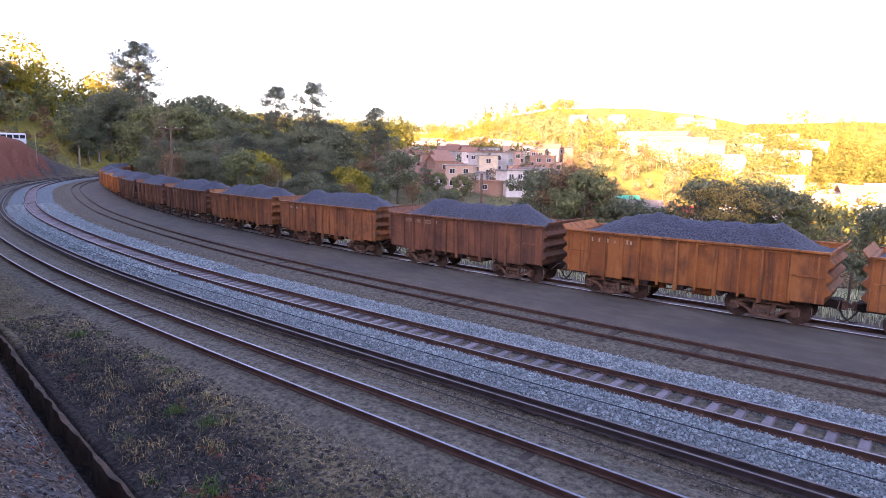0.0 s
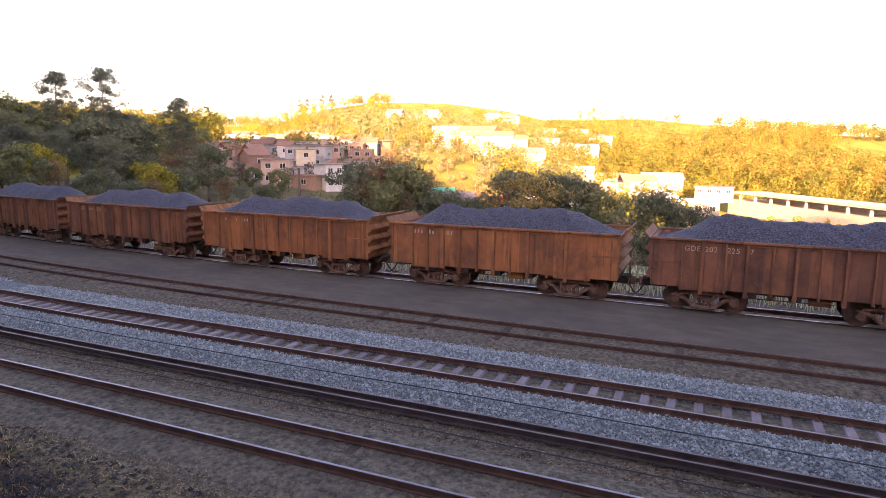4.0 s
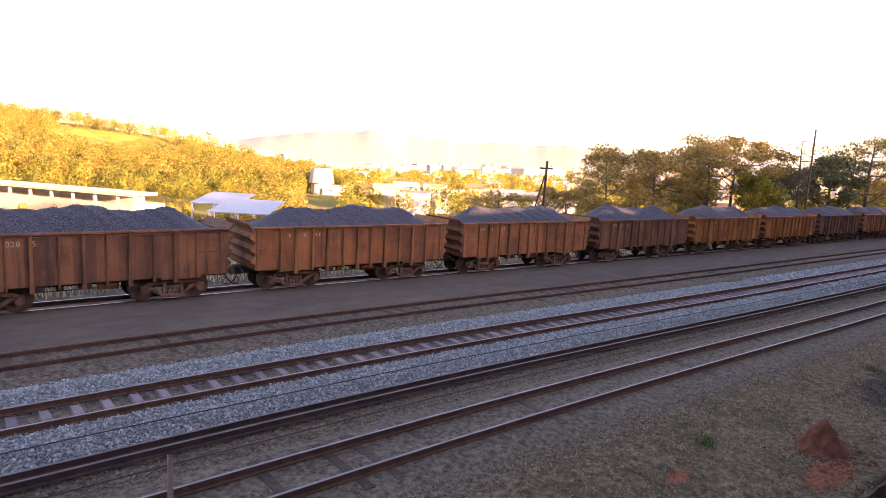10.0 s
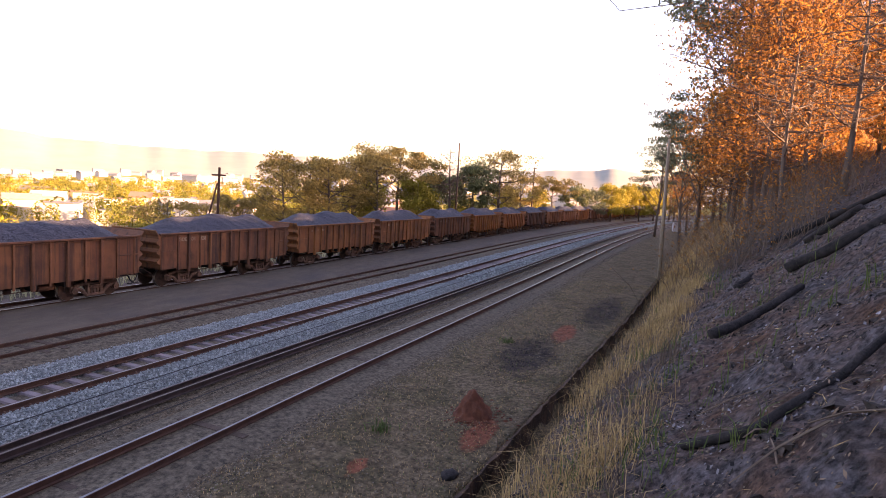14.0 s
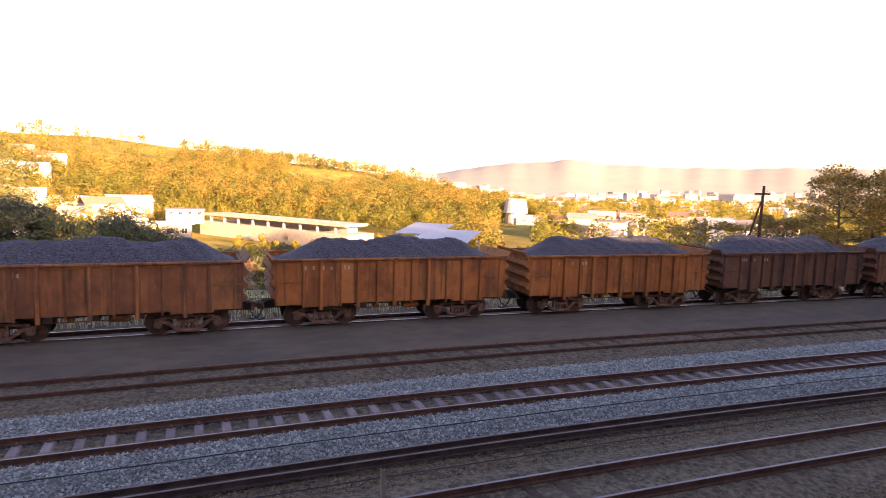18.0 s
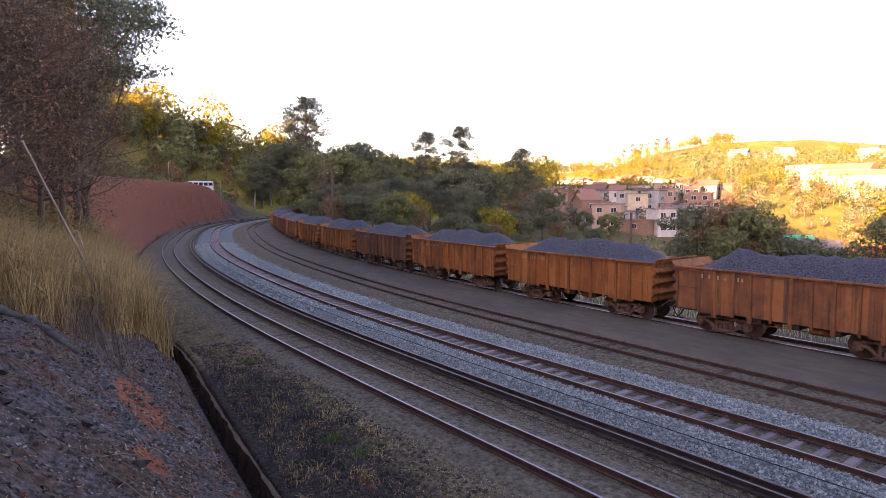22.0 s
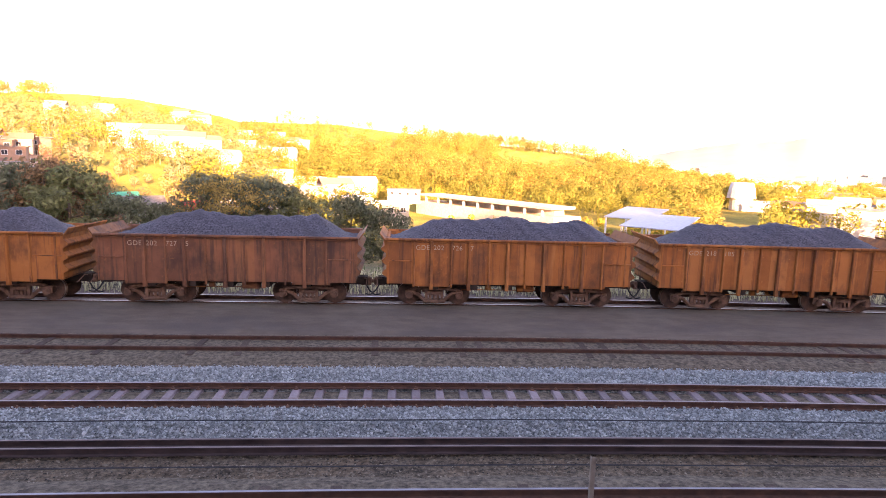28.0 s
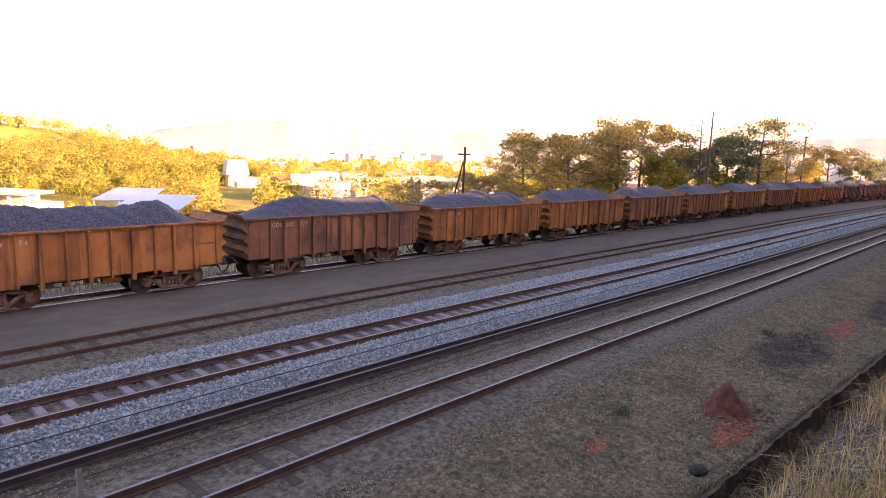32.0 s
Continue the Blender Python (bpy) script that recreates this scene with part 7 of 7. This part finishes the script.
def cables():
    for name, off, z, sag in (("signal_cable", -1.58, 0.03, 0.006), ("ground_wire", -3.15, -0.13, 0.005)):
        p, s = line_at(OFF["C"] + off)
        i = np.where((p[:, 0] > -70) & (p[:, 0] < 90))[0]
        bm = bmesh.new()
        tube(bm, [(p[k][0], p[k][1], z + sag * math.sin(k * 0.9)) for k in i], 0.014, 0.014, 4)
        tagged(part(name, bm, M_WIRE), "thin dark cable laid along the ballast", "cable", kind="structure")


cables()


def fence():
    """Thin posts and wires behind the train."""
    t = tagged(new("fence"), "low wire fence on thin posts behind the train", "fence")
    p, s = line_at(OFF["E"] + 4.3)
    bm = bmesh.new()
    tube(bm, [(0, 0, -0.3), (0, 0, 1.35)], 0.05, 0.045, 6)
    me = bpy.data.meshes.new("post")
    bm.to_mesh(me)
    bm.free()
    me.materials.append(M_POLEDARK)
    at = [(float(np.interp(a, s, p[:, 0])), float(np.interp(a, s, p[:, 1]))) for a in np.arange(-60, 90, 2.8)]
    for x, y in at:
        part("post", me, None, t).location = (x, y, ground_z(x, y))
    for h in (0.35, 0.75, 1.15):
        bm = bmesh.new()
        tube(bm, [(x, y, ground_z(x, y) + h) for x, y in at], 0.008, 0.008, 4)
        part("wire", bm, M_WIRE, t)


fence()


# ---- by the road above the cutting ----
M_VAN = mat("van_white", (0.70, 0.70, 0.68), (0.62, 0.62, 0.60), 2.0, 0.4)


def minibus():
    az = 76.8
    x, y = beyond_cut(az, 16.5)
    t = tagged(new("minibus"), "white minibus with dark windows on the road above the cutting", "minibus")
    t.matrix_basis = Matrix.Translation((x, y, ground_z(x, y) + 0.1)) @ Matrix.Rotation(radians(az) + 0.55, 4, "Z")
    bm = bmesh.new()
    box(bm, -2.7, -1.0, 0.35, 2.7, 1.0, 2.5, 0.18)
    part("body", bm, M_VAN, t)
    for k in range(4):
        bm = bmesh.new()
        box(bm, -0.5, -1.03, 1.45, 0.5, -0.99, 2.15)
        part("side_window", bm, M_GLASS, t).location = (-1.9 + k * 1.25, 0, 0)
    bm = bmesh.new()
    box(bm, -2.73, -0.8, 1.4, -2.69, 0.8, 2.2)
    part("windscreen", bm, M_GLASS, t)
    for wx in (-1.7, 1.7):
        for wy in (-0.95, 0.95):
            bm = bmesh.new()
            cyl(bm, (0, 0, 0), (0, 1, 0), 0.38, 0.24, 16)
            part("wheel", bm, M_HOSE, t).location = (wx, wy, 0.38)


minibus()
px, py = beyond_cut(75.2, 9.5)
pole(px, py, 9.0, 0.09, "slim pale lamp post at the foot of the cutting", M_POLE, name="lamp_post")
px, py = beyond_cut(79.3, 18)
pole(px, py, 12.5, 0.09, "slim pale pole on the road above the cutting", M_POLE)


def sign():
    x, y = away(-89.6, 112)
    t = tagged(new("equipment_cabinet"), "small pale trackside cabinet on legs", "cabinet")
    t.matrix_basis = Matrix.Translation((x, y, ground_z(x, y))) @ Matrix.Rotation(radians(-80), 4, "Z")
    bm = bmesh.new()
    box(bm, -1.3, -0.6, 0.3, 1.3, 0.6, 2.0, 0.03)
    part("body", bm, M_WALLS[1], t)
    bm = bmesh.new()
    box(bm, -1.4, -0.7, 2.0, 1.4, 0.7, 2.1)
    part("roof", bm, M_ROOFS[1], t)


sign()


motions()
